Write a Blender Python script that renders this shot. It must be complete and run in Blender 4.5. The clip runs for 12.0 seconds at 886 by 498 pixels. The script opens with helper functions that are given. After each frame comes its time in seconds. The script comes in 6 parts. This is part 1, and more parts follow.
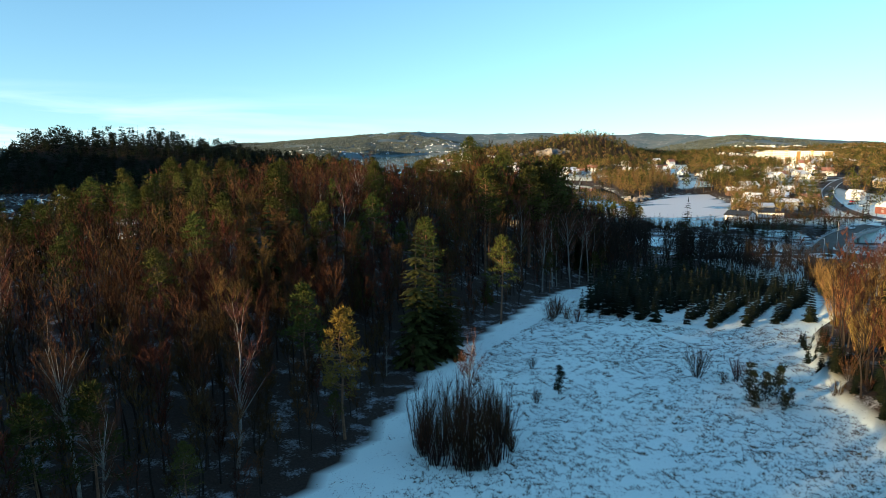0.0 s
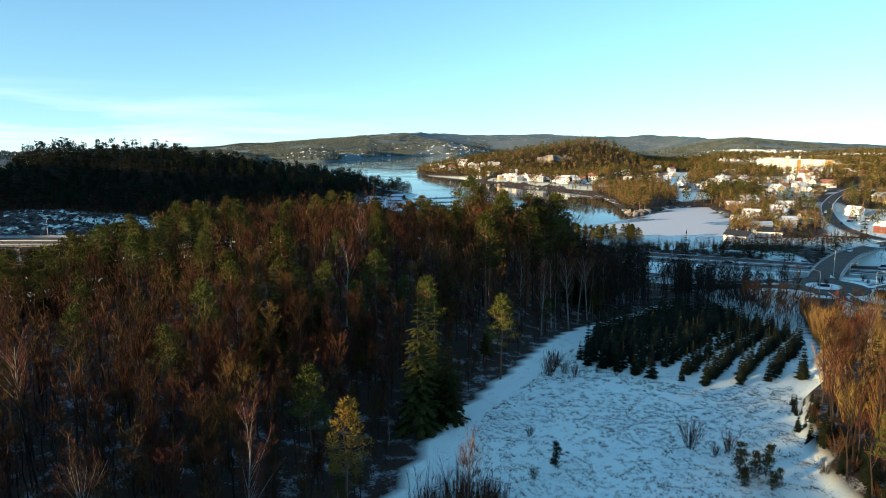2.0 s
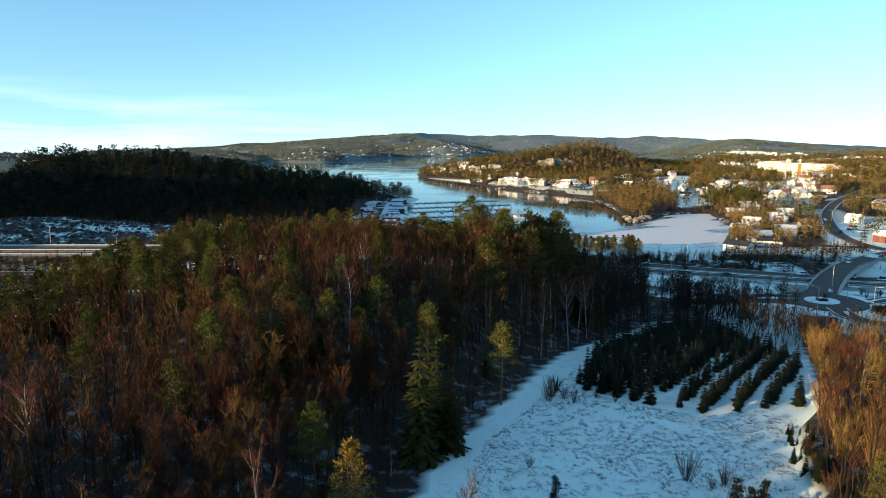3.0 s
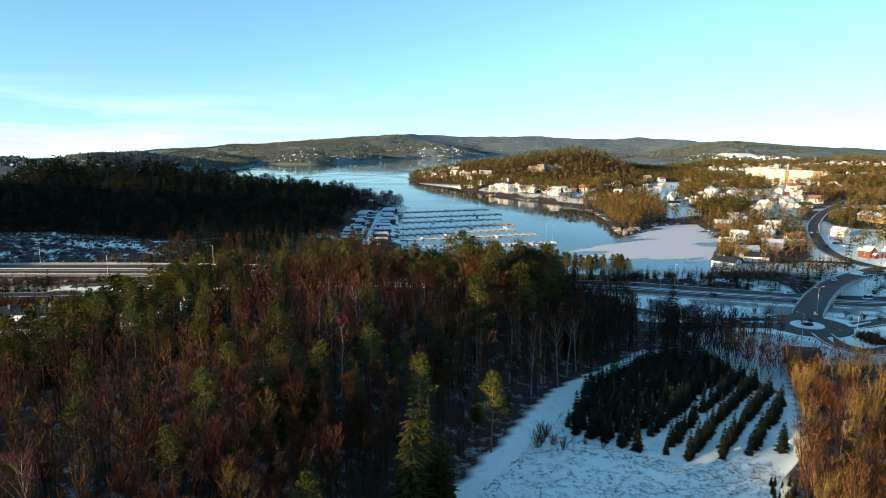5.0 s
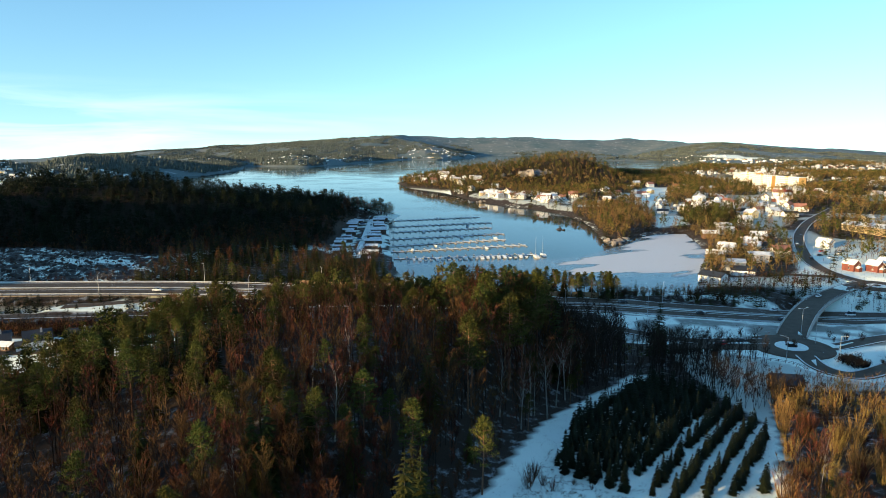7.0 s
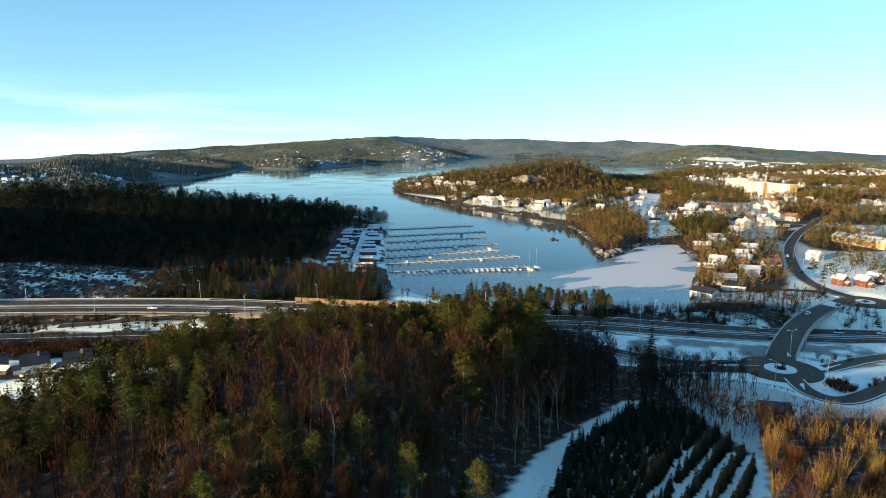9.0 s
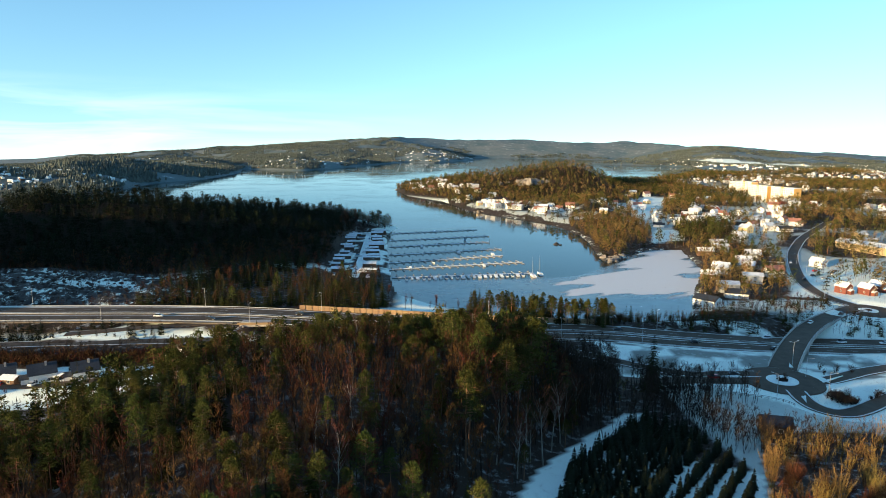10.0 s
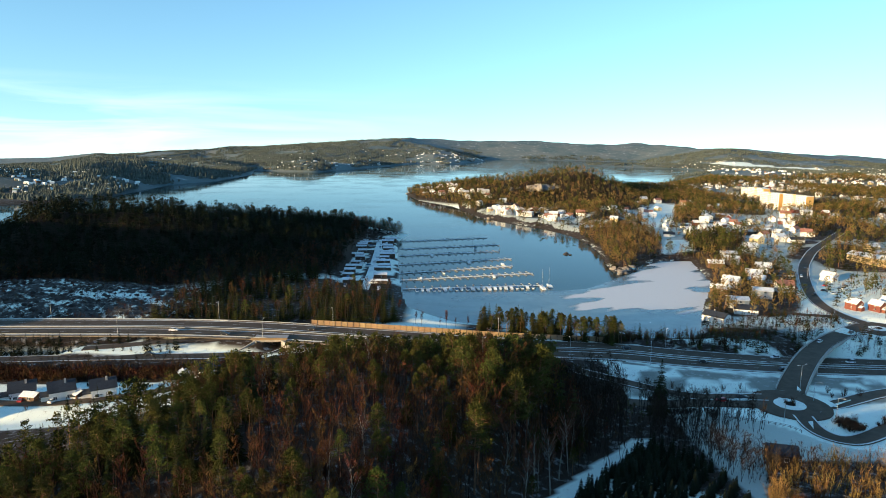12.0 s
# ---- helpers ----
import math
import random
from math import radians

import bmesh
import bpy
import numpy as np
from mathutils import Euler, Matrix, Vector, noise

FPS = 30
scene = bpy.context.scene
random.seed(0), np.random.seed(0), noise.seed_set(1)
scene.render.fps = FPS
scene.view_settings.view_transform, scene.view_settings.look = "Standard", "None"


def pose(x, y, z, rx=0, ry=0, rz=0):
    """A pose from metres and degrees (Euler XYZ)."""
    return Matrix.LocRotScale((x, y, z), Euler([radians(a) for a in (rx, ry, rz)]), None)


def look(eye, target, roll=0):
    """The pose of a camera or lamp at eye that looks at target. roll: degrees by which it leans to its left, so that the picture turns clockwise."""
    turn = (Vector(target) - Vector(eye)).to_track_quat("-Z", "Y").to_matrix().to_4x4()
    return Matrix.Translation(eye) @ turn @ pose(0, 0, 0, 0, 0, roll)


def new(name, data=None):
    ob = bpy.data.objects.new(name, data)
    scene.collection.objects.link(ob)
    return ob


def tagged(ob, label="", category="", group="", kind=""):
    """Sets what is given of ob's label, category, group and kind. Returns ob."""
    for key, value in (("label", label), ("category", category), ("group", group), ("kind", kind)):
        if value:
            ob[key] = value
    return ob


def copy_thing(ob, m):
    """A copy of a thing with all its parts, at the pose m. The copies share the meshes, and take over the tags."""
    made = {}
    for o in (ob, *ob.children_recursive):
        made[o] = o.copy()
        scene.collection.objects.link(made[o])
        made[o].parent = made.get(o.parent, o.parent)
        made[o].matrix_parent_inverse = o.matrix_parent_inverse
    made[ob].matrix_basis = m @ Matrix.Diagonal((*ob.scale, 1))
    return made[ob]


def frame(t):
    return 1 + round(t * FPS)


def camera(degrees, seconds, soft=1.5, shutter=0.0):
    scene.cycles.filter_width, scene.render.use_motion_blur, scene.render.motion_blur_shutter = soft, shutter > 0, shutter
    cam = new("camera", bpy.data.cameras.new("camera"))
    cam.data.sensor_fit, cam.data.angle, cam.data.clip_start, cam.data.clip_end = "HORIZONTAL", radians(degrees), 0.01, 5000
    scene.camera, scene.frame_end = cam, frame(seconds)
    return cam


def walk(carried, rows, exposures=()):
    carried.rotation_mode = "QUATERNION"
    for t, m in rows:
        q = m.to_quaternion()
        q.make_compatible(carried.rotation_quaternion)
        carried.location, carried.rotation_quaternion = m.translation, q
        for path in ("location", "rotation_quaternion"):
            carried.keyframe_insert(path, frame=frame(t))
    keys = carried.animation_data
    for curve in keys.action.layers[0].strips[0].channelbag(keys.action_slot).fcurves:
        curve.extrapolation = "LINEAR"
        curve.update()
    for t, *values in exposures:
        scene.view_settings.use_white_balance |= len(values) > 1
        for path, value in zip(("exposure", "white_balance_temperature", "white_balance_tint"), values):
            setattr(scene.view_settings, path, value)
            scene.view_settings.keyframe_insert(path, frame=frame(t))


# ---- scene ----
EXPO, KELVIN, TINT = 1.0, 5700, -8
SKY_STRENGTH = 0.148
SUN_STRENGTH = 6.2
SUN_COLOUR = (1.0, 0.62, 0.30)
CLOUD = (5.0, 5.0, 5.4, 1.0)
SKY_TINT = (0.96, 0.97, 1.02, 1.0)
cam = camera(69.0, 12.0, soft=0.5)
ROWS = [
    (0.0, 0.0, 0.0, 44.5, 0.0, -9.19, 0.63),
    (0.5, 0.01, -0.2, 47.0, 0.01, -9.3, 0.54),
    (1.0, 0.03, -0.41, 49.66, 0.01, -9.3, 0.47),
    (1.5, 0.02, -0.7, 52.35, 0.03, -9.3, 0.39),
    (2.0, -0.01, -1.05, 55.04, 0.06, -9.24, 0.34),
    (2.5, -0.08, -1.44, 57.63, 0.1, -9.25, 0.3),
    (3.0, -0.15, -1.76, 60.19, 0.11, -9.26, 0.19),
    (5.0, -0.22, -2.01, 69.61, -0.72, -9.28, 0.04),
    (5.5, -0.26, -2.2, 71.86, -0.99, -9.3, 0.04),
    (6.0, -0.32, -2.45, 74.15, -1.32, -9.28, 0.03),
    (6.5, -0.41, -2.75, 76.46, -1.59, -9.31, 0.04),
    (7.0, -0.51, -3.07, 78.78, -1.61, -9.31, 0.02),
    (9.0, -0.95, -4.38, 87.96, -2.17, -9.3, -0.16),
    (9.5, -1.04, -4.8, 90.19, -2.13, -9.33, -0.19),
    (10.0, -1.11, -5.26, 92.43, -1.87, -9.3, -0.26),
    (10.5, -1.19, -5.75, 94.67, -1.92, -9.31, -0.33),
    (11.0, -1.27, -6.27, 96.95, -1.76, -9.31, -0.38),
    (11.5, -1.38, -6.81, 99.23, -1.52, -9.34, -0.45),
    (12.0, -1.5, -7.38, 101.52, -0.97, -9.33, -0.54),
]
walk(cam, [(t, pose(x, y, z, 0, 0, yaw) @ pose(0, 0, 0, pitch) @ pose(0, 0, 0, 0, roll) @ pose(0, 0, 0, 90))
           for t, x, y, z, yaw, pitch, roll in ROWS], exposures=[(0.0, EXPO, KELVIN, TINT), (12.0, EXPO, KELVIN, TINT)])

# ---- sky, sun ----
SUN_ELEVATION = 8.3
SUN_FROM = Vector((-0.84, -0.54, 0.0)).normalized()      # the way from the place to the sun, in plan


def make_sky():
    world = bpy.data.worlds.new("sky")
    scene.world = world
    world.use_nodes = True
    nt = world.node_tree
    nt.nodes.clear()
    out = nt.nodes.new("ShaderNodeOutputWorld")
    bg = nt.nodes.new("ShaderNodeBackground")
    sky = nt.nodes.new("ShaderNodeTexSky")
    sky.sky_type = "NISHITA"
    sky.sun_disc = False
    sky.sun_elevation = radians(SUN_ELEVATION)
    sky.sun_rotation = math.atan2(SUN_FROM.x, SUN_FROM.y)
    sky.air_density, sky.dust_density, sky.ozone_density = 0.85, 0.12, 1.6
    tex = nt.nodes.new("ShaderNodeTexCoord")
    sep = nt.nodes.new("ShaderNodeSeparateXYZ")
    nt.links.new(tex.outputs["Generated"], sep.inputs[0])
    low = nt.nodes.new("ShaderNodeMath")
    low.operation = "MULTIPLY_ADD"
    low.inputs[1].default_value = 0.82
    low.inputs[2].default_value = 0.064
    nt.links.new(sep.outputs["Z"], low.inputs[0])
    com = nt.nodes.new("ShaderNodeCombineXYZ")
    nt.links.new(sep.outputs["X"], com.inputs["X"])
    nt.links.new(sep.outputs["Y"], com.inputs["Y"])
    nt.links.new(low.outputs[0], com.inputs["Z"])
    nt.links.new(com.outputs[0], sky.inputs[0])
    # thin high cloud: streaks drawn out along the horizon, thickest low over the west
    mapping = nt.nodes.new("ShaderNodeMapping")
    mapping.inputs["Scale"].default_value = (3.0, 3.0, 30.0)
    nt.links.new(tex.outputs["Generated"], mapping.inputs[0])
    wisps = nt.nodes.new("ShaderNodeTexNoise")
    wisps.inputs["Scale"].default_value = 1.3
    wisps.inputs["Detail"].default_value = 7.0
    wisps.inputs["Roughness"].default_value = 0.55
    wisps.inputs["Distortion"].default_value = 0.6
    nt.links.new(mapping.outputs[0], wisps.inputs["Vector"])
    band = nt.nodes.new("ShaderNodeMapRange")
    band.inputs["From Min"].default_value = 0.09
    band.inputs["From Max"].default_value = 0.02
    nt.links.new(sep.outputs["Z"], band.inputs["Value"])
    west = nt.nodes.new("ShaderNodeMapRange")
    west.inputs["From Min"].default_value = 0.05
    west.inputs["From Max"].default_value = -0.55
    nt.links.new(sep.outputs["X"], west.inputs["Value"])
    ramp = nt.nodes.new("ShaderNodeMapRange")
    ramp.inputs["From Min"].default_value = 0.36
    ramp.inputs["From Max"].default_value = 0.72
    nt.links.new(wisps.outputs["Fac"], ramp.inputs["Value"])
    m1 = nt.nodes.new("ShaderNodeMath")
    m1.operation = "MULTIPLY"
    nt.links.new(band.outputs[0], m1.inputs[0])
    nt.links.new(west.outputs[0], m1.inputs[1])
    m2 = nt.nodes.new("ShaderNodeMath")
    m2.operation = "MULTIPLY"
    nt.links.new(m1.outputs[0], m2.inputs[0])
    nt.links.new(ramp.outputs[0], m2.inputs[1])
    mix = nt.nodes.new("ShaderNodeMix")
    mix.data_type = "RGBA"
    nt.links.new(m2.outputs[0], mix.inputs["Factor"])
    clear = nt.nodes.new("ShaderNodeMix")
    clear.data_type, clear.blend_type = "RGBA", "MULTIPLY"
    clear.inputs["Factor"].default_value = 1.0
    nt.links.new(sky.outputs[0], clear.inputs[6])
    clear.inputs[7].default_value = SKY_TINT
    nt.links.new(clear.outputs[2], mix.inputs[6])
    mix.inputs[7].default_value = CLOUD
    nt.links.new(mix.outputs[2], bg.inputs["Color"])
    bg.inputs["Strength"].default_value = SKY_STRENGTH
    nt.links.new(bg.outputs[0], out.inputs["Surface"])


make_sky()
sun_data = bpy.data.lights.new("sun", "SUN")
sun_data.energy, sun_data.angle, sun_data.color = SUN_STRENGTH, radians(0.6), SUN_COLOUR
sun = new("sun", sun_data)
e = radians(SUN_ELEVATION)
sun_way = Vector((SUN_FROM.x * math.cos(e), SUN_FROM.y * math.cos(e), math.sin(e)))
sun.matrix_world = look(sun_way * 100, (0, 0, 0))


# ---- materials ----
def nodes_of(name):
    m = bpy.data.materials.new(name)
    m.use_nodes = True
    nt = m.node_tree
    return m, nt, nt.nodes["Principled BSDF"]


def noise_node(nt, scale, detail=4.0, rough=0.6, coords=None):
    n = nt.nodes.new("ShaderNodeTexNoise")
    n.inputs["Scale"].default_value = scale
    n.inputs["Detail"].default_value = detail
    n.inputs["Roughness"].default_value = rough
    if coords is not None:
        nt.links.new(coords, n.inputs["Vector"])
    return n


def span(nt, value, a, b, lo=0.0, hi=1.0):
    n = nt.nodes.new("ShaderNodeMapRange")
    n.inputs["From Min"].default_value, n.inputs["From Max"].default_value = a, b
    n.inputs["To Min"].default_value, n.inputs["To Max"].default_value = lo, hi
    nt.links.new(value, n.inputs["Value"])
    return n.outputs[0]


def blend(nt, fac, a, b, how="MIX"):
    n = nt.nodes.new("ShaderNodeMix")
    n.data_type, n.blend_type = "RGBA", how
    for socket, v in ((n.inputs["Factor"], fac), (n.inputs[6], a), (n.inputs[7], b)):
        if isinstance(v, (int, float)):
            socket.default_value = v
        elif isinstance(v, tuple):
            socket.default_value = (*v, 1.0)
        else:
            nt.links.new(v, socket)
    return n.outputs[2]


def maths(nt, op, a, b=0.0):
    n = nt.nodes.new("ShaderNodeMath")
    n.operation = op
    for socket, v in zip(n.inputs, (a, b)):
        if isinstance(v, (int, float)):
            socket.default_value = v
        else:
            nt.links.new(v, socket)
    return n.outputs[0]


def place_coords(nt):
    return nt.nodes.new("ShaderNodeNewGeometry").outputs["Position"]


def attribute(nt, name):
    n = nt.nodes.new("ShaderNodeAttribute")
    n.attribute_name = name
    return n.outputs["Fac"]


def bump(nt, bsdf, height, strength, distance):
    n = nt.nodes.new("ShaderNodeBump")
    n.inputs["Strength"].default_value, n.inputs["Distance"].default_value = strength, distance
    nt.links.new(height, n.inputs["Height"])
    nt.links.new(n.outputs[0], bsdf.inputs["Normal"])


SNOW = (0.86, 0.92, 0.81)


def ground_material():
    m, nt, b = nodes_of("snowy_ground")
    pos = place_coords(nt)
    big, mid, fine = noise_node(nt, 0.05, 5, 0.6, pos), noise_node(nt, 0.35, 4, 0.65, pos), noise_node(nt, 4.2, 4, 0.7, pos)
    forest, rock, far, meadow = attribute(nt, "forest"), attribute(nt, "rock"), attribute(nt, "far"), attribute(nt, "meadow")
    # open field: snow with grass coming through in drifts
    tuft = maths(nt, "ADD", maths(nt, "MULTIPLY", fine.outputs["Fac"], 0.65), maths(nt, "MULTIPLY", mid.outputs["Fac"], 0.35))
    grass_fac = span(nt, tuft, 0.575, 0.635)
    grass = blend(nt, span(nt, mid.outputs["Fac"], 0.35, 0.65), (0.10, 0.085, 0.055), (0.17, 0.135, 0.085))
    snow = blend(nt, span(nt, big.outputs["Fac"], 0.3, 0.7), SNOW, (0.79, 0.85, 0.78))
    field = blend(nt, grass_fac, snow, grass)
    # forest floor: leaf litter, and snow patches greyed for the shade under trees
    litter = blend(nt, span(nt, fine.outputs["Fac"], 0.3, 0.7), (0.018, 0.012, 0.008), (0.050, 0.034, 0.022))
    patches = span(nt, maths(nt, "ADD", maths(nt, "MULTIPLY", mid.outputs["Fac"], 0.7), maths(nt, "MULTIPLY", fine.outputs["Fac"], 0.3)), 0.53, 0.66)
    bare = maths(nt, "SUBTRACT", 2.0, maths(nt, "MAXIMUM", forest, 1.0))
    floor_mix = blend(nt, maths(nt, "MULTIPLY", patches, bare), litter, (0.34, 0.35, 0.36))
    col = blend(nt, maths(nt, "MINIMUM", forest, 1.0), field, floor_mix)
    # bare blasted rock, darkened for shade on the shelf, with snow in the hollows
    stone = blend(nt, span(nt, mid.outputs["Fac"], 0.3, 0.7), (0.030, 0.027, 0.025), (0.095, 0.083, 0.074))
    ledges = noise_node(nt, 0.16, 6, 0.72, pos)
    stone = blend(nt, span(nt, maths(nt, "ADD", maths(nt, "MULTIPLY", ledges.outputs["Fac"], 0.6), maths(nt, "MULTIPLY", tuft, 0.4)), 0.52, 0.57), stone, SNOW)
    col = blend(nt, rock, col, stone)
    # far slopes: woods with clearings and snowed-in rock, paled and blued for haze
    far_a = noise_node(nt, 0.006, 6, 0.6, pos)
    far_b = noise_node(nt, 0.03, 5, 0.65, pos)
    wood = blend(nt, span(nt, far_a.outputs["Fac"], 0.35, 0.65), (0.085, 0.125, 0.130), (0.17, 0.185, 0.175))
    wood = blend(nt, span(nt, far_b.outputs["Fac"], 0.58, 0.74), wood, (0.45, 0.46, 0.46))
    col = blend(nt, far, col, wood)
    col = blend(nt, span(nt, maths(nt, "ADD", meadow, span(nt, mid.outputs["Fac"], 0.2, 0.8, -0.35, 0.35)), 0.35, 0.65), col, snow)
    nt.links.new(col, b.inputs["Base Color"])
    b.inputs["Roughness"].default_value = 0.85
    b.inputs["Specular IOR Level"].default_value = 0.2
    bump(nt, b, tuft, 0.35, 0.2)
    return m


def simple_material(name, a, c, scale=3.0, rough=0.7, metal=0.0, relief=0.0, vary=0.0, spec=0.3):
    """Two tones mixed by noise at the given size, with slow variation over it; vary: by object or island."""
    m, nt, b = nodes_of(name)
    pos = place_coords(nt)
    n1, n2 = noise_node(nt, scale, 5, 0.65, pos), noise_node(nt, scale * 0.13, 3, 0.5, pos)
    f = maths(nt, "ADD", maths(nt, "MULTIPLY", n1.outputs["Fac"], 0.6), maths(nt, "MULTIPLY", n2.outputs["Fac"], 0.4))
    col = blend(nt, span(nt, f, 0.36, 0.64), a, c)
    if vary:
        info = nt.nodes.new("ShaderNodeObjectInfo")
        r = maths(nt, "FRACT", maths(nt, "ADD", info.outputs["Random"], attribute(nt, "tone")))
        hsv = nt.nodes.new("ShaderNodeHueSaturation")
        nt.links.new(span(nt, r, 0, 1, 1 - vary, 1 + vary), hsv.inputs["Value"])
        nt.links.new(span(nt, maths(nt, "FRACT", maths(nt, "MULTIPLY", r, 7.3)), 0, 1, 0.5 - 0.07 * vary, 0.5 + 0.07 * vary), hsv.inputs["Hue"])
        nt.links.new(col, hsv.inputs["Color"])
        col = hsv.outputs[0]
    nt.links.new(col, b.inputs["Base Color"])
    b.inputs["Roughness"].default_value, b.inputs["Metallic"].default_value = rough, metal
    b.inputs["Specular IOR Level"].default_value = spec
    if relief:
        bump(nt, b, n1.outputs["Fac"], 0.5, relief)
    return m


def leaf_material(name, a, c, vary=0.35):
    m = simple_material(name, a, c, 0.9, 0.85, vary=vary, spec=0.06)
    return m


def water_material():
    m, nt, b = nodes_of("fjord_water")
    pos = place_coords(nt)
    ripple = noise_node(nt, 0.6, 4, 0.6, pos)
    slow = noise_node(nt, 0.012, 4, 0.6, pos)
    col = blend(nt, span(nt, slow.outputs["Fac"], 0.35, 0.65), (0.010, 0.030, 0.036), (0.016, 0.042, 0.048))
    nt.links.new(col, b.inputs["Base Color"])
    nt.links.new(span(nt, slow.outputs["Fac"], 0.4, 0.62, 0.03, 0.12), b.inputs["Roughness"])
    b.inputs["IOR"].default_value = 1.2
    bump(nt, b, ripple.outputs["Fac"], 0.04, 0.05)
    return m


def ice_material():
    m, nt, b = nodes_of("lake_ice")
    pos = place_coords(nt)
    n1, n2 = noise_node(nt, 0.03, 5, 0.6, pos), noise_node(nt, 0.35, 5, 0.7, pos)
    snowy = attribute(nt, "snowy")
    col = blend(nt, span(nt, n1.outputs["Fac"], 0.35, 0.65), (0.07, 0.10, 0.115), (0.125, 0.165, 0.175))
    white = blend(nt, span(nt, n2.outputs["Fac"], 0.62, 0.72), (0.62, 0.62, 0.62), (0.42, 0.43, 0.44))
    edge = maths(nt, "ADD", snowy, span(nt, n1.outputs["Fac"], 0.3, 0.7, -0.4, 0.4))
    col = blend(nt, span(nt, edge, 0.35, 0.6), col, white)
    nt.links.new(col, b.inputs["Base Color"])
    nt.links.new(span(nt, edge, 0.3, 0.6, 0.25, 0.75), b.inputs["Roughness"])
    return m


def asphalt_material():
    m, nt, b = nodes_of("asphalt")
    pos = place_coords(nt)
    n1, n2 = noise_node(nt, 0.25, 5, 0.6, pos), noise_node(nt, 8, 3, 0.6, pos)
    col = blend(nt, span(nt, n1.outputs["Fac"], 0.35, 0.65), (0.052, 0.039, 0.028), (0.088, 0.067, 0.047))
    col = blend(nt, span(nt, n2.outputs["Fac"], 0.4, 0.7, 0.0, 0.35), col, (0.13, 0.10, 0.07))
    nt.links.new(col, b.inputs["Base Color"])
    b.inputs["Roughness"].default_value = 0.8
    b.inputs["Specular IOR Level"].default_value = 0.2
    bump(nt, b, n2.outputs["Fac"], 0.3, 0.02)
    return m


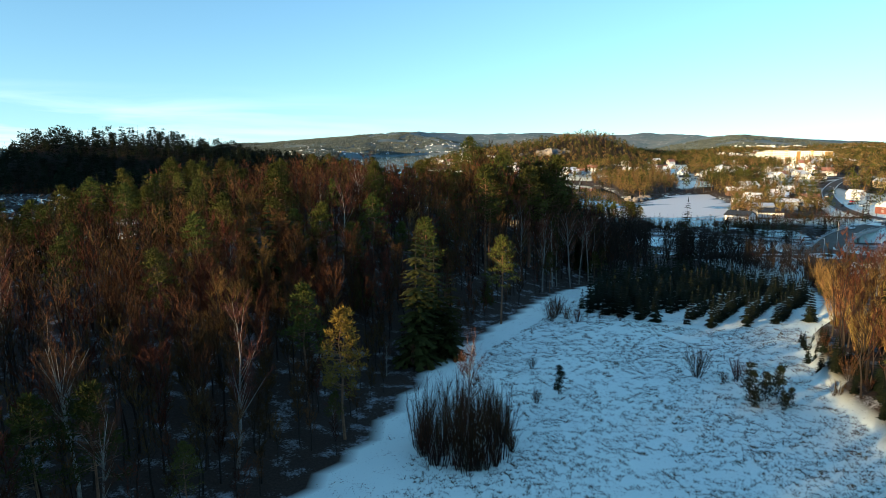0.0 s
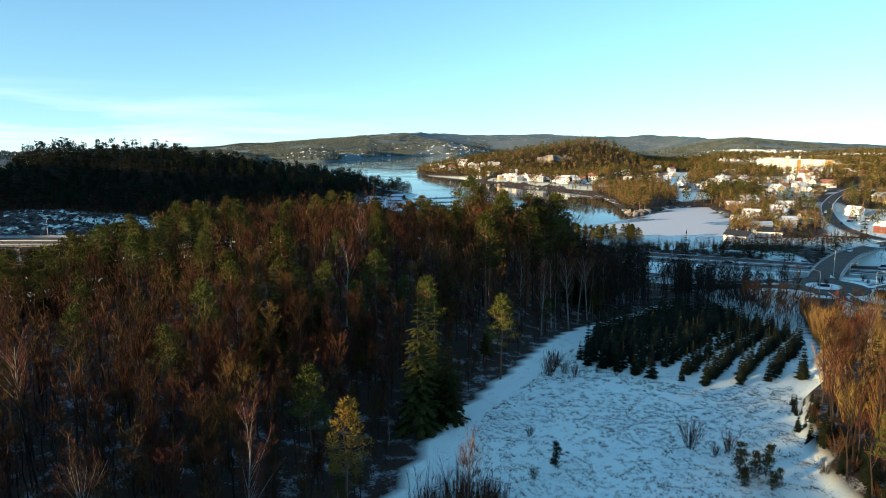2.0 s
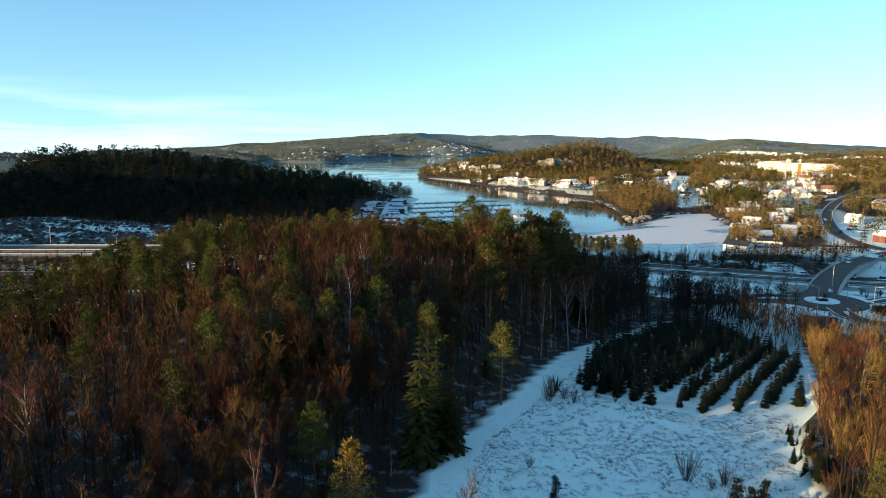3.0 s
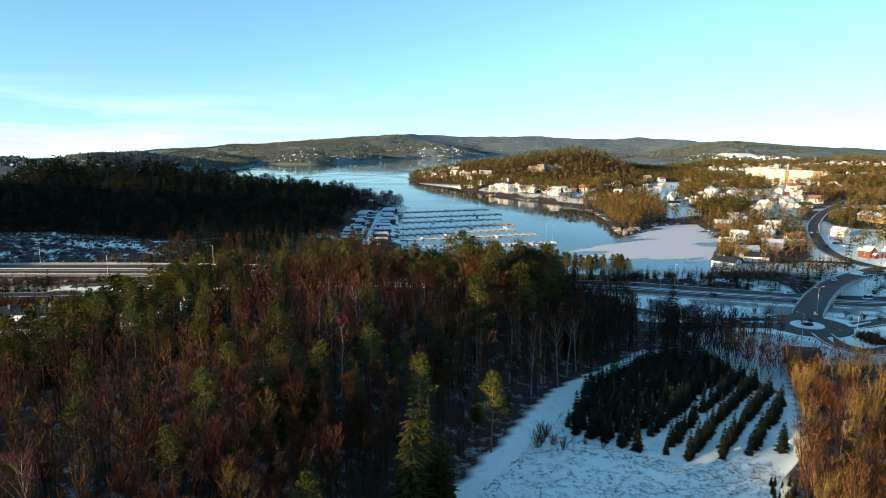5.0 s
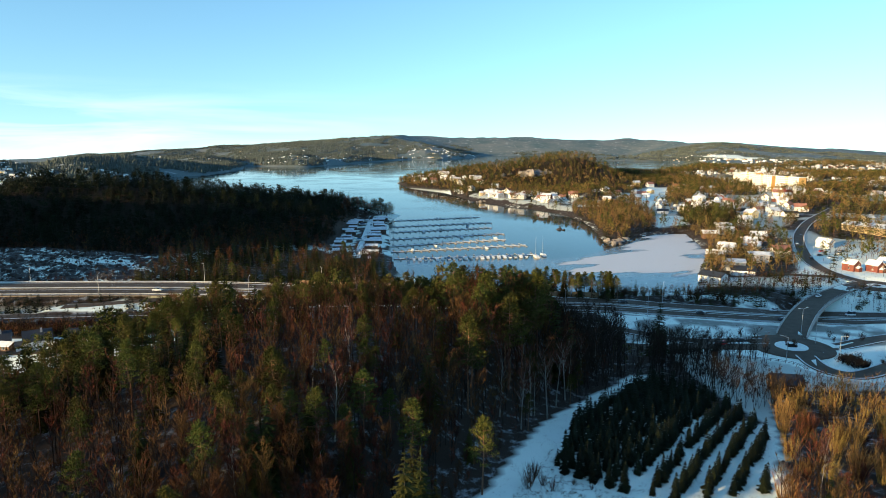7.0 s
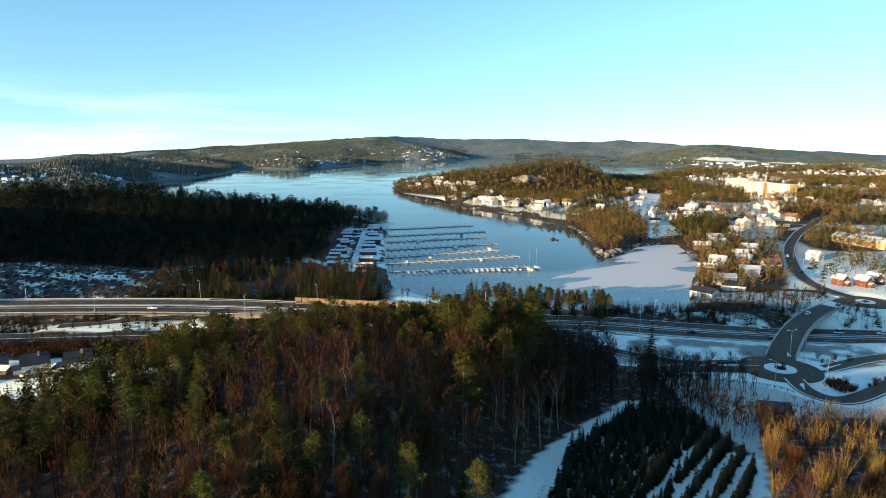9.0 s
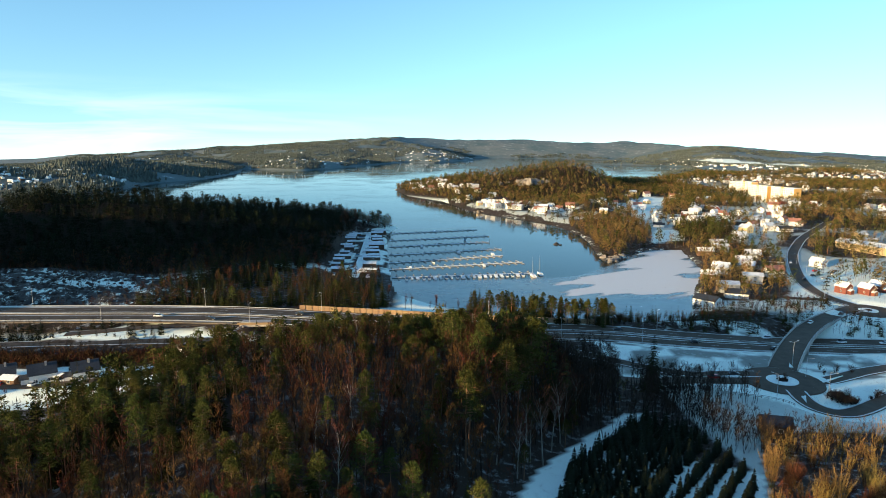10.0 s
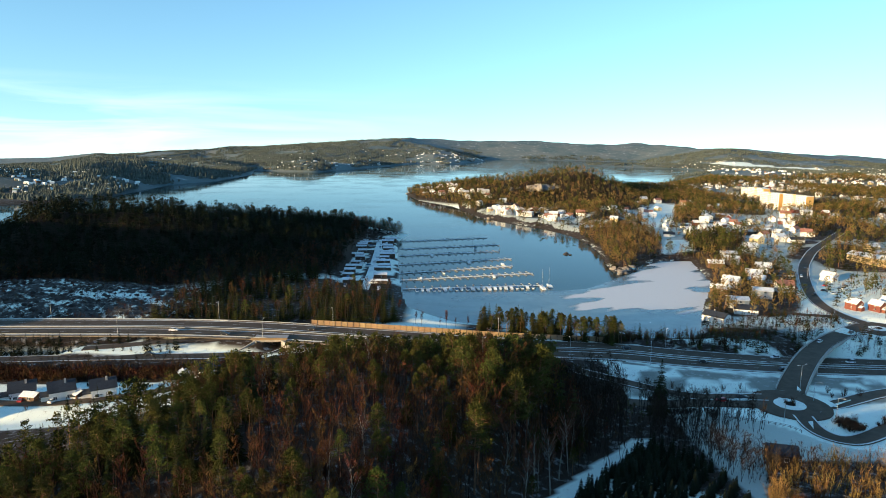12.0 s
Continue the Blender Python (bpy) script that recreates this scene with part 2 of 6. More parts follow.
M = {
    "ground": ground_material(), "water": water_material(), "ice": ice_material(), "asphalt": asphalt_material(),
    "snow": simple_material("snow", SNOW, (0.66, 0.69, 0.72), 1.5, 0.8, relief=0.1),
    "bark": simple_material("bark", (0.010, 0.007, 0.006), (0.030, 0.023, 0.017), 6, 0.9, relief=0.02, vary=0.3),
    "pine_bark": simple_material("pine_bark", (0.09, 0.05, 0.03), (0.20, 0.11, 0.06), 4, 0.9, relief=0.02, vary=0.25),
    "birch_bark": simple_material("birch_bark", (0.30, 0.28, 0.25), (0.10, 0.085, 0.07), 3, 0.8, vary=0.2),
    "twigs": leaf_material("bare_twigs", (0.022, 0.011, 0.006), (0.105, 0.051, 0.022), 0.5),
    # grey-brown alder twigs, darkened to hold the shade the trees stand in
    "shaded_alder_twigs": leaf_material("shaded_alder_twigs", (0.016, 0.012, 0.009), (0.050, 0.037, 0.027), 0.3),
    # lighter copy of the bare twigs, with low sunlight mixed into the brown
    "sunlit_town_twigs": leaf_material("sunlit_town_twigs", (0.12, 0.080, 0.030), (0.21, 0.145, 0.055), 0.4),
    "birch_twigs": leaf_material("birch_twigs", (0.055, 0.026, 0.017), (0.11, 0.050, 0.031), 0.25),
    # twigs painted gold where the sun would catch them
    "sunlit_gold_twigs": leaf_material("sunlit_golden_twigs", (0.13, 0.086, 0.031), (0.275, 0.18, 0.060), 0.35),
    "pine_needles": leaf_material("pine_needles", (0.026, 0.034, 0.008), (0.082, 0.080, 0.018), 0.45),
    "spruce_needles": leaf_material("spruce_needles", (0.014, 0.018, 0.005), (0.048, 0.047, 0.011), 0.4),
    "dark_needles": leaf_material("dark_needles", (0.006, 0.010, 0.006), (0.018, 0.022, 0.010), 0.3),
    # pine needles yellowed to carry the low sun on one tree
    "sunlit_needles": leaf_material("sunlit_pine_needles", (0.085, 0.066, 0.012), (0.19, 0.135, 0.025), 0.2),
    # needles of the far woods, with distance haze put into the colour
    "hazy_far_needles": leaf_material("hazy_far_needles", (0.055, 0.068, 0.060), (0.105, 0.115, 0.098), 0.3),
    "gravel": simple_material("gravel_verge", (0.15, 0.115, 0.075), (0.27, 0.21, 0.14), 0.8, 0.9, relief=0.03),
    "grass": leaf_material("dry_grass", (0.085, 0.065, 0.035), (0.16, 0.12, 0.06), 0.3),
    # rubble is darkened too: the shelf's shade is put into its colour
    "rubble": simple_material("rubble", (0.022, 0.019, 0.017), (0.065, 0.056, 0.050), 1.5, 0.9, relief=0.1, vary=0.3),
    "concrete": simple_material("concrete", (0.26, 0.24, 0.22), (0.40, 0.38, 0.35), 1.2, 0.85, relief=0.02),
    "steel": simple_material("galvanised_steel", (0.35, 0.36, 0.37), (0.50, 0.51, 0.52), 3, 0.45, 0.7),
    "dark_wood": simple_material("dark_wood", (0.05, 0.035, 0.028), (0.10, 0.07, 0.05), 4, 0.8, relief=0.01),
    "fence_wood": simple_material("fence_wood", (0.20, 0.135, 0.075), (0.30, 0.205, 0.115), 3, 0.8, vary=0.15),
    "rockface": simple_material("rock", (0.11, 0.10, 0.09), (0.30, 0.26, 0.22), 0.6, 0.9, relief=0.3),
    "glass": simple_material("window_glass", (0.02, 0.025, 0.03), (0.05, 0.06, 0.07), 0.5, 0.08, spec=0.6),
    "line_white": simple_material("road_paint", (0.55, 0.55, 0.53), (0.72, 0.72, 0.70), 4, 0.7),
    "wall_white": simple_material("white_boards", (0.70, 0.68, 0.64), (0.80, 0.79, 0.76), 2, 0.7, vary=0.06),
    "wall_yellow": simple_material("yellow_boards", (0.50, 0.39, 0.20), (0.60, 0.47, 0.26), 2, 0.7, vary=0.1),
    "wall_red": simple_material("red_boards", (0.12, 0.038, 0.028), (0.18, 0.058, 0.042), 2, 0.75, vary=0.12),
    "wall_brown": simple_material("brown_boards", (0.12, 0.07, 0.045), (0.20, 0.12, 0.075), 2, 0.8, vary=0.15),
    "wall_grey": simple_material("grey_render", (0.42, 0.42, 0.42), (0.55, 0.55, 0.54), 2, 0.8, vary=0.1),
    "ochre": simple_material("ochre_render", (0.55, 0.33, 0.10), (0.64, 0.40, 0.14), 1, 0.8),
    "roof_dark": simple_material("dark_roof_tiles", (0.016, 0.019, 0.026), (0.040, 0.045, 0.055), 2, 0.6, relief=0.03),
    "roof_snow": simple_material("snowed_roof", (0.78, 0.80, 0.82), (0.52, 0.53, 0.55), 0.7, 0.8, relief=0.05),
    "roof_red": simple_material("red_roof_tiles", (0.20, 0.07, 0.045), (0.36, 0.20, 0.16), 1.5, 0.75, relief=0.03),
    "boat_white": simple_material("white_gelcoat", (0.70, 0.71, 0.72), (0.80, 0.80, 0.80), 2, 0.35, vary=0.08),
    "boat_blue": simple_material("blue_tarpaulin", (0.03, 0.07, 0.14), (0.05, 0.12, 0.22), 2, 0.6, vary=0.2),
    "planks": simple_material("weathered_planks", (0.26, 0.25, 0.23), (0.42, 0.41, 0.39), 3, 0.85),
    "car_dark": simple_material("dark_car_paint", (0.02, 0.022, 0.026), (0.035, 0.037, 0.042), 1, 0.25, spec=0.6),
    "car_white": simple_material("white_car_paint", (0.72, 0.73, 0.74), (0.78, 0.78, 0.78), 1, 0.25, spec=0.6),
    "car_red": simple_material("red_car_paint", (0.30, 0.02, 0.02), (0.36, 0.03, 0.03), 1, 0.25, spec=0.6),
    "tyre": simple_material("tyre_rubber", (0.02, 0.02, 0.02), (0.035, 0.035, 0.035), 8, 0.8),
}


# ---- plan of the land ----
def smooth(t):
    t = np.clip(t, 0.0, 1.0)
    return t * t * (3 - 2 * t)


def value_noise(x, y, seed=0):
    xi, yi = np.floor(x).astype(np.int64), np.floor(y).astype(np.int64)
    fx, fy = x - xi, y - yi
    fx, fy = fx * fx * (3 - 2 * fx), fy * fy * (3 - 2 * fy)

    def grid(a, b):
        n = (a * 374761393 + b * 668265263 + seed * 974711) & 0x7FFFFFFF
        n = ((n ^ (n >> 13)) * 1274126177) & 0x7FFFFFFF
        return ((n ^ (n >> 16)) & 0xFFFF) / 65535.0
    a, b, c, d = grid(xi, yi), grid(xi + 1, yi), grid(xi, yi + 1), grid(xi + 1, yi + 1)
    return (a * (1 - fx) + b * fx) * (1 - fy) + (c * (1 - fx) + d * fx) * fy


def fbm(x, y, size, octaves=4, seed=0):
    total, amp, norm = 0.0, 1.0, 0.0
    for i in range(octaves):
        total = total + amp * value_noise(x / size + 17.3 * i, y / size - 9.1 * i, seed + i)
        norm += amp
        amp, size = amp * 0.5, size * 0.5
    return total / norm


def line_near(x, y, pts):
    """Distance to a polyline, and the value (third number) at the nearest place on it."""
    best = np.full(np.shape(x), 1e9)
    val = np.zeros(np.shape(x))
    for (ax, ay, az), (bx, by, bz) in zip(pts, pts[1:]):
        dx, dy = bx - ax, by - ay
        t = np.clip(((x - ax) * dx + (y - ay) * dy) / (dx * dx + dy * dy), 0, 1)
        d = np.hypot(x - ax - t * dx, y - ay - t * dy)
        near = d < best
        best = np.where(near, d, best)
        val = np.where(near, az + t * (bz - az), val)
    return best, val


def inside(x, y, poly):
    hit = np.zeros(np.shape(x), bool)
    for (ax, ay), (bx, by) in zip(poly, poly[1:] + poly[:1]):
        if ay != by:
            hit ^= ((ay > y) != (by > y)) & (x < (bx - ax) * (y - ay) / (by - ay) + ax)
    return hit


def edge_distance(x, y, poly):
    """Signed: positive inside."""
    d = line_near(x, y, [(*p, 0) for p in poly + poly[:1]])[0]
    return np.where(inside(x, y, poly), d, -d)


FJORD = [(-27, 712), (-38, 650), (-30, 525), (-22, 420), (-17, 385), (10, 352), (43, 338), (90, 320), (143, 322), (153, 348),
         (174, 395), (206, 455), (218, 505), (228, 552), (203, 553), (180, 535), (150, 488), (146, 520), (158, 600),
         (160, 660), (152, 715), (130, 770), (97, 822), (65, 884), (30, 1043), (-27, 1143), (-58, 1296), (-30, 1420), (160, 1500),
         (420, 1390), (560, 1500), (640, 1750), (810, 2140), (1150, 2500), (1250, 3030), (1000, 3150), (760, 3240), (790, 3290), (1350, 3300), (1350, 4250), (330, 4250), (300, 3700),
         (60, 3060), (-75, 3190)]
FJORD += [(-190, 2850), (-313, 2450), (-400, 2200), (-525, 2260), (-655, 2380), (-572, 2045), (-565, 1676), (-622, 1530),
          (-581, 1093), (-680, 1013), (-1000, 900), (-1000, 700), (-400, 665), (-240, 690), (-90, 745)]
FIELD = [(-14, 40), (-14, 53), (-9, 63), (1, 95), (7, 104), (18, 124), (29, 147), (42, 165), (64, 190), (112, 196), (96, 168),
         (84, 143), (67, 107), (58, 98), (51, 83), (47, 70), (46, 55), (46, 20), (46, -60), (-14, -60)]
PLANTATION = [(68, 184), (50, 166), (36.5, 146), (25, 117), (34, 109), (44, 104), (64, 108), (82, 143), (84, 160), (78, 176)]
BAY_WOOD = [(166, 362), (176, 398), (196, 432), (212, 470), (222, 520), (262, 545), (285, 505), (268, 455), (246, 420), (232, 385), (214, 366)]
CAPE = [(153, 503), (150, 560), (162, 640), (160, 690), (170, 735), (225, 745), (240, 690), (222, 610), (200, 562), (178, 542)]
STAND = [(232, 563), (268, 675), (312, 690), (318, 640), (262, 548)]
MEADOWS = [[(206, 566), (236, 640), (262, 640), (242, 575)], [(-205, 349), (-170, 355), (-152, 345), (-150, 349), (-168, 361), (-206, 355)], [(288, 884), (360, 1026), (379, 991), (308, 812), (258, 730), (251, 758)], [(311, 782), (372, 760), (353, 707), (293, 717)],
           [(264, 438), (252, 374), (221, 352), (237, 394)],
           [(480, 1010), (505, 1050), (515, 930), (490, 900)], [(1400, 3420), (1900, 3150), (1860, 3020), (1380, 3280)]]      # open snow in the town and far off
MOTORWAY = [(-900, 250, 14), (-320, 292, 12.5), (-170, 303, 10.5), (-107, 305, 9.5), (-65, 301, 8.6), (-20, 294, 7.8), (40, 284.5, 6.6),
            (88.9, 286.0, 4.6), (113.8, 280.2, 3.6), (157.5, 278.7, 1.0), (191.7, 288.5, -3.2), (217.2, 289.2, -4.2), (400, 270.9, -4.5), (1200, 150, -3)]
ROUNDABOUT, ROUNDABOUT_2 = (135.9, 224.6, 4.0), (251.1, 341.1, 0.3)
ROADS = {
    "slip_road_west": ([(130.0, 231.7, 4), (117.7, 232.4, 4), (104.5, 231.4, 4), (92.3, 236.3, 4.3), (78.0, 246.1, 4.8), (60.7, 259.0, 5.2)], 3.4),
    "local_road": ([(123.9, 224.6, 4), (110.7, 225.6, 4), (99.5, 225.9, 4.2), (83.0, 221.8, 4.8), (60.7, 226.4, 6), (40.2, 241.3, 6.5)], 3.2),
    "road_south_east": ([(135.1, 214.4, 4), (132.7, 203.5, 4), (134.5, 196.8, 4), (139.6, 193.7, 4), (147.9, 197.0, 3.8), (162.3, 206.7, 3), (208.4, 235.7, 1), (320, 250, 0)], 3.4),
    "slip_road_east": ([(142.2, 220.5, 4), (154.9, 225.8, 3.5), (189.5, 247.4, 0.5), (247.0, 264.6, -2.5)], 3.6),
    "town_road": ([(250.2, 351.9, 0.5), (244.9, 370.1, 1.0), (247.9, 395.8, 2.0), (263.0, 433.1, 3.0), (295.9, 496.7, 5.0), (324.5, 538.5, 7.0), (352.4, 576.0, 8.5), (432.4, 666.0, 11)], 4.2),
    "town_road_east": ([(259.1, 338.1, 0.3), (301.1, 331.1, 0.6), (401.1, 336.1, 1.5), (750, 360, 6)], 4.0),
    "side_road": ([(241.8, 365.4, 0.8), (218.8, 368.6, 1.2), (209.5, 379.4, 1.5), (216.5, 400.9, 1.6)], 2.6),
    "old_road": ([(-320, 252, 8), (-190, 264, 7), (-143, 270, 6.4), (-95, 273, 6), (-78, 281, 5.2), (-74, 300, 4.8), (-72, 330, 5)], 4.0),
    "ramp_road": ([(-160, 277, 8.0), (-147, 280, 8.2), (-125, 287, 8.6), (-100, 291, 9.0), (-85, 290.5, 9.2)], 2.6),
    "farm_lane": ([(-190, 222, 6.6), (-150, 216, 6.8), (-125, 220, 6.8), (-95, 236, 6.6), (-70, 262, 5.6)], 2.2),
}
OVERPASS = [(143.0, 237.1, 4.0), (146.2, 242.0, 4.0), (154.8, 254.0, 3.9), (171.5, 276.2, 3.3), (194.6, 303.5, 2.2), (223.3, 329.5, 1.0), (248.9, 347.5, 0.4)]
RIDGE = [(-430, 425, 12), (-345, 472, 34), (-300, 505, 54), (-240, 545, 61), (-186, 583, 58), (-133, 605, 45), (-93, 650, 24), (-40, 698, 6)]
HEADLANDS = [(-430, 2440, 150, 90, 62), (-270, 2790, 120, 110, 48), (110, 3420, 230, 110, 62), (-760, 1640, 150, 330, 58), (-930, 1330, 200, 170, 48), (-820, 2400, 170, 120, 45), (520, 4420, 330, 110, 60)]
PEN_HILL = [(70, 1240, 20), (130, 1150, 38), (215, 1130, 51), (262, 1112, 50), (290, 1140, 24), (400, 1230, 8)]


def sag(x, y):
    """The far country falls away a little to both sides."""
    r = np.hypot(x, y)
    a = x / np.maximum(y, 200.0)
    return -48.0 * np.minimum(a * a / 0.42, 1.6) * smooth((r - 900) / 3600) ** 1.1


def land(x, y):
    x, y = np.asarray(x, float), np.asarray(y, float)
    r = np.hypot(x, y)
    a = x / np.maximum(y, 1.0)
    # field and the fall towards the roundabout and the shore
    s = y + 0.25 * x
    h = 13.5 - 7.5 * smooth((s - 118) / 90.0)
    h = h + 0.9 * (fbm(x, y, 40, 4, 3) - 0.5) + 0.35 * (fbm(x, y, 6, 3, 8) - 0.5)
    # the near wooded hill, with its foot along the lane
    foot = line_near(x, y, [(-14, 40, 0), (2, 98, 0), (19, 124, 0), (29, 148, 0), (64, 190, 0), (72, 225, 0)])[0]
    left = ~inside(x, y, FIELD)
    south = np.where(y < 175, 58.0, 47.0)
    hill = 18.5 * np.exp(-0.5 * (((x + 22) / 58.0) ** 2 + ((y - 178) / south) ** 2))
    h = h + np.where(left & (x < 72), hill * smooth(foot / 38.0), 0) * (1 + 0.25 * (fbm(x, y, 30, 4, 5) - 0.5))
    h = h - 6.5 * smooth((-x - 62) / 60.0) * smooth((y - 95) / 60.0)
    # unseen ground raised behind the camera to shade the field and lower wood
    h = h + 22 * smooth((-x - 52) / 100.0) * smooth((75 - y) / 100.0)
    # wooded ridge beyond the motorway, and an unseen higher hill added to shade it
    d, top = line_near(x, y, RIDGE)
    h2 = top * np.exp(-(d / 92.0) ** 2) * (1 + 0.22 * (fbm(x, y, 60, 4, 11) - 0.5))
    h2 = h2 * np.where(y < 665, smooth((-50 - x) / 60.0), 1.0)
    h2 = h2 * (1 - 0.5 * smooth((-x - 288) / 42.0)) - 6.0 * np.exp(-((x + 262) / 20.0) ** 2) * smooth((150 - d) / 60)
    big = 108.0 * np.exp(-(((x + 570) / 120.0) ** 2 + ((y - 230) / np.where(y < 230, 140.0, 260.0)) ** 4))
    h = np.maximum(h, h2 + 4) + big
    # blasted rock shelf along the motorway
    shelf = np.exp(-(((x + 215) / 75.0) ** 4 + ((y - 360) / 34.0) ** 4))
    h = h + shelf * (8 + 11 * (fbm(x, y, 26, 5, 23) - 0.35))
    # peninsula hill
    pd, pt = line_near(x, y, PEN_HILL)
    h = np.where((y > 420) & (x > -60), np.maximum(h, pt * np.exp(-(pd / 78.0) ** 2) + 4.5), h)
    kd, kt = line_near(x, y, [(210, 800, 14), (235, 880, 16), (250, 940, 12)])
    h = np.where(y > 700, np.maximum(h, kt * np.exp(-(kd / 34.0) ** 2)), h)
    # eastern slopes with the town
    east = smooth((x - 230) / 500.0) * smooth((y - 260) / 400.0)
    h = h + east * (10 + 22 * (fbm(x, y, 260, 3, 31) - 0.3))
    # far country
    ridge_line = np.interp(a, [-0.9, -0.62, -0.5, -0.42, -0.25, -0.12, 0.02, 0.2, 0.4, 0.62, 0.9], [8, 8, 40, 62, 100, 140, 146, 132, 126, 112, 100])
    f = fbm(x, y, 700, 5, 41)
    far_h = smooth((r - 1300) / 2000.0) * (22 + 75 * (f - 0.25)) + (ridge_line - 30) * smooth((r - 2900) / 1500.0) * (0.8 + 0.4 * fbm(x, y, 900, 4, 47))
    drop = np.interp(a, [-0.69, -0.6, -0.51, -0.42, -0.34, -0.23, -0.12, 0.01, 0.19, 0.36, 0.54, 0.68], [68, 55, 22, 36, 60, 44, 42, 45, 56, 54, 68, 70])
    far_h = far_h - drop * smooth((r - 1800) / 1500.0) + 26 * smooth((r - 1700) / 900.0) * (fbm(x, y, 260, 4, 53) - 0.5)
    h = h + np.maximum(far_h, 2.0 * smooth((r - 1300) / 2000.0))
    for cx, cy, rx, ry, top in HEADLANDS:
        h = np.maximum(h, top * np.exp(-(((x - cx) / rx) ** 2 + ((y - cy) / ry) ** 2)) * (0.75 + 0.5 * fbm(x, y, 120, 4, 57)))
    for cx, cy, cz, rad in ((541, 975, 3.0, 72.0), (585, 1155, 5.0, 66.0)):
        k = 1 - smooth((np.hypot(x - cx, y - cy) - rad) / 60.0)
        h = h * (1 - k) + cz * k
    # quay of the marina
    quay = smooth((x + 82) / 14.0) * smooth((y - 405) / 20.0) * smooth((672 - y) / 20.0) * (x < 0)
    h = h * (1 - quay) + 2.0 * quay
    # lower ground towards the interchange and the bay's eastern shore
    h = h - 5.0 * smooth((x - 105) / 70.0) * smooth((y - 205) / 50.0) * smooth((640 - y) / 250.0)
    h = np.maximum(h, 0.9)
    # shores
    w = edge_distance(x, y, FJORD)
    bank = 0.35 + 0.22 * np.maximum(-w, 0) + 3 * smooth(-w / 60.0)
    h = np.where(w > 0, np.maximum(-6, -0.3 - 0.15 * w), np.minimum(h, bank))
    h = h + sag(x, y)
    # ledges for the roads
    for pts, half in [(MOTORWAY, 15.0)] + list(ROADS.values()):
        d, z = line_near(x, y, pts)
        k = 1 - smooth((d - half - 0.6) / 9.0)
        h = h * (1 - k) + (z - 0.35) * k
    for (cx, cy, cz), rad in ((ROUNDABOUT, 15.5), (ROUNDABOUT_2, 15.0)):
        d = np.hypot(x - cx, y - cy)
        k = 1 - smooth((d - rad) / 7.0)
        h = h * (1 - k) + (cz - 0.35) * k
    return h


def land_at(x, y):
    return float(land(np.array([x]), np.array([y]))[0])


HEDGE = [(-230, 246, 0), (-180, 250, 0), (-134, 251, 0), (-92, 255, 0), (-80, 262, 0)]      # brown bank below the old road
WOOD_END = ([-190, -135, -119, -98, -82, -70, -60, -40, -20, 72], [122, 136, 152, 168, 174, 184, 205, 240, 268, 280])      # far edge of the near wood


def forest_mask(x, y):
    near = ~inside(x, y, FIELD) & (x < 74) & (y < 272)
    near &= ~((x < -82) & (y > 198) & (y < 262 + 0.1 * (x + 82)))
    near |= (edge_distance(x, y, FIELD) < -1.5) & (x >= 40) & (x < 135) & (y > 40) & (y < 175)
    return near


# ---- meshes ----
def mesh_of(name, verts, faces, mats, index=None, attrs=None, smooth_shade=False):
    """A mesh from arrays; all faces have as many corners as the array is wide."""
    verts, faces = np.asarray(verts, np.float32), np.asarray(faces, np.int32)
    me = bpy.data.meshes.new(name)
    n = faces.shape[1]
    me.vertices.add(len(verts))
    me.vertices.foreach_set("co", verts.ravel())
    me.loops.add(faces.size)
    me.loops.foreach_set("vertex_index", faces.ravel())
    me.polygons.add(len(faces))
    me.polygons.foreach_set("loop_start", np.arange(0, faces.size, n, dtype=np.int32))
    if index is not None:
        me.polygons.foreach_set("material_index", np.asarray(index, np.int32))
    me.polygons.foreach_set("use_smooth", np.full(len(faces), smooth_shade, bool))
    for k, v in (attrs or {}).items():
        at = me.attributes.new(k, "FLOAT", "POINT")
        at.data.foreach_set("value", np.asarray(v, np.float32))
    for m in mats if isinstance(mats, (list, tuple)) else [mats]:
        me.materials.append(m)
    me.update(calc_edges=True)
    return me


def stretched(lo, hi, step, middle, power):
    """Places along an axis, step apart near the middle, wider and wider outwards."""
    out = [middle]
    for sign, end in ((1, hi), (-1, lo)):
        p, line = middle, []
        while (end - p) * sign > 0:
            p += sign * step * (1 + (abs(p - middle) / power) ** 1.6)
            line.append(p)
        out = out + line if sign > 0 else line[::-1] + out
    return np.array(out)


def grid_mesh(xs, ys):
    X, Y = np.meshgrid(xs, ys)
    nx, ny = len(xs), len(ys)
    i = np.arange((ny - 1) * nx).reshape(ny - 1, nx)[:, :-1].ravel()
    return X.ravel(), Y.ravel(), np.stack([i, i + 1, i + nx + 1, i + nx], 1)


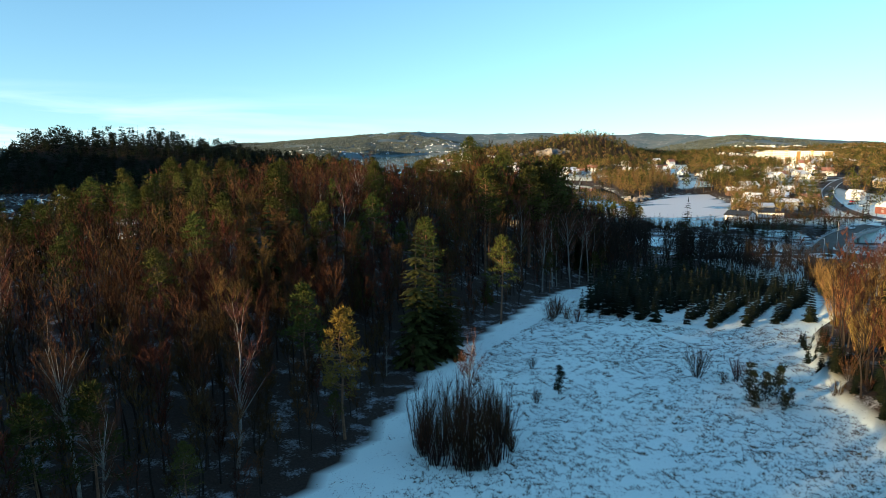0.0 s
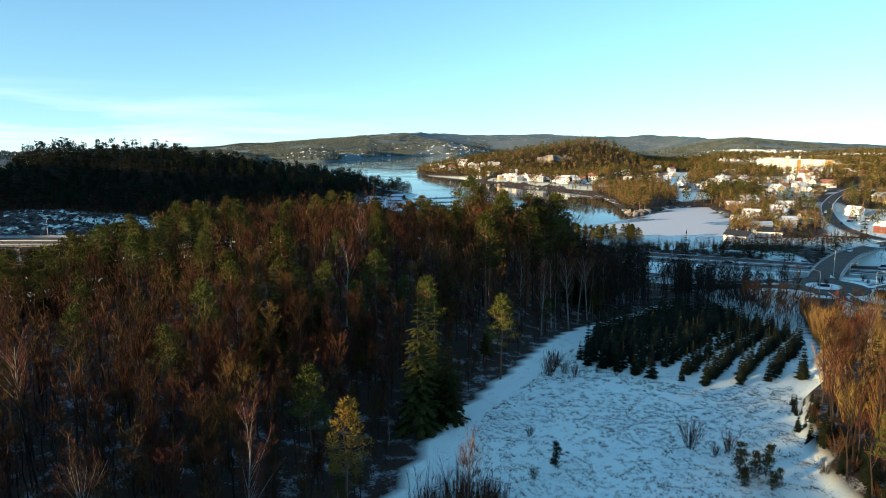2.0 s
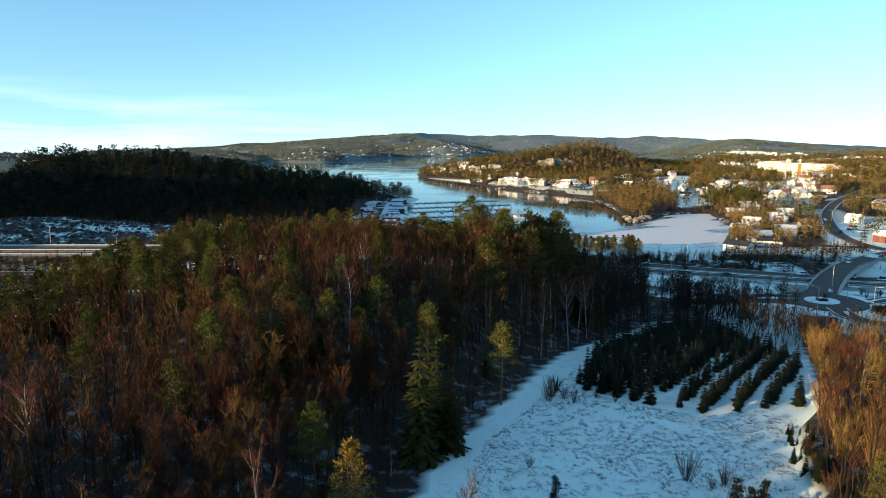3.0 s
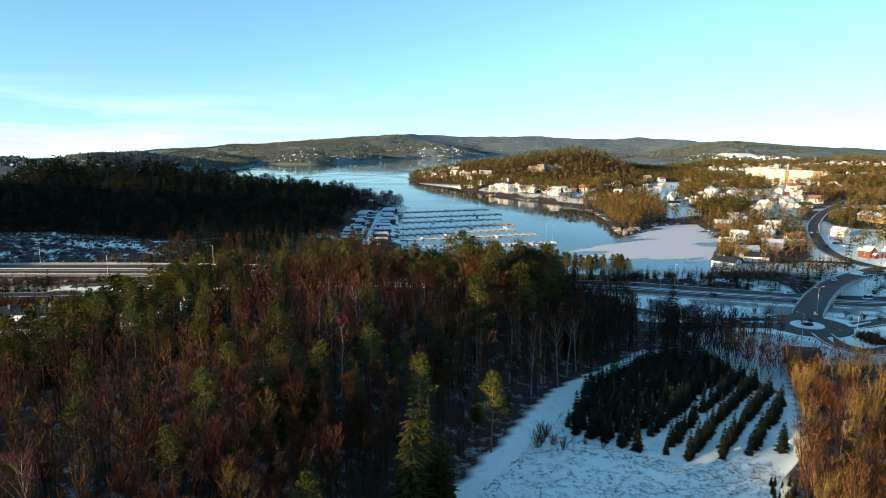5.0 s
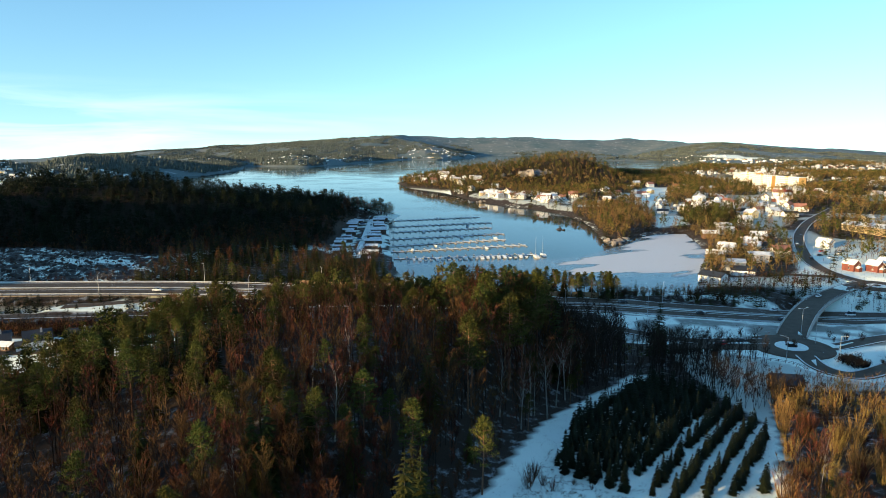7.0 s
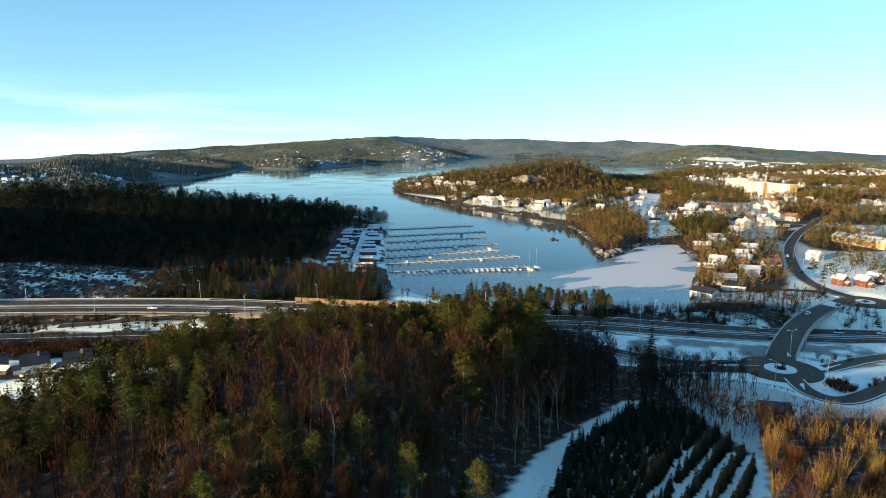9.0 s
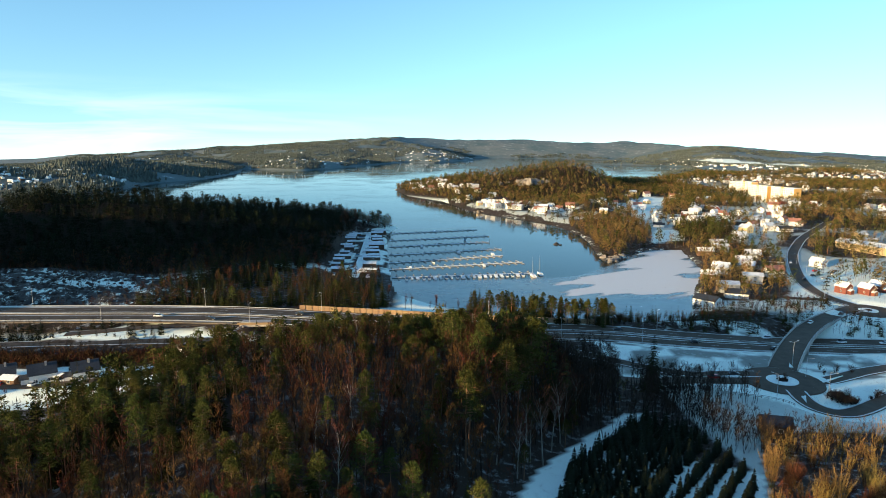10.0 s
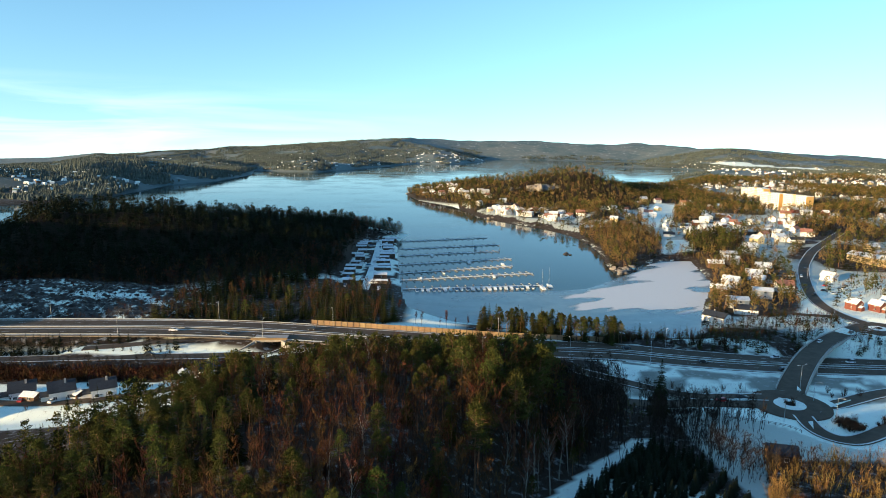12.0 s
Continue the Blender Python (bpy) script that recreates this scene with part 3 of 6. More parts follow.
def build_ground():
    xs = stretched(-4200, 4200, 2.2, 20, 330)
    ys = stretched(-500, 4850, 2.2, 170, 420)
    X, Y, F = grid_mesh(xs, ys)
    Z = land(X, Y)
    r = np.hypot(X, Y)
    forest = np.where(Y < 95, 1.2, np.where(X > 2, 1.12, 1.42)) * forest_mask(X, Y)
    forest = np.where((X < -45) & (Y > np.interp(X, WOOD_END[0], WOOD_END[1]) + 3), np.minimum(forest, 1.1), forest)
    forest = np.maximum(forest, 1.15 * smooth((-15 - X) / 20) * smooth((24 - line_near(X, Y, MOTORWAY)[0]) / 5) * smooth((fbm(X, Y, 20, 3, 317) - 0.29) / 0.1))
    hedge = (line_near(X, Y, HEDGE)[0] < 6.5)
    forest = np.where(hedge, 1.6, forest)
    # dark scrub strip between the motorway and the frozen shore, thin snow round the interchange
    strip = smooth((X - 5) / 20) * smooth((215 - X) / 40) * smooth((Y - 291) / 3) * smooth((350 - Y) / 20)
    forest = np.maximum(forest, 1.35 * strip * smooth((fbm(X, Y, 14, 3, 311) - 0.33) / 0.12))
    ring = smooth((X - 30) / 20) * smooth((Y - 222) / 8) * smooth((285 - Y) / 8)
    forest = np.maximum(forest, 0.75 * ring * smooth((fbm(X, Y, 9, 3, 313) - 0.42) / 0.14))
    forest = np.maximum(forest, np.where(X < 84, 1.2, 0.4) * ((Y + 0.6 * X > 197) & (Y + 0.75 * X < 290) & (X > 42) & (Y < 224) & (line_near(X, Y, [(29, 147, 0), (42, 165, 0), (64, 186, 0), (70, 200, 0), (72, 222, 0)])[0] > 4.0)))
    d = line_near(X, Y, RIDGE)[0]
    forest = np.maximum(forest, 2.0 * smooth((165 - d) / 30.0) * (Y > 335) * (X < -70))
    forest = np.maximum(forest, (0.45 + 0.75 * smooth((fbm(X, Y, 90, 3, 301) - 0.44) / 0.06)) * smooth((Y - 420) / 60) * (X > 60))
    # brown floor under trees, spread further to stand in for the ridge's shade
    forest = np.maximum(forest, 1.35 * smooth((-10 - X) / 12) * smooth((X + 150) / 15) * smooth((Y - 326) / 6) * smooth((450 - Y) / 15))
    forest = np.where((edge_distance(X, Y, FJORD) > -4 - 16 * fbm(X, Y, 30, 2, 321)) & (r > 420) & (X > 40), 1.6, forest)
    forest = np.where((X < -120) & (Y > 850), 1.6, forest)
    pen = line_near(X, Y, PEN_HILL)[0]
    forest = np.maximum(forest, 2.0 * smooth((150 - pen) / 40.0))
    shelf = np.exp(-(((X + 215) / 80.0) ** 4 + ((Y - 355) / 36.0) ** 4))
    shore = edge_distance(X, Y, FJORD)
    rock = np.maximum(shelf > 0.25, ((shore > -4) & (shore < 3) & (r > 380) & (X > 100) & (fbm(X, Y, 25, 2, 333) > 0.52)))
    forest = np.maximum(forest, 1.3 * smooth((X + 100) / 12) * smooth((-24 - X) / 6) * smooth((Y - 405) / 10) * smooth((690 - Y) / 20) * smooth((fbm(X, Y, 9, 3, 319) - 0.44) / 0.08))
    for plot in (BAY_WOOD, STAND, CAPE):
        forest = np.maximum(forest, 1.45 * smooth((edge_distance(X, Y, plot) + 4) / 8.0))
    meadow = np.zeros(len(X))
    for plot in MEADOWS:
        meadow = np.maximum(meadow, smooth((edge_distance(X, Y, plot) + 6) / 12.0))
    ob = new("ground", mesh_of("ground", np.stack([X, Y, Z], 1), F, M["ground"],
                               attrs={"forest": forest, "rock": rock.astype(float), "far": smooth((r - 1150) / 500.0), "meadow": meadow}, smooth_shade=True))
    tagged(ob, "snow-dusted field, forest floor, rocky shores and far wooded hills", "ground", kind="structure")


def build_water():
    xs = stretched(-1050, 1500, 12, 0, 500)
    ys = stretched(300, 4400, 12, 450, 500)
    X, Y, F = grid_mesh(xs, ys)
    w = edge_distance(X, Y, FJORD)
    keep = (w > -22)[F].any(1)
    Z = sag(X, Y)
    ob = new("water", mesh_of("water", np.stack([X, Y, Z], 1), F[keep], M["water"], smooth_shade=True))
    tagged(ob, "calm dark blue-green fjord water", "water", kind="structure")
    # frozen head of the bay: ice with a snowed-over part
    ice = [(-25, 425), (0, 428), (40, 427), (75, 429), (109, 439), (153, 490), (182, 530), (203, 556), (230, 556), (222, 500), (212, 450), (180, 390), (158, 345), (148, 316), (85, 312), (35, 334), (0, 352), (-24, 385)]
    X, Y, F = grid_mesh(np.arange(-30, 270, 2.5), np.arange(305, 655, 2.5))
    e = edge_distance(X, Y, ice) + 3.0 * (fbm(X, Y, 18, 3, 71) - 0.5)
    keep = (e > 0)[F].any(1)
    gx = (edge_distance(X + 0.5, Y, ice) - edge_distance(X - 0.5, Y, ice)) * np.clip(-e, 0, 3.6)
    gy = (edge_distance(X, Y + 0.5, ice) - edge_distance(X, Y - 0.5, ice)) * np.clip(-e, 0, 3.6)
    X, Y = X + gx, Y + gy
    used = np.unique(F[keep])
    back = np.zeros(len(X), int)
    back[used] = np.arange(len(used))
    white = [(98, 388), (112, 426), (147, 468), (174, 509), (199, 548), (230, 556), (224, 520), (216, 470), (176, 398), (150, 378)]
    # noise stretched along the sun's direction draws shadow streaks into the snow's edge
    along, across = 0.84 * X + 0.54 * Y, -0.54 * X + 0.84 * Y
    snowy = smooth((edge_distance(X, Y, white) + 12 + 44 * (fbm(along * 0.22, across, 11, 3, 73) - 0.5)) / 22.0)
    ob = new("lake_ice", mesh_of("lake_ice", np.stack([X, Y, np.full_like(X, 0.06)], 1)[used], back[F[keep]], M["ice"], attrs={"snowy": snowy[used]}))
    tagged(ob, "thin grey ice with a snow-covered part in the frozen bay", "ice", kind="structure")


def ribbon(pts, half, lift=0.0, thick=0.25, step=4.0, offset=0.0):
    """A road's slab along a line: verts and quads, with its edges turned down."""
    line = dense(pts, step)
    V, F = [], []
    for i, (p, t) in enumerate(line):
        n = Vector((-t.y, t.x, 0)).normalized()
        for k, dz in ((half + 0.25, -thick), (half, 0), (-half, 0), (-half - 0.25, -thick)):
            V.append(p + n * (k + offset) + Vector((0, 0, dz + lift)))
        if i:
            for k in range(3):
                a = 4 * (i - 1) + k
                F.append((a, a + 4, a + 5, a + 1))
    return V, F


def dense(pts, step):
    """Points every few metres along a smoothed line, with the way there."""
    P = [Vector(p) for p in pts]
    for _ in range(2):
        Q = [P[0]]
        for a, b in zip(P, P[1:]):
            Q += [a * 0.75 + b * 0.25, a * 0.25 + b * 0.75]
        P = Q + [P[-1]]
    out = []
    for a, b in zip(P, P[1:]):
        n = max(1, int((b - a).length / step))
        out += [(a + (b - a) * (i / n), (b - a).normalized()) for i in range(n)]
    return out + [(P[-1], (P[-1] - P[-2]).normalized())]


build_ground()
build_water()
for name, pts, half in [("motorway", MOTORWAY, 13.0)] + [(k, *v) for k, v in ROADS.items()]:
    V, F = ribbon(pts, half)
    tagged(new(name, mesh_of(name, V, F, M["asphalt"])), "dark grey asphalt road with snow along its verges", "road", kind="structure")


def disc(name, c, rad, mat, lift=0.0, thick=0.3, n=48):
    bm = bmesh.new()
    bmesh.ops.create_cone(bm, cap_ends=True, segments=n, radius1=rad + 0.1, radius2=rad, depth=thick, matrix=Matrix.Translation((c[0], c[1], c[2] + lift - thick / 2)))
    me = bpy.data.meshes.new(name)
    bm.to_mesh(me)
    bm.free()
    me.materials.append(mat)
    return new(name, me)


for c in (ROUNDABOUT, ROUNDABOUT_2):
    tagged(disc("roundabout_road", c, 14.5, M["asphalt"], 0.01), "grey asphalt carriageway of a roundabout", "road", kind="structure")


# ---- trees ----
class Shape:
    """Triangles of one tree in the making, each with a material slot."""

    def __init__(self):
        self.v, self.f, self.m = [], [], []

    def tri(self, a, b, c, slot):
        n = len(self.v)
        self.v += [a, b, c]
        self.f.append((n, n + 1, n + 2))
        self.m.append(slot)

    def tube(self, a, b, ra, rb, slot, sides=4):
        way = (b - a).normalized()
        u = way.orthogonal().normalized()
        w = way.cross(u)
        n = len(self.v)
        for p, r in ((a, ra), (b, rb)):
            for k in range(sides):
                q = 2 * math.pi * k / sides
                self.v.append(p + (u * math.cos(q) + w * math.sin(q)) * r)
        for k in range(sides):
            j = (k + 1) % sides
            self.f += [(n + k, n + j, n + sides + j), (n + k, n + sides + j, n + sides + k)]
            self.m += [slot, slot]

    def blade(self, a, b, width, slot, rng):
        way = (b - a)
        side = way.cross(Vector((rng.uniform(-1, 1), rng.uniform(-1, 1), rng.uniform(-1, 1)))).normalized() * width
        self.tri(a - side * 0.5, a + side * 0.5, b, slot)

    def arrays(self):
        return np.array([tuple(p) for p in self.v], np.float32), np.array(self.f, np.int32), np.array(self.m, np.int32)


def bare_tree(seed, height=13.0, limbs=13, shoots=7, twigs=6, twig_width=0.055, sides=4, spread=0.32, trunks=1):
    """Leafless broadleaved tree: trunk, steep limbs, broom-like shoots and fine twigs."""
    rng = random.Random(seed)
    s = Shape()
    for k in range(trunks):
        lean = Vector((rng.uniform(-0.08, 0.08), rng.uniform(-0.08, 0.08), 1)) if trunks == 1 else Vector((rng.uniform(-0.3, 0.3), rng.uniform(-0.3, 0.3), 1))
        top = height * rng.uniform(0.85, 1.0)
        pts = [Vector((0, 0, -0.4))]
        for i in range(1, 5):
            pts.append(lean * (top * i / 4.3) + Vector((rng.uniform(-0.25, 0.25), rng.uniform(-0.25, 0.25), 0)) * (i > 0))
        rad = height * (0.0125 if trunks == 1 else 0.007)
        for i in range(4):
            s.tube(pts[i], pts[i + 1], rad * (1 - i / 4.4), rad * (1 - (i + 1) / 4.4), 0, sides)

        def on(t):
            i = min(3, int(t * 4))
            return pts[i].lerp(pts[i + 1], t * 4 - i)
        for _ in range(limbs // trunks + 1):
            t = rng.uniform(0.34, 0.97)
            a = rng.uniform(0, 2 * math.pi)
            length = height * rng.uniform(0.12, 0.26) * (1.15 - 0.6 * abs(t - 0.55))
            up = rng.uniform(0.75, 1.5)
            way = Vector((math.cos(a) * spread * 2.2, math.sin(a) * spread * 2.2, up)).normalized()
            p0 = on(t)
            p1 = p0 + way * length
            s.tube(p0, p1, rad * 0.42 * (1.1 - t), 0.012, 0, 3)
            for _ in range(shoots):
                u = rng.uniform(0.25, 1.0)
                q0 = p0.lerp(p1, u)
                w2 = (way + Vector((rng.gauss(0, 0.45), rng.gauss(0, 0.45), rng.uniform(0.0, 0.6)))).normalized()
                q1 = q0 + w2 * length * rng.uniform(0.25, 0.5)
                s.blade(q0, q1, twig_width * 1.3, 1, rng)
                for _ in range(twigs):
                    r0 = q0.lerp(q1, rng.uniform(0.1, 0.95))
                    w3 = (w2 + Vector((rng.gauss(0, 0.6), rng.gauss(0, 0.6), rng.uniform(-0.1, 0.7)))).normalized()
                    s.blade(r0, r0 + w3 * rng.uniform(0.35, 0.85) * height / 13.0, twig_width, 1, rng)
    return s.arrays()


def spruce(seed, height=15.0, whorls=22, arms=10, sprays=4, width=0.235, sides=5, low=0.06):
    """Spruce: straight trunk, drooping whorls, each arm hung with flat sprays."""
    rng = random.Random(seed)
    s = Shape()
    s.tube(Vector((0, 0, -0.4)), Vector((0, 0, height * 0.98)), height * 0.012, 0.01, 0, sides)
    for i in range(whorls):
        t = (i + rng.uniform(-0.3, 0.3)) / whorls
        z = height * (low + (1 - low) * t)
        reach = height * width * (1 - t) ** 0.85 * rng.uniform(0.8, 1.12) + 0.12
        n = max(4, int(arms * (1 - 0.45 * t)))
        for k in range(n):
            a = 2 * math.pi * (k + rng.uniform(-0.35, 0.35)) / n + i * 0.7
            way = Vector((math.cos(a), math.sin(a), 0))
            side = Vector((-way.y, way.x, 0))
            r = reach * rng.uniform(0.72, 1.12)
            drop = -0.28 * r * rng.uniform(0.6, 1.4) + 0.12 * r * t
            a0 = Vector((0, 0, z))
            for j in range(sprays):
                u0, u1 = j / sprays, min(1.0, (j + 1.55) / sprays)
                p0, p1 = a0 + way * r * u0 + Vector((0, 0, drop * u0 * u0)), a0 + way * r * u1 + Vector((0, 0, drop * u1 * u1))
                wd = (0.17 * r + 0.10) * (1.25 - 0.75 * u0)
                for sg in (-1, 1):
                    tip = p0.lerp(p1, 0.75) + side * sg * wd * rng.uniform(0.7, 1.3) + Vector((0, 0, -0.25 * wd * rng.uniform(0.2, 1.6)))
                    s.tri(p0, p1, tip, 1)
    for k in range(4):
        a = rng.uniform(0, 6.28)
        s.tri(Vector((0, 0, height * 1.02)), Vector((0.12 * math.cos(a), 0.12 * math.sin(a), height * 0.93)), Vector((0.12 * math.cos(a + 2), 0.12 * math.sin(a + 2), height * 0.93)), 1)
    return s.arrays()


def pine(seed, height=14.0, clumps=105, needles=30, size=0.62, sides=5, crown=0.42):
    """Scots pine: bare lower trunk, crooked limbs, needle clumps in layered pads."""
    rng = random.Random(seed)
    s = Shape()
    pts = [Vector((0, 0, -0.4))] + [Vector((rng.uniform(-0.3, 0.3), rng.uniform(-0.3, 0.3), height * i / 4)) for i in range(1, 5)]
    rad = height * 0.013
    for i in range(4):
        s.tube(pts[i], pts[i + 1], rad * (1 - i / 4.6), rad * (1 - (i + 1) / 4.6), 0, sides)
    for k in range(clumps):
        t = rng.random() ** 0.8
        z = height * (crown + (1 - crown) * t)
        i = min(3, int(z / height * 4))
        base = pts[i].lerp(pts[i + 1], z / height * 4 - i)
        a = rng.uniform(0, 2 * math.pi)
        reach = height * 0.19 * (1 - t * t * 0.9) * rng.uniform(0.3, 1.1)
        c = base + Vector((math.cos(a) * reach, math.sin(a) * reach, reach * rng.uniform(0.05, 0.45)))
        if k % 2 == 0:
            s.tube(base, c, rad * 0.22, 0.02, 0, 3)
        r = size * rng.uniform(0.7, 1.25)
        for _ in range(needles):
            w = Vector((rng.gauss(0, 1), rng.gauss(0, 1), rng.gauss(0.25, 0.6))).normalized()
            p = c + Vector((w.x * r, w.y * r, w.z * r * 0.62)) * rng.uniform(0.25, 1.0)
            q = p + (w + Vector((rng.gauss(0, 0.5), rng.gauss(0, 0.5), 0.5))).normalized() * r * rng.uniform(0.35, 0.7)
            s.blade(p, q, r * rng.uniform(0.22, 0.5) * (16.0 / max(needles, 12)) ** 0.95, 1, rng)
    return s.arrays()


def bush(seed, height=3.0, stems=34, twigs=24, width=0.02, spread=0.5):
    """Shrub of many upright stems from one root."""
    rng = random.Random(seed)
    s = Shape()
    for _ in range(stems):
        a, l = rng.uniform(0, 6.283), height * rng.uniform(0.55, 1.0)
        p0 = Vector((math.cos(a), math.sin(a), 0)) * rng.uniform(0, 0.12 * height) + Vector((0, 0, -0.15))
        way = Vector((math.cos(a) * spread * rng.random(), math.sin(a) * spread * rng.random(), 1)).normalized()
        p1 = p0 + way * l
        s.tube(p0, p1, 0.006 * height, 0.004, 0, 3)
        for _ in range(twigs):
            q0 = p0.lerp(p1, rng.uniform(0.3, 1.0))
            w = (way + Vector((rng.gauss(0, 0.4), rng.gauss(0, 0.4), rng.uniform(0, 0.4)))).normalized()
            s.blade(q0, q0 + w * l * rng.uniform(0.12, 0.3), width, 1, rng)
    return s.arrays()


def split_slots(arrays):
    v, f, m = arrays
    out = []
    for slot in (0, 1):
        g = f[m == slot]
        used = np.unique(g)
        back = np.zeros(len(v), int)
        back[used] = np.arange(len(used))
        out.append((v[used], back[g]))
    return out


def tree_prototypes(kind, shapes, mats, label, category, group, crown_name="crown"):
    """Meshes of trunk and crown for each shape, shared by all trees of the kind."""
    out = []
    for arr in shapes:
        (tv, tf), (cv, cf) = split_slots(arr)
        out.append((mesh_of(kind + "_trunk", tv, tf, mats[0]), mesh_of(kind + "_crown", cv, cf, mats[1])))
    return kind, out, label, category, group, crown_name


def plant(proto, x, y, scale, turn, which, z=None, label=None):
    kind, shapes, lab, category, group, crown_name = proto
    trunk, crown = shapes[which % len(shapes)]
    root = new(kind)
    root.empty_display_size = 0.5
    root.matrix_basis = Matrix.LocRotScale((x, y, land_at(x, y) if z is None else z), Euler((0, 0, turn)), Vector((scale * 1.0, scale * 1.0, scale)))
    for n, me in (("trunk", trunk), (crown_name, crown)):
        o = new(n, me)
        o.parent = root
    tagged(root, label or lab, category, group)
    return root


def wood(name, templates, mats, X, Y, Z, scales, turns, which, label, category="trees"):
    """Many trees joined in one mesh."""
    if not len(X):
        return
    allv, allf, allm, tone, n = [], [], [], [], 0
    rng = np.random.RandomState(len(X))
    for k, (v, f, m) in enumerate(templates):
        pick = np.where(which % len(templates) == k)[0]
        if not len(pick):
            continue
        c, s = np.cos(turns[pick])[:, None], np.sin(turns[pick])[:, None]
        sc = scales[pick][:, None]
        vx = (v[None, :, 0] * c - v[None, :, 1] * s) * sc + X[pick][:, None]
        vy = (v[None, :, 0] * s + v[None, :, 1] * c) * sc + Y[pick][:, None]
        vz = v[None, :, 2] * sc + Z[pick][:, None]
        allv.append(np.stack([vx, vy, vz], 2).reshape(-1, 3))
        allf.append((f[None] + (n + np.arange(len(pick)) * len(v))[:, None, None]).reshape(-1, 3))
        allm.append(np.tile(m, len(pick)))
        tone.append(np.repeat(rng.rand(len(pick)), len(v)))
        n += len(pick) * len(v)
    ob = new(name, mesh_of(name, np.concatenate(allv), np.concatenate(allf), mats, np.concatenate(allm), {"tone": np.concatenate(tone)}))
    tagged(ob, label, category, kind="stuff")


def scatter(x0, x1, y0, y1, spacing, seed):
    rng = np.random.RandomState(seed)
    xs, ys = np.arange(x0, x1, spacing), np.arange(y0, y1, spacing)
    X, Y = np.meshgrid(xs, ys)
    X = X.ravel() + rng.uniform(-0.48, 0.48, X.size) * spacing
    Y = Y.ravel() + rng.uniform(-0.48, 0.48, Y.size) * spacing
    return X, Y, rng


def clear_of_roads(X, Y, extra=2.0):
    ok = np.ones(len(X), bool)
    for pts, half in [(MOTORWAY, 14.0)] + list(ROADS.values()):
        ok &= line_near(X, Y, pts)[0] > half + extra
    ok &= line_near(X, Y, OVERPASS)[0] > 7
    for c in (ROUNDABOUT, ROUNDABOUT_2):
        ok &= np.hypot(X - c[0], Y - c[1]) > 17
    return ok


BARE = [bare_tree(11 + i, 12.5, 24, 8, 7, 0.042, 4, 0.24) for i in range(5)]
BARE_LOW = [bare_tree(31 + i, 12.5, 14, 4, 3, 0.085, 3, 0.24) for i in range(4)]
BIRCH = [bare_tree(51 + i, 16.0, 18, 8, 8, 0.034, 5, 0.26) for i in range(3)]
PINE = [pine(61 + i) for i in range(4)]
PINE_LOW = [pine(71 + i, 14, 34, 10, 0.95, 3) for i in range(3)]
RIDGE_PINE = [pine(75 + i, 14, 20, 9, 1.7, 3, 0.2) for i in range(3)]
SPRUCE = [spruce(81 + i) for i in range(3)]
SPRUCE_LOW = [spruce(91 + i, 15, 10, 7, 1, 0.23, 3) for i in range(3)]
FAR_CONIFER = [spruce(101 + i, 14, 7, 7, 1, 0.26, 3, 0.08) for i in range(3)]
FAR_PINE = [pine(111 + i, 13, 12, 6, 2.0, 3, 0.3) for i in range(3)]
FAR_BARE = [bare_tree(121 + i, 12, 12, 3, 2, 0.45, 3, 0.5) for i in range(3)]
TOWN_BARE = [bare_tree(125 + i, 12, 8, 3, 2, 0.8, 3, 0.55) for i in range(3)]
BUSH = [bush(131 + i) for i in range(3)]

P_BARE = tree_prototypes("bare_tree", BARE, (M["bark"], M["twigs"]), "leafless reddish-brown broadleaved tree on a wooded slope", "tree", "bare trees of the near wood")
P_BIRCH = tree_prototypes("birch_tree", BIRCH, (M["birch_bark"], M["birch_twigs"]), "slender leafless birch with pale trunk and reddish twigs", "tree", "birches")
P_PINE = tree_prototypes("pine_tree", PINE, (M["pine_bark"], M["pine_needles"]), "yellow-green pine with a bare lower trunk", "tree", "pines of the near wood")
P_SPRUCE = tree_prototypes("spruce_tree", SPRUCE, (M["bark"], M["spruce_needles"]), "tall dark green pointed spruce", "tree", "spruces of the near wood")
P_GOLD = tree_prototypes("golden_shrub_tree", [bush(141 + i, 7.5, 44, 30, 0.035, 0.42) for i in range(4)], (M["sunlit_gold_twigs"], M["sunlit_gold_twigs"]), "many-stemmed leafless tree, twigs coloured golden as if sunlit", "tree", "golden trees by the field")
P_BUSH = tree_prototypes("bush", BUSH, (M["bark"], M["twigs"]), "leafless brown shrub standing in snow", "bush", "shrubs", "crown")
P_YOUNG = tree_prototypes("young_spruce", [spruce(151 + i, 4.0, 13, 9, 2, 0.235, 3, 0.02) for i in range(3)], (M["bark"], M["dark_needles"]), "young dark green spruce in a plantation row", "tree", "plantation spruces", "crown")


COUNTS = (240, 170, 50, 60)      # trees of each kind nearest the clearing that stand as things of their own


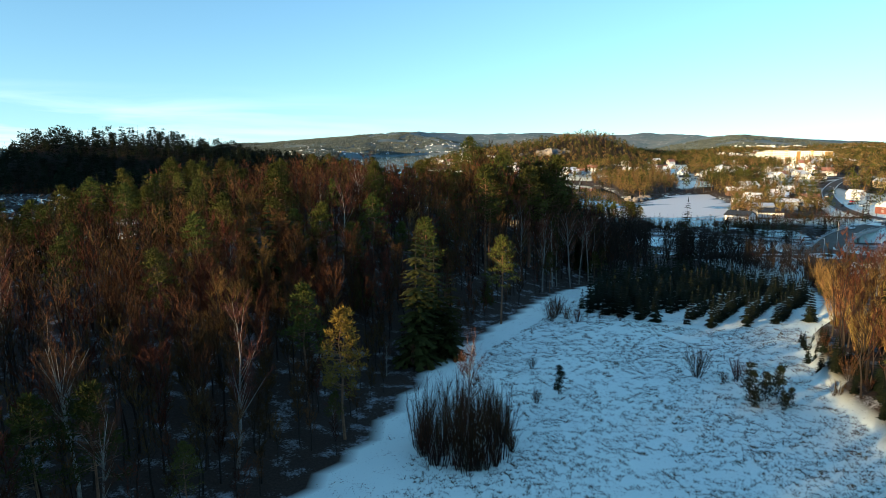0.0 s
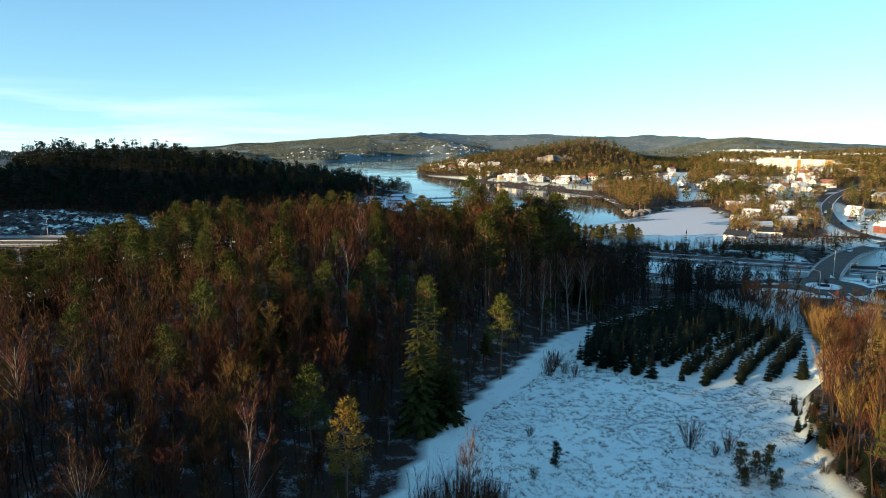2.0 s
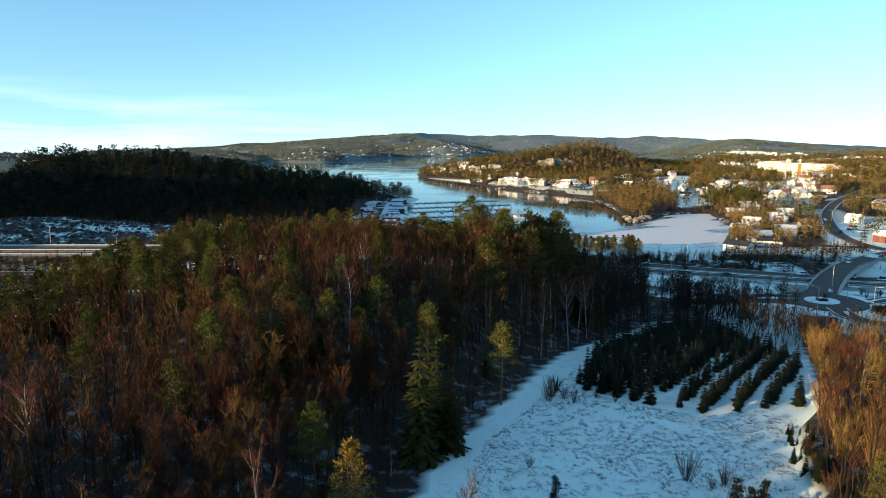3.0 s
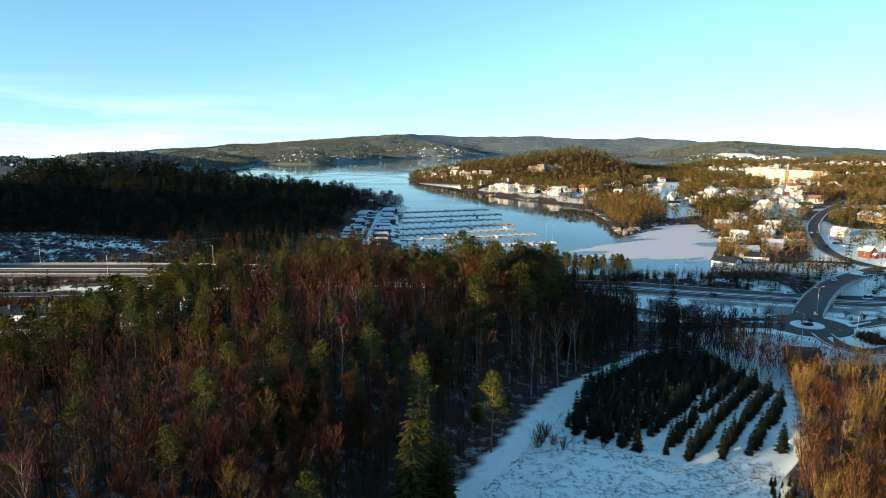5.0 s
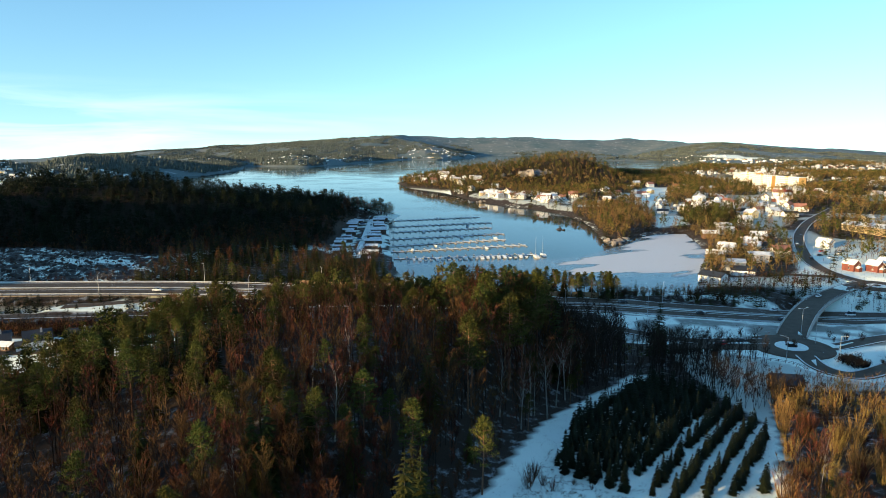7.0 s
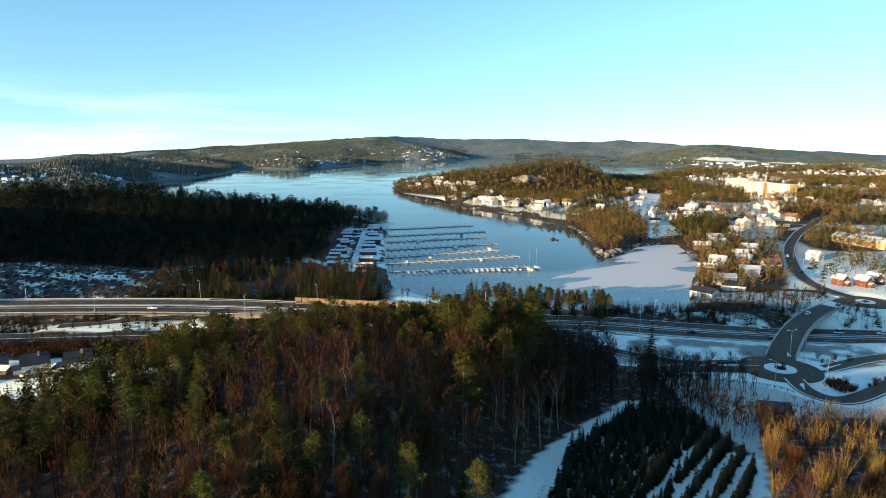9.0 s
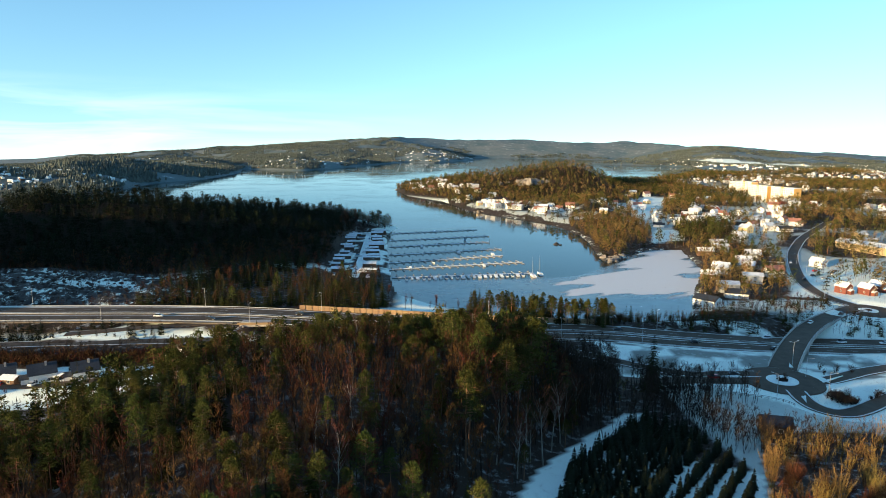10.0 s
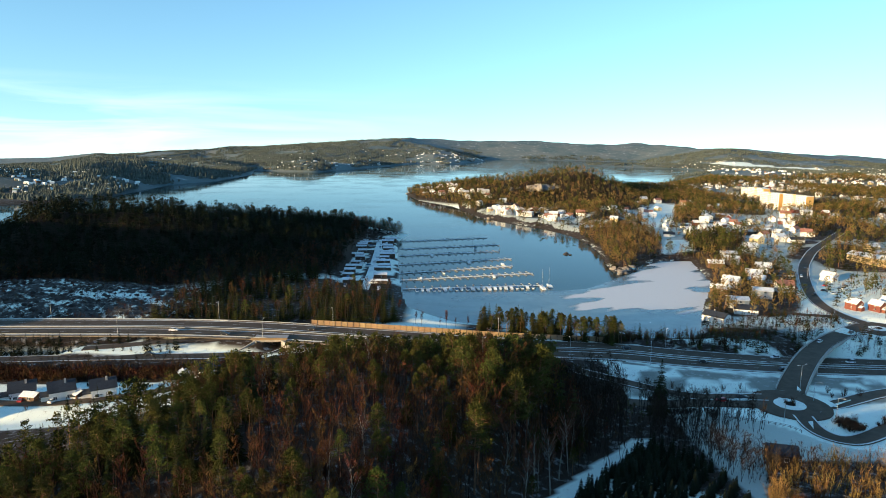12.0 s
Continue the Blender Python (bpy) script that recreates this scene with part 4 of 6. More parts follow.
def near_wood():
    X, Y, rng = scatter(-190, 135, -40, 282, 3.1, 5)
    ok = forest_mask(X, Y) & clear_of_roads(X, Y, 2.5) & (X < 72)
    ok &= edge_distance(X, Y, FIELD) < -1.0
    ok &= ~((Y > 252) & (X > 40)) & (Y < np.interp(X, WOOD_END[0], WOOD_END[1]))
    # trees out of view to the south-west are added to shade the field
    ok &= (Y > -0.55 * X - 110)
    X, Y = X[ok], Y[ok]
    n = len(X)
    pines = fbm(X, Y, 45, 3, 201) + 0.35 * smooth((Y - 170) / 60) + 0.25 * smooth((-X - 40) / 50) * smooth((Y - 110) / 40)
    u = rng.rand(n)
    share = np.maximum(np.clip((pines - 0.46) * 1.9, 0.06, 0.8), 0.8 * smooth((Y - 150) / 55) * smooth((50 - X) / 30))
    share = np.maximum(share, 0.7 * smooth((-X - 35) / 30) * smooth((Y - 120) / 30)) * (0.35 + 1.3 * smooth((fbm(X, Y, 16, 2, 211) - 0.3) / 0.35))
    share = np.where(Y < 105, np.minimum(share, 0.035), share)
    kind = np.where(u < share, 1, 0)
    kind = np.where(rng.rand(n) < 0.02, 2, kind)
    west = smooth((-X - 40) / 25) * smooth((Y - 105) / 30)
    kind = np.where(rng.rand(n) < 0.75 * west, 1 + (rng.rand(n) < 0.35), kind)
    kind = np.where((kind == 2) & (Y < 82), 0, kind)
    kind = np.where((kind == 0) & (rng.rand(n) < 0.03), 3, kind)
    keep = rng.rand(n) < np.where(kind == 0, 0.92, 0.62) * np.where((X > 14) & (Y > 120), 0.8, 1.0)
    X, Y, kind = X[keep], Y[keep], kind[keep]
    n = len(X)
    Z, scale, turn, which = land(X, Y), rng.uniform(0.72, 1.12, n), rng.uniform(0, 6.28, n), rng.randint(0, 60, n)
    scale = scale * (1 + 0.8 * smooth((X - 2) / 8) * smooth((Y - 118) / 14) * smooth((262 - Y) / 20))
    lane = line_near(X, Y, [(-14, 40, 0), (2, 98, 0), (19, 124, 0), (29, 148, 0), (64, 190, 0), (72, 225, 0)])[0]
    scale = scale * (0.4 + 0.6 * smooth((lane - 3) / 15))
    ceiling = 45 - 0.3 * (Y - 180) - 1.4 * np.maximum(0, X - 36 - 0.08 * (Y - 180)) - 7 * rng.rand(n)      # how high the wood's tops reach on its eastern shoulder
    scale = np.where((Y > 135) & (X > -45), np.minimum(scale, np.maximum(ceiling - Z, 4.5) / 13.5), scale)
    scale = scale * (1 - 0.3 * smooth((-X - 35) / 25) * smooth((Y - 180) / 30))
    ahead = np.hypot(X + 5, Y - 90) + 300 * (Y < 26)
    for k, proto, low, mats, label in ((0, P_BARE, BARE_LOW, [M["bark"], M["twigs"]], "leafless reddish-brown trees covering the hill"),
                                       (1, P_PINE, PINE_LOW, [M["pine_bark"], M["pine_needles"]], "yellow-green pines along the hilltop"),
                                       (2, P_SPRUCE, SPRUCE_LOW, [M["bark"], M["spruce_needles"]], "dark spruces among bare trees"),
                                       (3, P_BIRCH, BARE_LOW, [M["birch_bark"], M["birch_twigs"]], "pale-stemmed leafless birches on the hill")):
        idx = np.where(kind == k)[0]
        idx = idx[np.argsort(ahead[idx])]
        for i in idx[:COUNTS[k]]:
            plant(proto, X[i], Y[i], scale[i], turn[i], which[i], Z[i])
        rest = idx[COUNTS[k]:]
        wood("wood_of_" + proto[0] + "s", low, mats, X[rest], Y[rest], Z[rest] if len(rest) else Z[:0], scale[rest], turn[rest], which[rest], label)


def ridge_wood():
    X, Y, rng = scatter(-420, 0, 325, 760, 4.4, 9)
    d, top = line_near(X, Y, RIDGE)
    shelf = np.exp(-(((X + 215) / 80.0) ** 4 + ((Y - 355) / 36.0) ** 4))
    Z = land(X, Y)
    ok = (d < 165) & (Z > 1.5) & clear_of_roads(X, Y, 6) & (shelf < 0.3) & ~((X > -74) & (Y < 664))
    ok &= edge_distance(X, Y, FJORD) < -4
    X, Y, Z = X[ok], Y[ok], Z[ok]
    n = len(X)
    scale, turn, which = rng.uniform(0.62, 1.2, n), rng.uniform(0, 6.28, n), rng.randint(0, 60, n)
    round_top = rng.rand(n) < 0.35
    low = (Z < 13) & (rng.rand(n) < 0.5)
    # near-black needles here: the ridge's shade is put into their colour
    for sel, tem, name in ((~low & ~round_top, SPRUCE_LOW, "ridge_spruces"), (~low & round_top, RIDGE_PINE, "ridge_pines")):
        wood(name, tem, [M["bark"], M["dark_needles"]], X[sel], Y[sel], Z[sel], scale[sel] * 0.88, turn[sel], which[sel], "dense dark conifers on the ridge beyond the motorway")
    wood("ridge_broadleaves", FAR_BARE, [M["bark"], M["twigs"]], X[low], Y[low], Z[low], scale[low], turn[low], which[low], "bare brown trees along the foot of the ridge")


def town_spots():
    """Plots of the houses: rows above the peninsula's shore, then the neck of land and the town to the east."""
    rng = random.Random(21)
    spots = []

    def free(x, y, gap):
        return all((x - a) ** 2 + (y - b) ** 2 > gap * gap for a, b in spots)
    shore = [(-45, 1285), (-20, 1170), (30, 1075), (68, 905), (102, 842), (137, 790)]
    tries = 0
    while len(spots) < 52 and tries < 4000:
        tries += 1
        i = rng.randrange(len(shore) - 1)
        t, d = rng.random(), rng.uniform(10, 75)
        a, b = Vector(shore[i]), Vector(shore[i + 1])
        n = Vector((b.y - a.y, a.x - b.x)).normalized() * -1
        p = a.lerp(b, t) + n * d
        if free(p.x, p.y, 12.5) and edge_distance(np.array([p.x]), np.array([p.y]), FJORD)[0] < -5:
            spots.append((p.x, p.y))
    tries = 0
    while len(spots) < 180 and tries < 9000:
        tries += 1
        y = 420 + 1100 * rng.random() ** 0.9
        x = y * rng.uniform(0.24, 0.74)
        if x < 200 or not free(x, y, 14):
            continue
        X, Y = np.array([x]), np.array([y])
        if inside(X, Y, CAPE)[0] or inside(X, Y, STAND)[0] or inside(X, Y, BAY_WOOD)[0]:
            continue
        if edge_distance(X, Y, FJORD)[0] > -12 or not clear_of_roads(X, Y, 8)[0] or line_near(X, Y, PEN_HILL)[0][0] < 105:
            continue
        if fbm(X, Y, 90, 3, 301)[0] > 0.5 or (470 < x < 620 and 860 < y < 1230):
            continue
        spots.append((x, y))
    return spots


TOWN = town_spots()


def far_woods():
    X, Y, rng = scatter(-60, 1050, 330, 1600, 5.3, 15)
    Z = land(X, Y)
    a = X / Y
    w = edge_distance(X, Y, FJORD)
    dens = fbm(X, Y, 90, 3, 301)
    pen = (Y > 480) & (X < 480)
    hill = line_near(X, Y, PEN_HILL)[0]
    want = np.where(hill < 130, 1.0, np.where(dens > 0.47, 0.95, 0.2))
    ok = (w < -3) & (Z > 0.8) & (a < 0.8) & ((X > 60) | (Y > 800)) & clear_of_roads(X, Y, 4) & (rng.rand(len(X)) < want) & (Y > 400 - 0.2 * X)
    for hx, hy in TOWN + [(548, 953), (537, 1004), (525, 945), (515, 985), (579, 1132), (560, 1130), (588, 1176), (240, 350)]:
        ok &= ((X - hx) ** 2 + (Y - hy + 5) ** 2 > 8.5 ** 2)
    for plot in MEADOWS + [BAY_WOOD, STAND, CAPE]:
        ok &= edge_distance(X, Y, plot) < 0
    X, Y, Z, dens, hill = X[ok], Y[ok], Z[ok], dens[ok], hill[ok]
    n = len(X)
    con = rng.rand(n) < np.where(hill < 60, 0.6, 0.45)
    scale, turn, which = rng.uniform(0.6, 1.12, n), rng.uniform(0, 6.28, n), rng.randint(0, 60, n)
    for sel, tem, mats, name, label in ((con & (which % 2 == 0), FAR_CONIFER, [M["bark"], M["spruce_needles"]], "town_spruces", "green spruces between the houses across the bay"),
                                        (con & (which % 2 == 1), FAR_PINE, [M["pine_bark"], M["pine_needles"]], "town_pines", "green pines between the houses across the bay"),
                                        (~con & (Y < 620), FAR_BARE, [M["bark"], M["sunlit_town_twigs"]], "bayside_broadleaves", "bare trees, twigs coloured sunlit brown, between the nearest houses across the bay"),
                                        (~con & (Y >= 620), TOWN_BARE, [M["bark"], M["sunlit_town_twigs"]], "town_broadleaves", "bare brown trees between the houses across the bay")):
        wood(name, tem, mats, X[sel], Y[sel], Z[sel], scale[sel], turn[sel], which[sel], label)


def foot_wood():
    X, Y, rng = scatter(-150, -24, 322, 470, 4.0, 19)
    Z = land(X, Y)
    ok = clear_of_roads(X, Y, 4) & (fbm(X, Y, 22, 2, 77) > 0.40) & (X < -28) & (edge_distance(X, Y, FJORD) < -4) & ((X < -84) | (Y < 398))
    X, Y, Z = X[ok], Y[ok], Z[ok]
    n = len(X)
    k = rng.rand(n)
    scale, turn, which = rng.uniform(0.5, 1.05, n), rng.uniform(0, 6.28, n), rng.randint(0, 60, n)
    for sel, tem, mats, name, label in ((k < 0.42, BARE_LOW, [M["bark"], M["twigs"]], "roadside_broadleaves", "bare brown trees and scrub beside the motorway"),
                                        (k >= 0.42, SPRUCE_LOW, [M["bark"], M["spruce_needles"]], "roadside_spruces", "green spruces beside the motorway")):
        wood(name, tem, mats, X[sel], Y[sel], Z[sel], scale[sel], turn[sel], which[sel], label)


def verge_spruces():
    """Dense dark belt between the motorway and the old road, and the scrub below it."""
    X, Y, rng = scatter(-300, -100, 240, 292, 2.6, 25)
    m, o = line_near(X, Y, MOTORWAY)[0], line_near(X, Y, ROADS["old_road"][0])[0]
    belt = (m > 17) & (o > 4.5) & (Y > 268) & (X < -118) & ((X < -172) | (rng.rand(len(X)) < 0.6))
    scrub = (o > 5) & (Y < 268) & (o < 15)
    ramp = line_near(X, Y, ROADS["ramp_road"][0])[0] > 4
    Z = land(X, Y)
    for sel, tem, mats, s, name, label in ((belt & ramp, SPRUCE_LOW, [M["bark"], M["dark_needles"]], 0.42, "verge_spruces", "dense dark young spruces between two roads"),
                                           (scrub & ramp, FAR_BARE, [M["bark"], M["bark"]], 0.36, "verge_scrub", "dark leafless scrub on the bank below the road")):
        n = int(sel.sum())
        wood(name, tem, mats, X[sel], Y[sel], Z[sel], s * rng.uniform(0.6, 1.2, n), rng.uniform(0, 6, n), rng.randint(0, 60, n), label)


def shelf_scrub():
    X, Y, rng = scatter(-300, -128, 318, 404, 3.4, 27)
    d = np.exp(-(((X + 215) / 80.0) ** 4 + ((Y - 355) / 36.0) ** 4))
    ok = (d > 0.2) & clear_of_roads(X, Y, 3) & (fbm(X, Y, 18, 3, 331) > 0.42)
    X, Y = X[ok], Y[ok]
    n = len(X)
    wood("shelf_scrub", FAR_BARE, [M["bark"], M["twigs"]], X, Y, land(X, Y), rng.uniform(0.12, 0.42, n), rng.uniform(0, 6, n), rng.randint(0, 60, n), "low leafless scrub on blasted rock")


verge_spruces()
shelf_scrub()
foot_wood()
near_wood()
ridge_wood()
far_woods()


# ---- helpers for things ----
def part(name, bm, material, parent=None, label=""):
    """Links a bmesh as one mesh object under a thing or a part."""
    me = bm if isinstance(bm, bpy.types.Mesh) else bpy.data.meshes.new(name)
    if me is not bm:
        bm.to_mesh(me)
        bm.free()
    if not me.materials:
        for m in material if isinstance(material, (list, tuple)) else [material]:
            me.materials.append(m)
    ob = new(name, me)
    if parent is not None:
        ob.parent = parent
    return tagged(ob, label)


def box(w, d, h, x=0.0, y=0.0, z=0.0, bevel=0.0, bm=None):
    """A box that stands on z, centred on x and y."""
    bm = bm or bmesh.new()
    made = bmesh.ops.create_cube(bm, size=1.0, matrix=Matrix.Translation((x, y, z + h / 2)) @ Matrix.Diagonal((w, d, h, 1)))
    if bevel:
        edges = list({e for v in made["verts"] for e in v.link_edges})
        bmesh.ops.bevel(bm, geom=edges, offset=bevel, segments=1, affect="EDGES")
    return bm


def rod(a, b, ra, rb=None, sides=6, bm=None):
    bm = bm or bmesh.new()
    a, b = Vector(a), Vector(b)
    m = Matrix.Translation((a + b) / 2) @ (b - a).to_track_quat("Z", "Y").to_matrix().to_4x4()
    bmesh.ops.create_cone(bm, cap_ends=True, segments=sides, radius1=ra, radius2=ra if rb is None else rb, depth=(b - a).length, matrix=m)
    return bm


def prism(points, y0, y1, bm=None):
    """A shape in x and z drawn out along y."""
    bm = bm or bmesh.new()
    rings = [[bm.verts.new((x, y, z)) for x, z in points] for y in (y0, y1)]
    n = len(points)
    for i in range(n):
        bm.faces.new((rings[0][i], rings[0][(i + 1) % n], rings[1][(i + 1) % n], rings[1][i]))
    bm.faces.new(rings[0][::-1])
    bm.faces.new(rings[1])
    bmesh.ops.recalc_face_normals(bm, faces=bm.faces)
    return bm


def empty(name, x=0.0, y=0.0, z=0.0, turn=0.0):
    ob = new(name)
    ob.empty_display_size = 0.5
    ob.matrix_basis = pose(x, y, z, 0, 0, turn)
    return ob


def window_mesh():
    """A frame of two casements with panes set back in it, in one piece."""
    bm = bmesh.new()
    rim = [[bm.verts.new((x, y, z)) for x, z in ((-0.65, 0), (0, 0), (0.65, 0), (0.65, 1.3), (0, 1.3), (-0.65, 1.3))] for y in (-0.06, 0.04)]
    fronts = [bm.faces.new([rim[0][i] for i in c]) for c in ((0, 1, 4, 5), (1, 2, 3, 4))]
    for i in range(6):
        j = (i + 1) % 6
        bm.faces.new((rim[0][j], rim[0][i], rim[1][i], rim[1][j]))
    bm.faces.new(rim[1][::-1])
    bm.normal_update()
    bmesh.ops.inset_individual(bm, faces=fronts, thickness=0.08, depth=-0.04)
    for f in fronts:
        f.material_index = 1
    me = bpy.data.meshes.new("window")
    bm.to_mesh(me)
    bm.free()
    me.materials.append(M["wall_white"])
    me.materials.append(M["glass"])
    return me


WINDOW = window_mesh()


def house(name, w, d, h, pitch, wall, roof, label, category="house", wing=False, chimney=True, group="", detailed=False):
    """A timber house with gables to the front and back (y), eaves over the sides."""
    root = empty(name)
    rise = w / 2 * math.tan(radians(pitch))
    part("wall", prism([(-w / 2, -1.2), (w / 2, -1.2), (w / 2, h), (0, h + rise), (-w / 2, h)], -d / 2, d / 2), M[wall], root)
    o, t, e = 0.45, 0.28, math.tan(radians(pitch))
    roof_bm = prism([(-w / 2 - o, h - o * e + 0.03), (0, h + rise + 0.03), (w / 2 + o, h - o * e + 0.03), (w / 2 + o, h - o * e + t), (0, h + rise + t + 0.05), (-w / 2 - o, h - o * e + t)], -d / 2 - 0.5, d / 2 + 0.5)
    roof_ob = part("roof", roof_bm, M[roof], root)
    if chimney:
        part("chimney", box(0.7, 0.7, 1.6, w * 0.12, d * 0.15, h + rise - 0.7), M["concrete"], roof_ob)
    part("door", box(1.0, 0.08, 2.05, -w * 0.1, -d / 2 - 0.03, 0.1), M["wall_brown"], root)
    storeys = 2 if h > 4.2 else 1
    for k in range(storeys):
        z = 0.9 + 2.6 * k
        for x in (-w * 0.3, w * 0.25) if detailed else (w * 0.22,):
            for y, a in ((-d / 2 - 0.03, 0), (d / 2 + 0.03, 180))[:2 if detailed else 1]:
                o_ = part("window", WINDOW, None, root)
                o_.matrix_basis = pose(x, y, z, 0, 0, a)
        for y in (-d * 0.28, d * 0.25) if detailed else (-d * 0.1,):
            for x, a in ((-w / 2 - 0.03, -90), (w / 2 + 0.03, 90)):
                o_ = part("window", WINDOW, None, root)
                o_.matrix_basis = pose(x, y, z, 0, 0, a)
    if wing:
        porch = part("porch", prism([(-1.8, -1.2), (1.8, -1.2), (1.8, 2.4), (0, 3.4), (-1.8, 2.4)], -d / 2 - 2.6, -d / 2 + 0.05), M[wall], root)
        part("porch_roof", prism([(-2.1, 2.2), (0, 3.45), (2.1, 2.2), (2.1, 2.45), (0, 3.7), (-2.1, 2.45)], -d / 2 - 2.9, -d / 2 - 0.05), M[roof], porch)
    return tagged(root, label, category, group)


def away(ob):
    for o in (ob, *ob.children_recursive):
        bpy.data.objects.remove(o)


# ---- trees that stand by themselves ----
def lone_trees():
    rng = random.Random(77)
    for x, y, s, k in ((-3.8, 88, 1.32, 0), (-1.4, 92, 1.2, 1), (-2.8, 96, 1.2, 2), (1.0, 91, 0.9, 0), (-27.5, 101, 1.1, 2), (-26, 107, 1.05, 1), (-22, 110, 0.95, 2), (-30, 100, 1.0, 0), (0, 132, 1.15, 1), (12, 71, 0.9, 2)):
        if x != 12:
            plant(P_SPRUCE, x, y, s, rng.uniform(0, 6), k)
    plant(P_SPRUCE, 81, 212, 1.4, 1.0, 2, label="tall dark spruce standing alone beside the local road")
    # one pine whose sunlit glow is painted into its needles
    lit_pine = tree_prototypes("golden_pine", [pine(166, 13.0, 110, 30, 0.6, 5, 0.35)], (M["pine_bark"], M["sunlit_needles"]), "bushy pine at the wood's edge, needles coloured golden as if sunlit", "tree", "pines of the near wood")
    plant(lit_pine, -10.7, 65, 1.1, 0.4, 0)
    for x, y, s in ((-16.5, 74, 1.0), (-3, 110, 1.2), (10, 109, 1.1), (-29, 113, 1.25)):
        plant(P_PINE, x, y, s, rng.uniform(0, 6), rng.randrange(4))
    for x, y, s in ((30, 149, 1.25), (34, 158, 1.1), (26, 150, 1.15), (40, 172, 1.0), (22, 140, 1.1), (46, 180, 1.1), (-20, 58, 1.05), (38, 165, 1.2), (52, 188, 1.0)):
        plant(P_BIRCH, x, y, s, rng.uniform(0, 6), rng.randrange(3))
    # field: shrubs, the thicket and a few young pines
    small_pine = tree_prototypes("young_pine", [pine(161 + i, 4.2, 60, 22, 0.45, 4, 0.06) for i in range(3)], (M["pine_bark"], M["dark_needles"]), "young dark green pine standing in the snowy field", "tree", "young pines in the field")
    for x, y, s in ((14.2, 76.5, 0.85), (37.0, 74.2, 1.1), (38.8, 74.0, 0.9), (40.6, 74.6, 1.0), (39.6, 71.5, 0.55), (40.7, 72.0, 0.6), (36.6, 72.0, 0.6)):
        plant(small_pine, x, y, s, rng.uniform(0, 6), rng.randrange(3))
    for x, y, s in ((33.8, 82.4, 1.5), (38.6, 81.0, 1.1), (36.4, 80.2, 0.6), (20, 113, 1.5), (21, 115, 1.3), (19, 111, 1.2), (23.5, 110, 0.9), (22, 112, 1.0), (11, 74, 0.7), (12.2, 86, 0.6), (28, 112, 0.5), (31, 110, 0.5)):
        plant(P_BUSH, x, y, s, rng.uniform(0, 6), rng.randrange(3))
    thick = tree_prototypes("thicket_stem", [bush(171 + i, 8.0, 15, 40, 0.024, 0.3) for i in range(3)], (M["bark"], M["twigs"]), "slender leafless sapling in a thicket on the field", "tree", "saplings of the thicket")
    for i in range(38):
        a, r = rng.uniform(0, 6.28), math.sqrt(rng.random())
        plant(thick, 1.6 + 5.0 * r * math.cos(a), 62.5 + 5.0 * r * math.sin(a), rng.uniform(0.55, 1.0), a, i)
    plant(P_BIRCH, 2.4, 61.5, 0.78, 2.0, 1)
    for i in range(16):
        a = rng.uniform(0, 6.28)
        plant(P_BUSH, 2.2 + 4.6 * math.cos(a), 62.0 + 4.2 * math.sin(a), rng.uniform(0.6, 1.1), a, i, label="low brown shrub at the foot of a thicket")
    # young spruces along the field's eastern edge
    for i in range(26):
        t = i / 25
        plant(P_YOUNG, 56 - 4.5 * t + rng.uniform(-1.6, 1.6), 97 - 20 * t + rng.uniform(-1.2, 1.2), rng.uniform(0.3, 0.6), rng.uniform(0, 6), i, label="small spruce sapling at the edge of the field")
    for x, y, s in ((48.5, 72.5, 0.7), (50, 70, 0.9), (47.5, 66, 0.6), (51.5, 73, 1.1), (49, 64, 1.0), (52, 67, 1.2)):
        plant(P_YOUNG, x, y, s, x, int(y), label="bushy green spruce at the edge of the field")
    for i in range(20):
        t = i / 19
        x, y = 47.5 + 5 * t + rng.uniform(-1.5, 2.5), 58 + 30 * t + rng.uniform(-1, 1)
        plant(P_YOUNG if i % 3 else P_BUSH, x, y, rng.uniform(0.5, 1.15), x, i, label="bushy evergreen or shrub along the field's sunny edge" if i % 3 else "brown shrub along the field's sunny edge")
    for x, y, s in ((47.5, 74, 0.9), (50, 76, 1.1), (53, 71, 1.2)):
        plant(P_BUSH, x, y, s, x, int(y))


def plantation():
    rng = random.Random(5)
    way, side = Vector((0.6, 0.8)), Vector((0.8, -0.6))
    n = 0
    for i in range(11, -10, -1):
        gap = 3.0 if i < 1 else 4.3
        off = i * 3.0 if i < 1 else 3.0 + (i - 1) * 4.3 + 1.6
        for j in range(-20, 44):
            if n >= 400:
                break
            p = Vector((43.5, 118)) + side * off + way * (j * (2.3 if i > 0 else 2.7) + rng.uniform(-0.5, 0.5)) + side * rng.uniform(-0.35, 0.35)
            if not inside(np.array([p.x]), np.array([p.y]), PLANTATION)[0] or rng.random() < 0.05:
                continue
            plant(P_YOUNG, p.x, p.y, rng.uniform(0.75, 1.5) * (1.2 if i < 1 else 1.0), rng.uniform(0, 6), n)
            n += 1


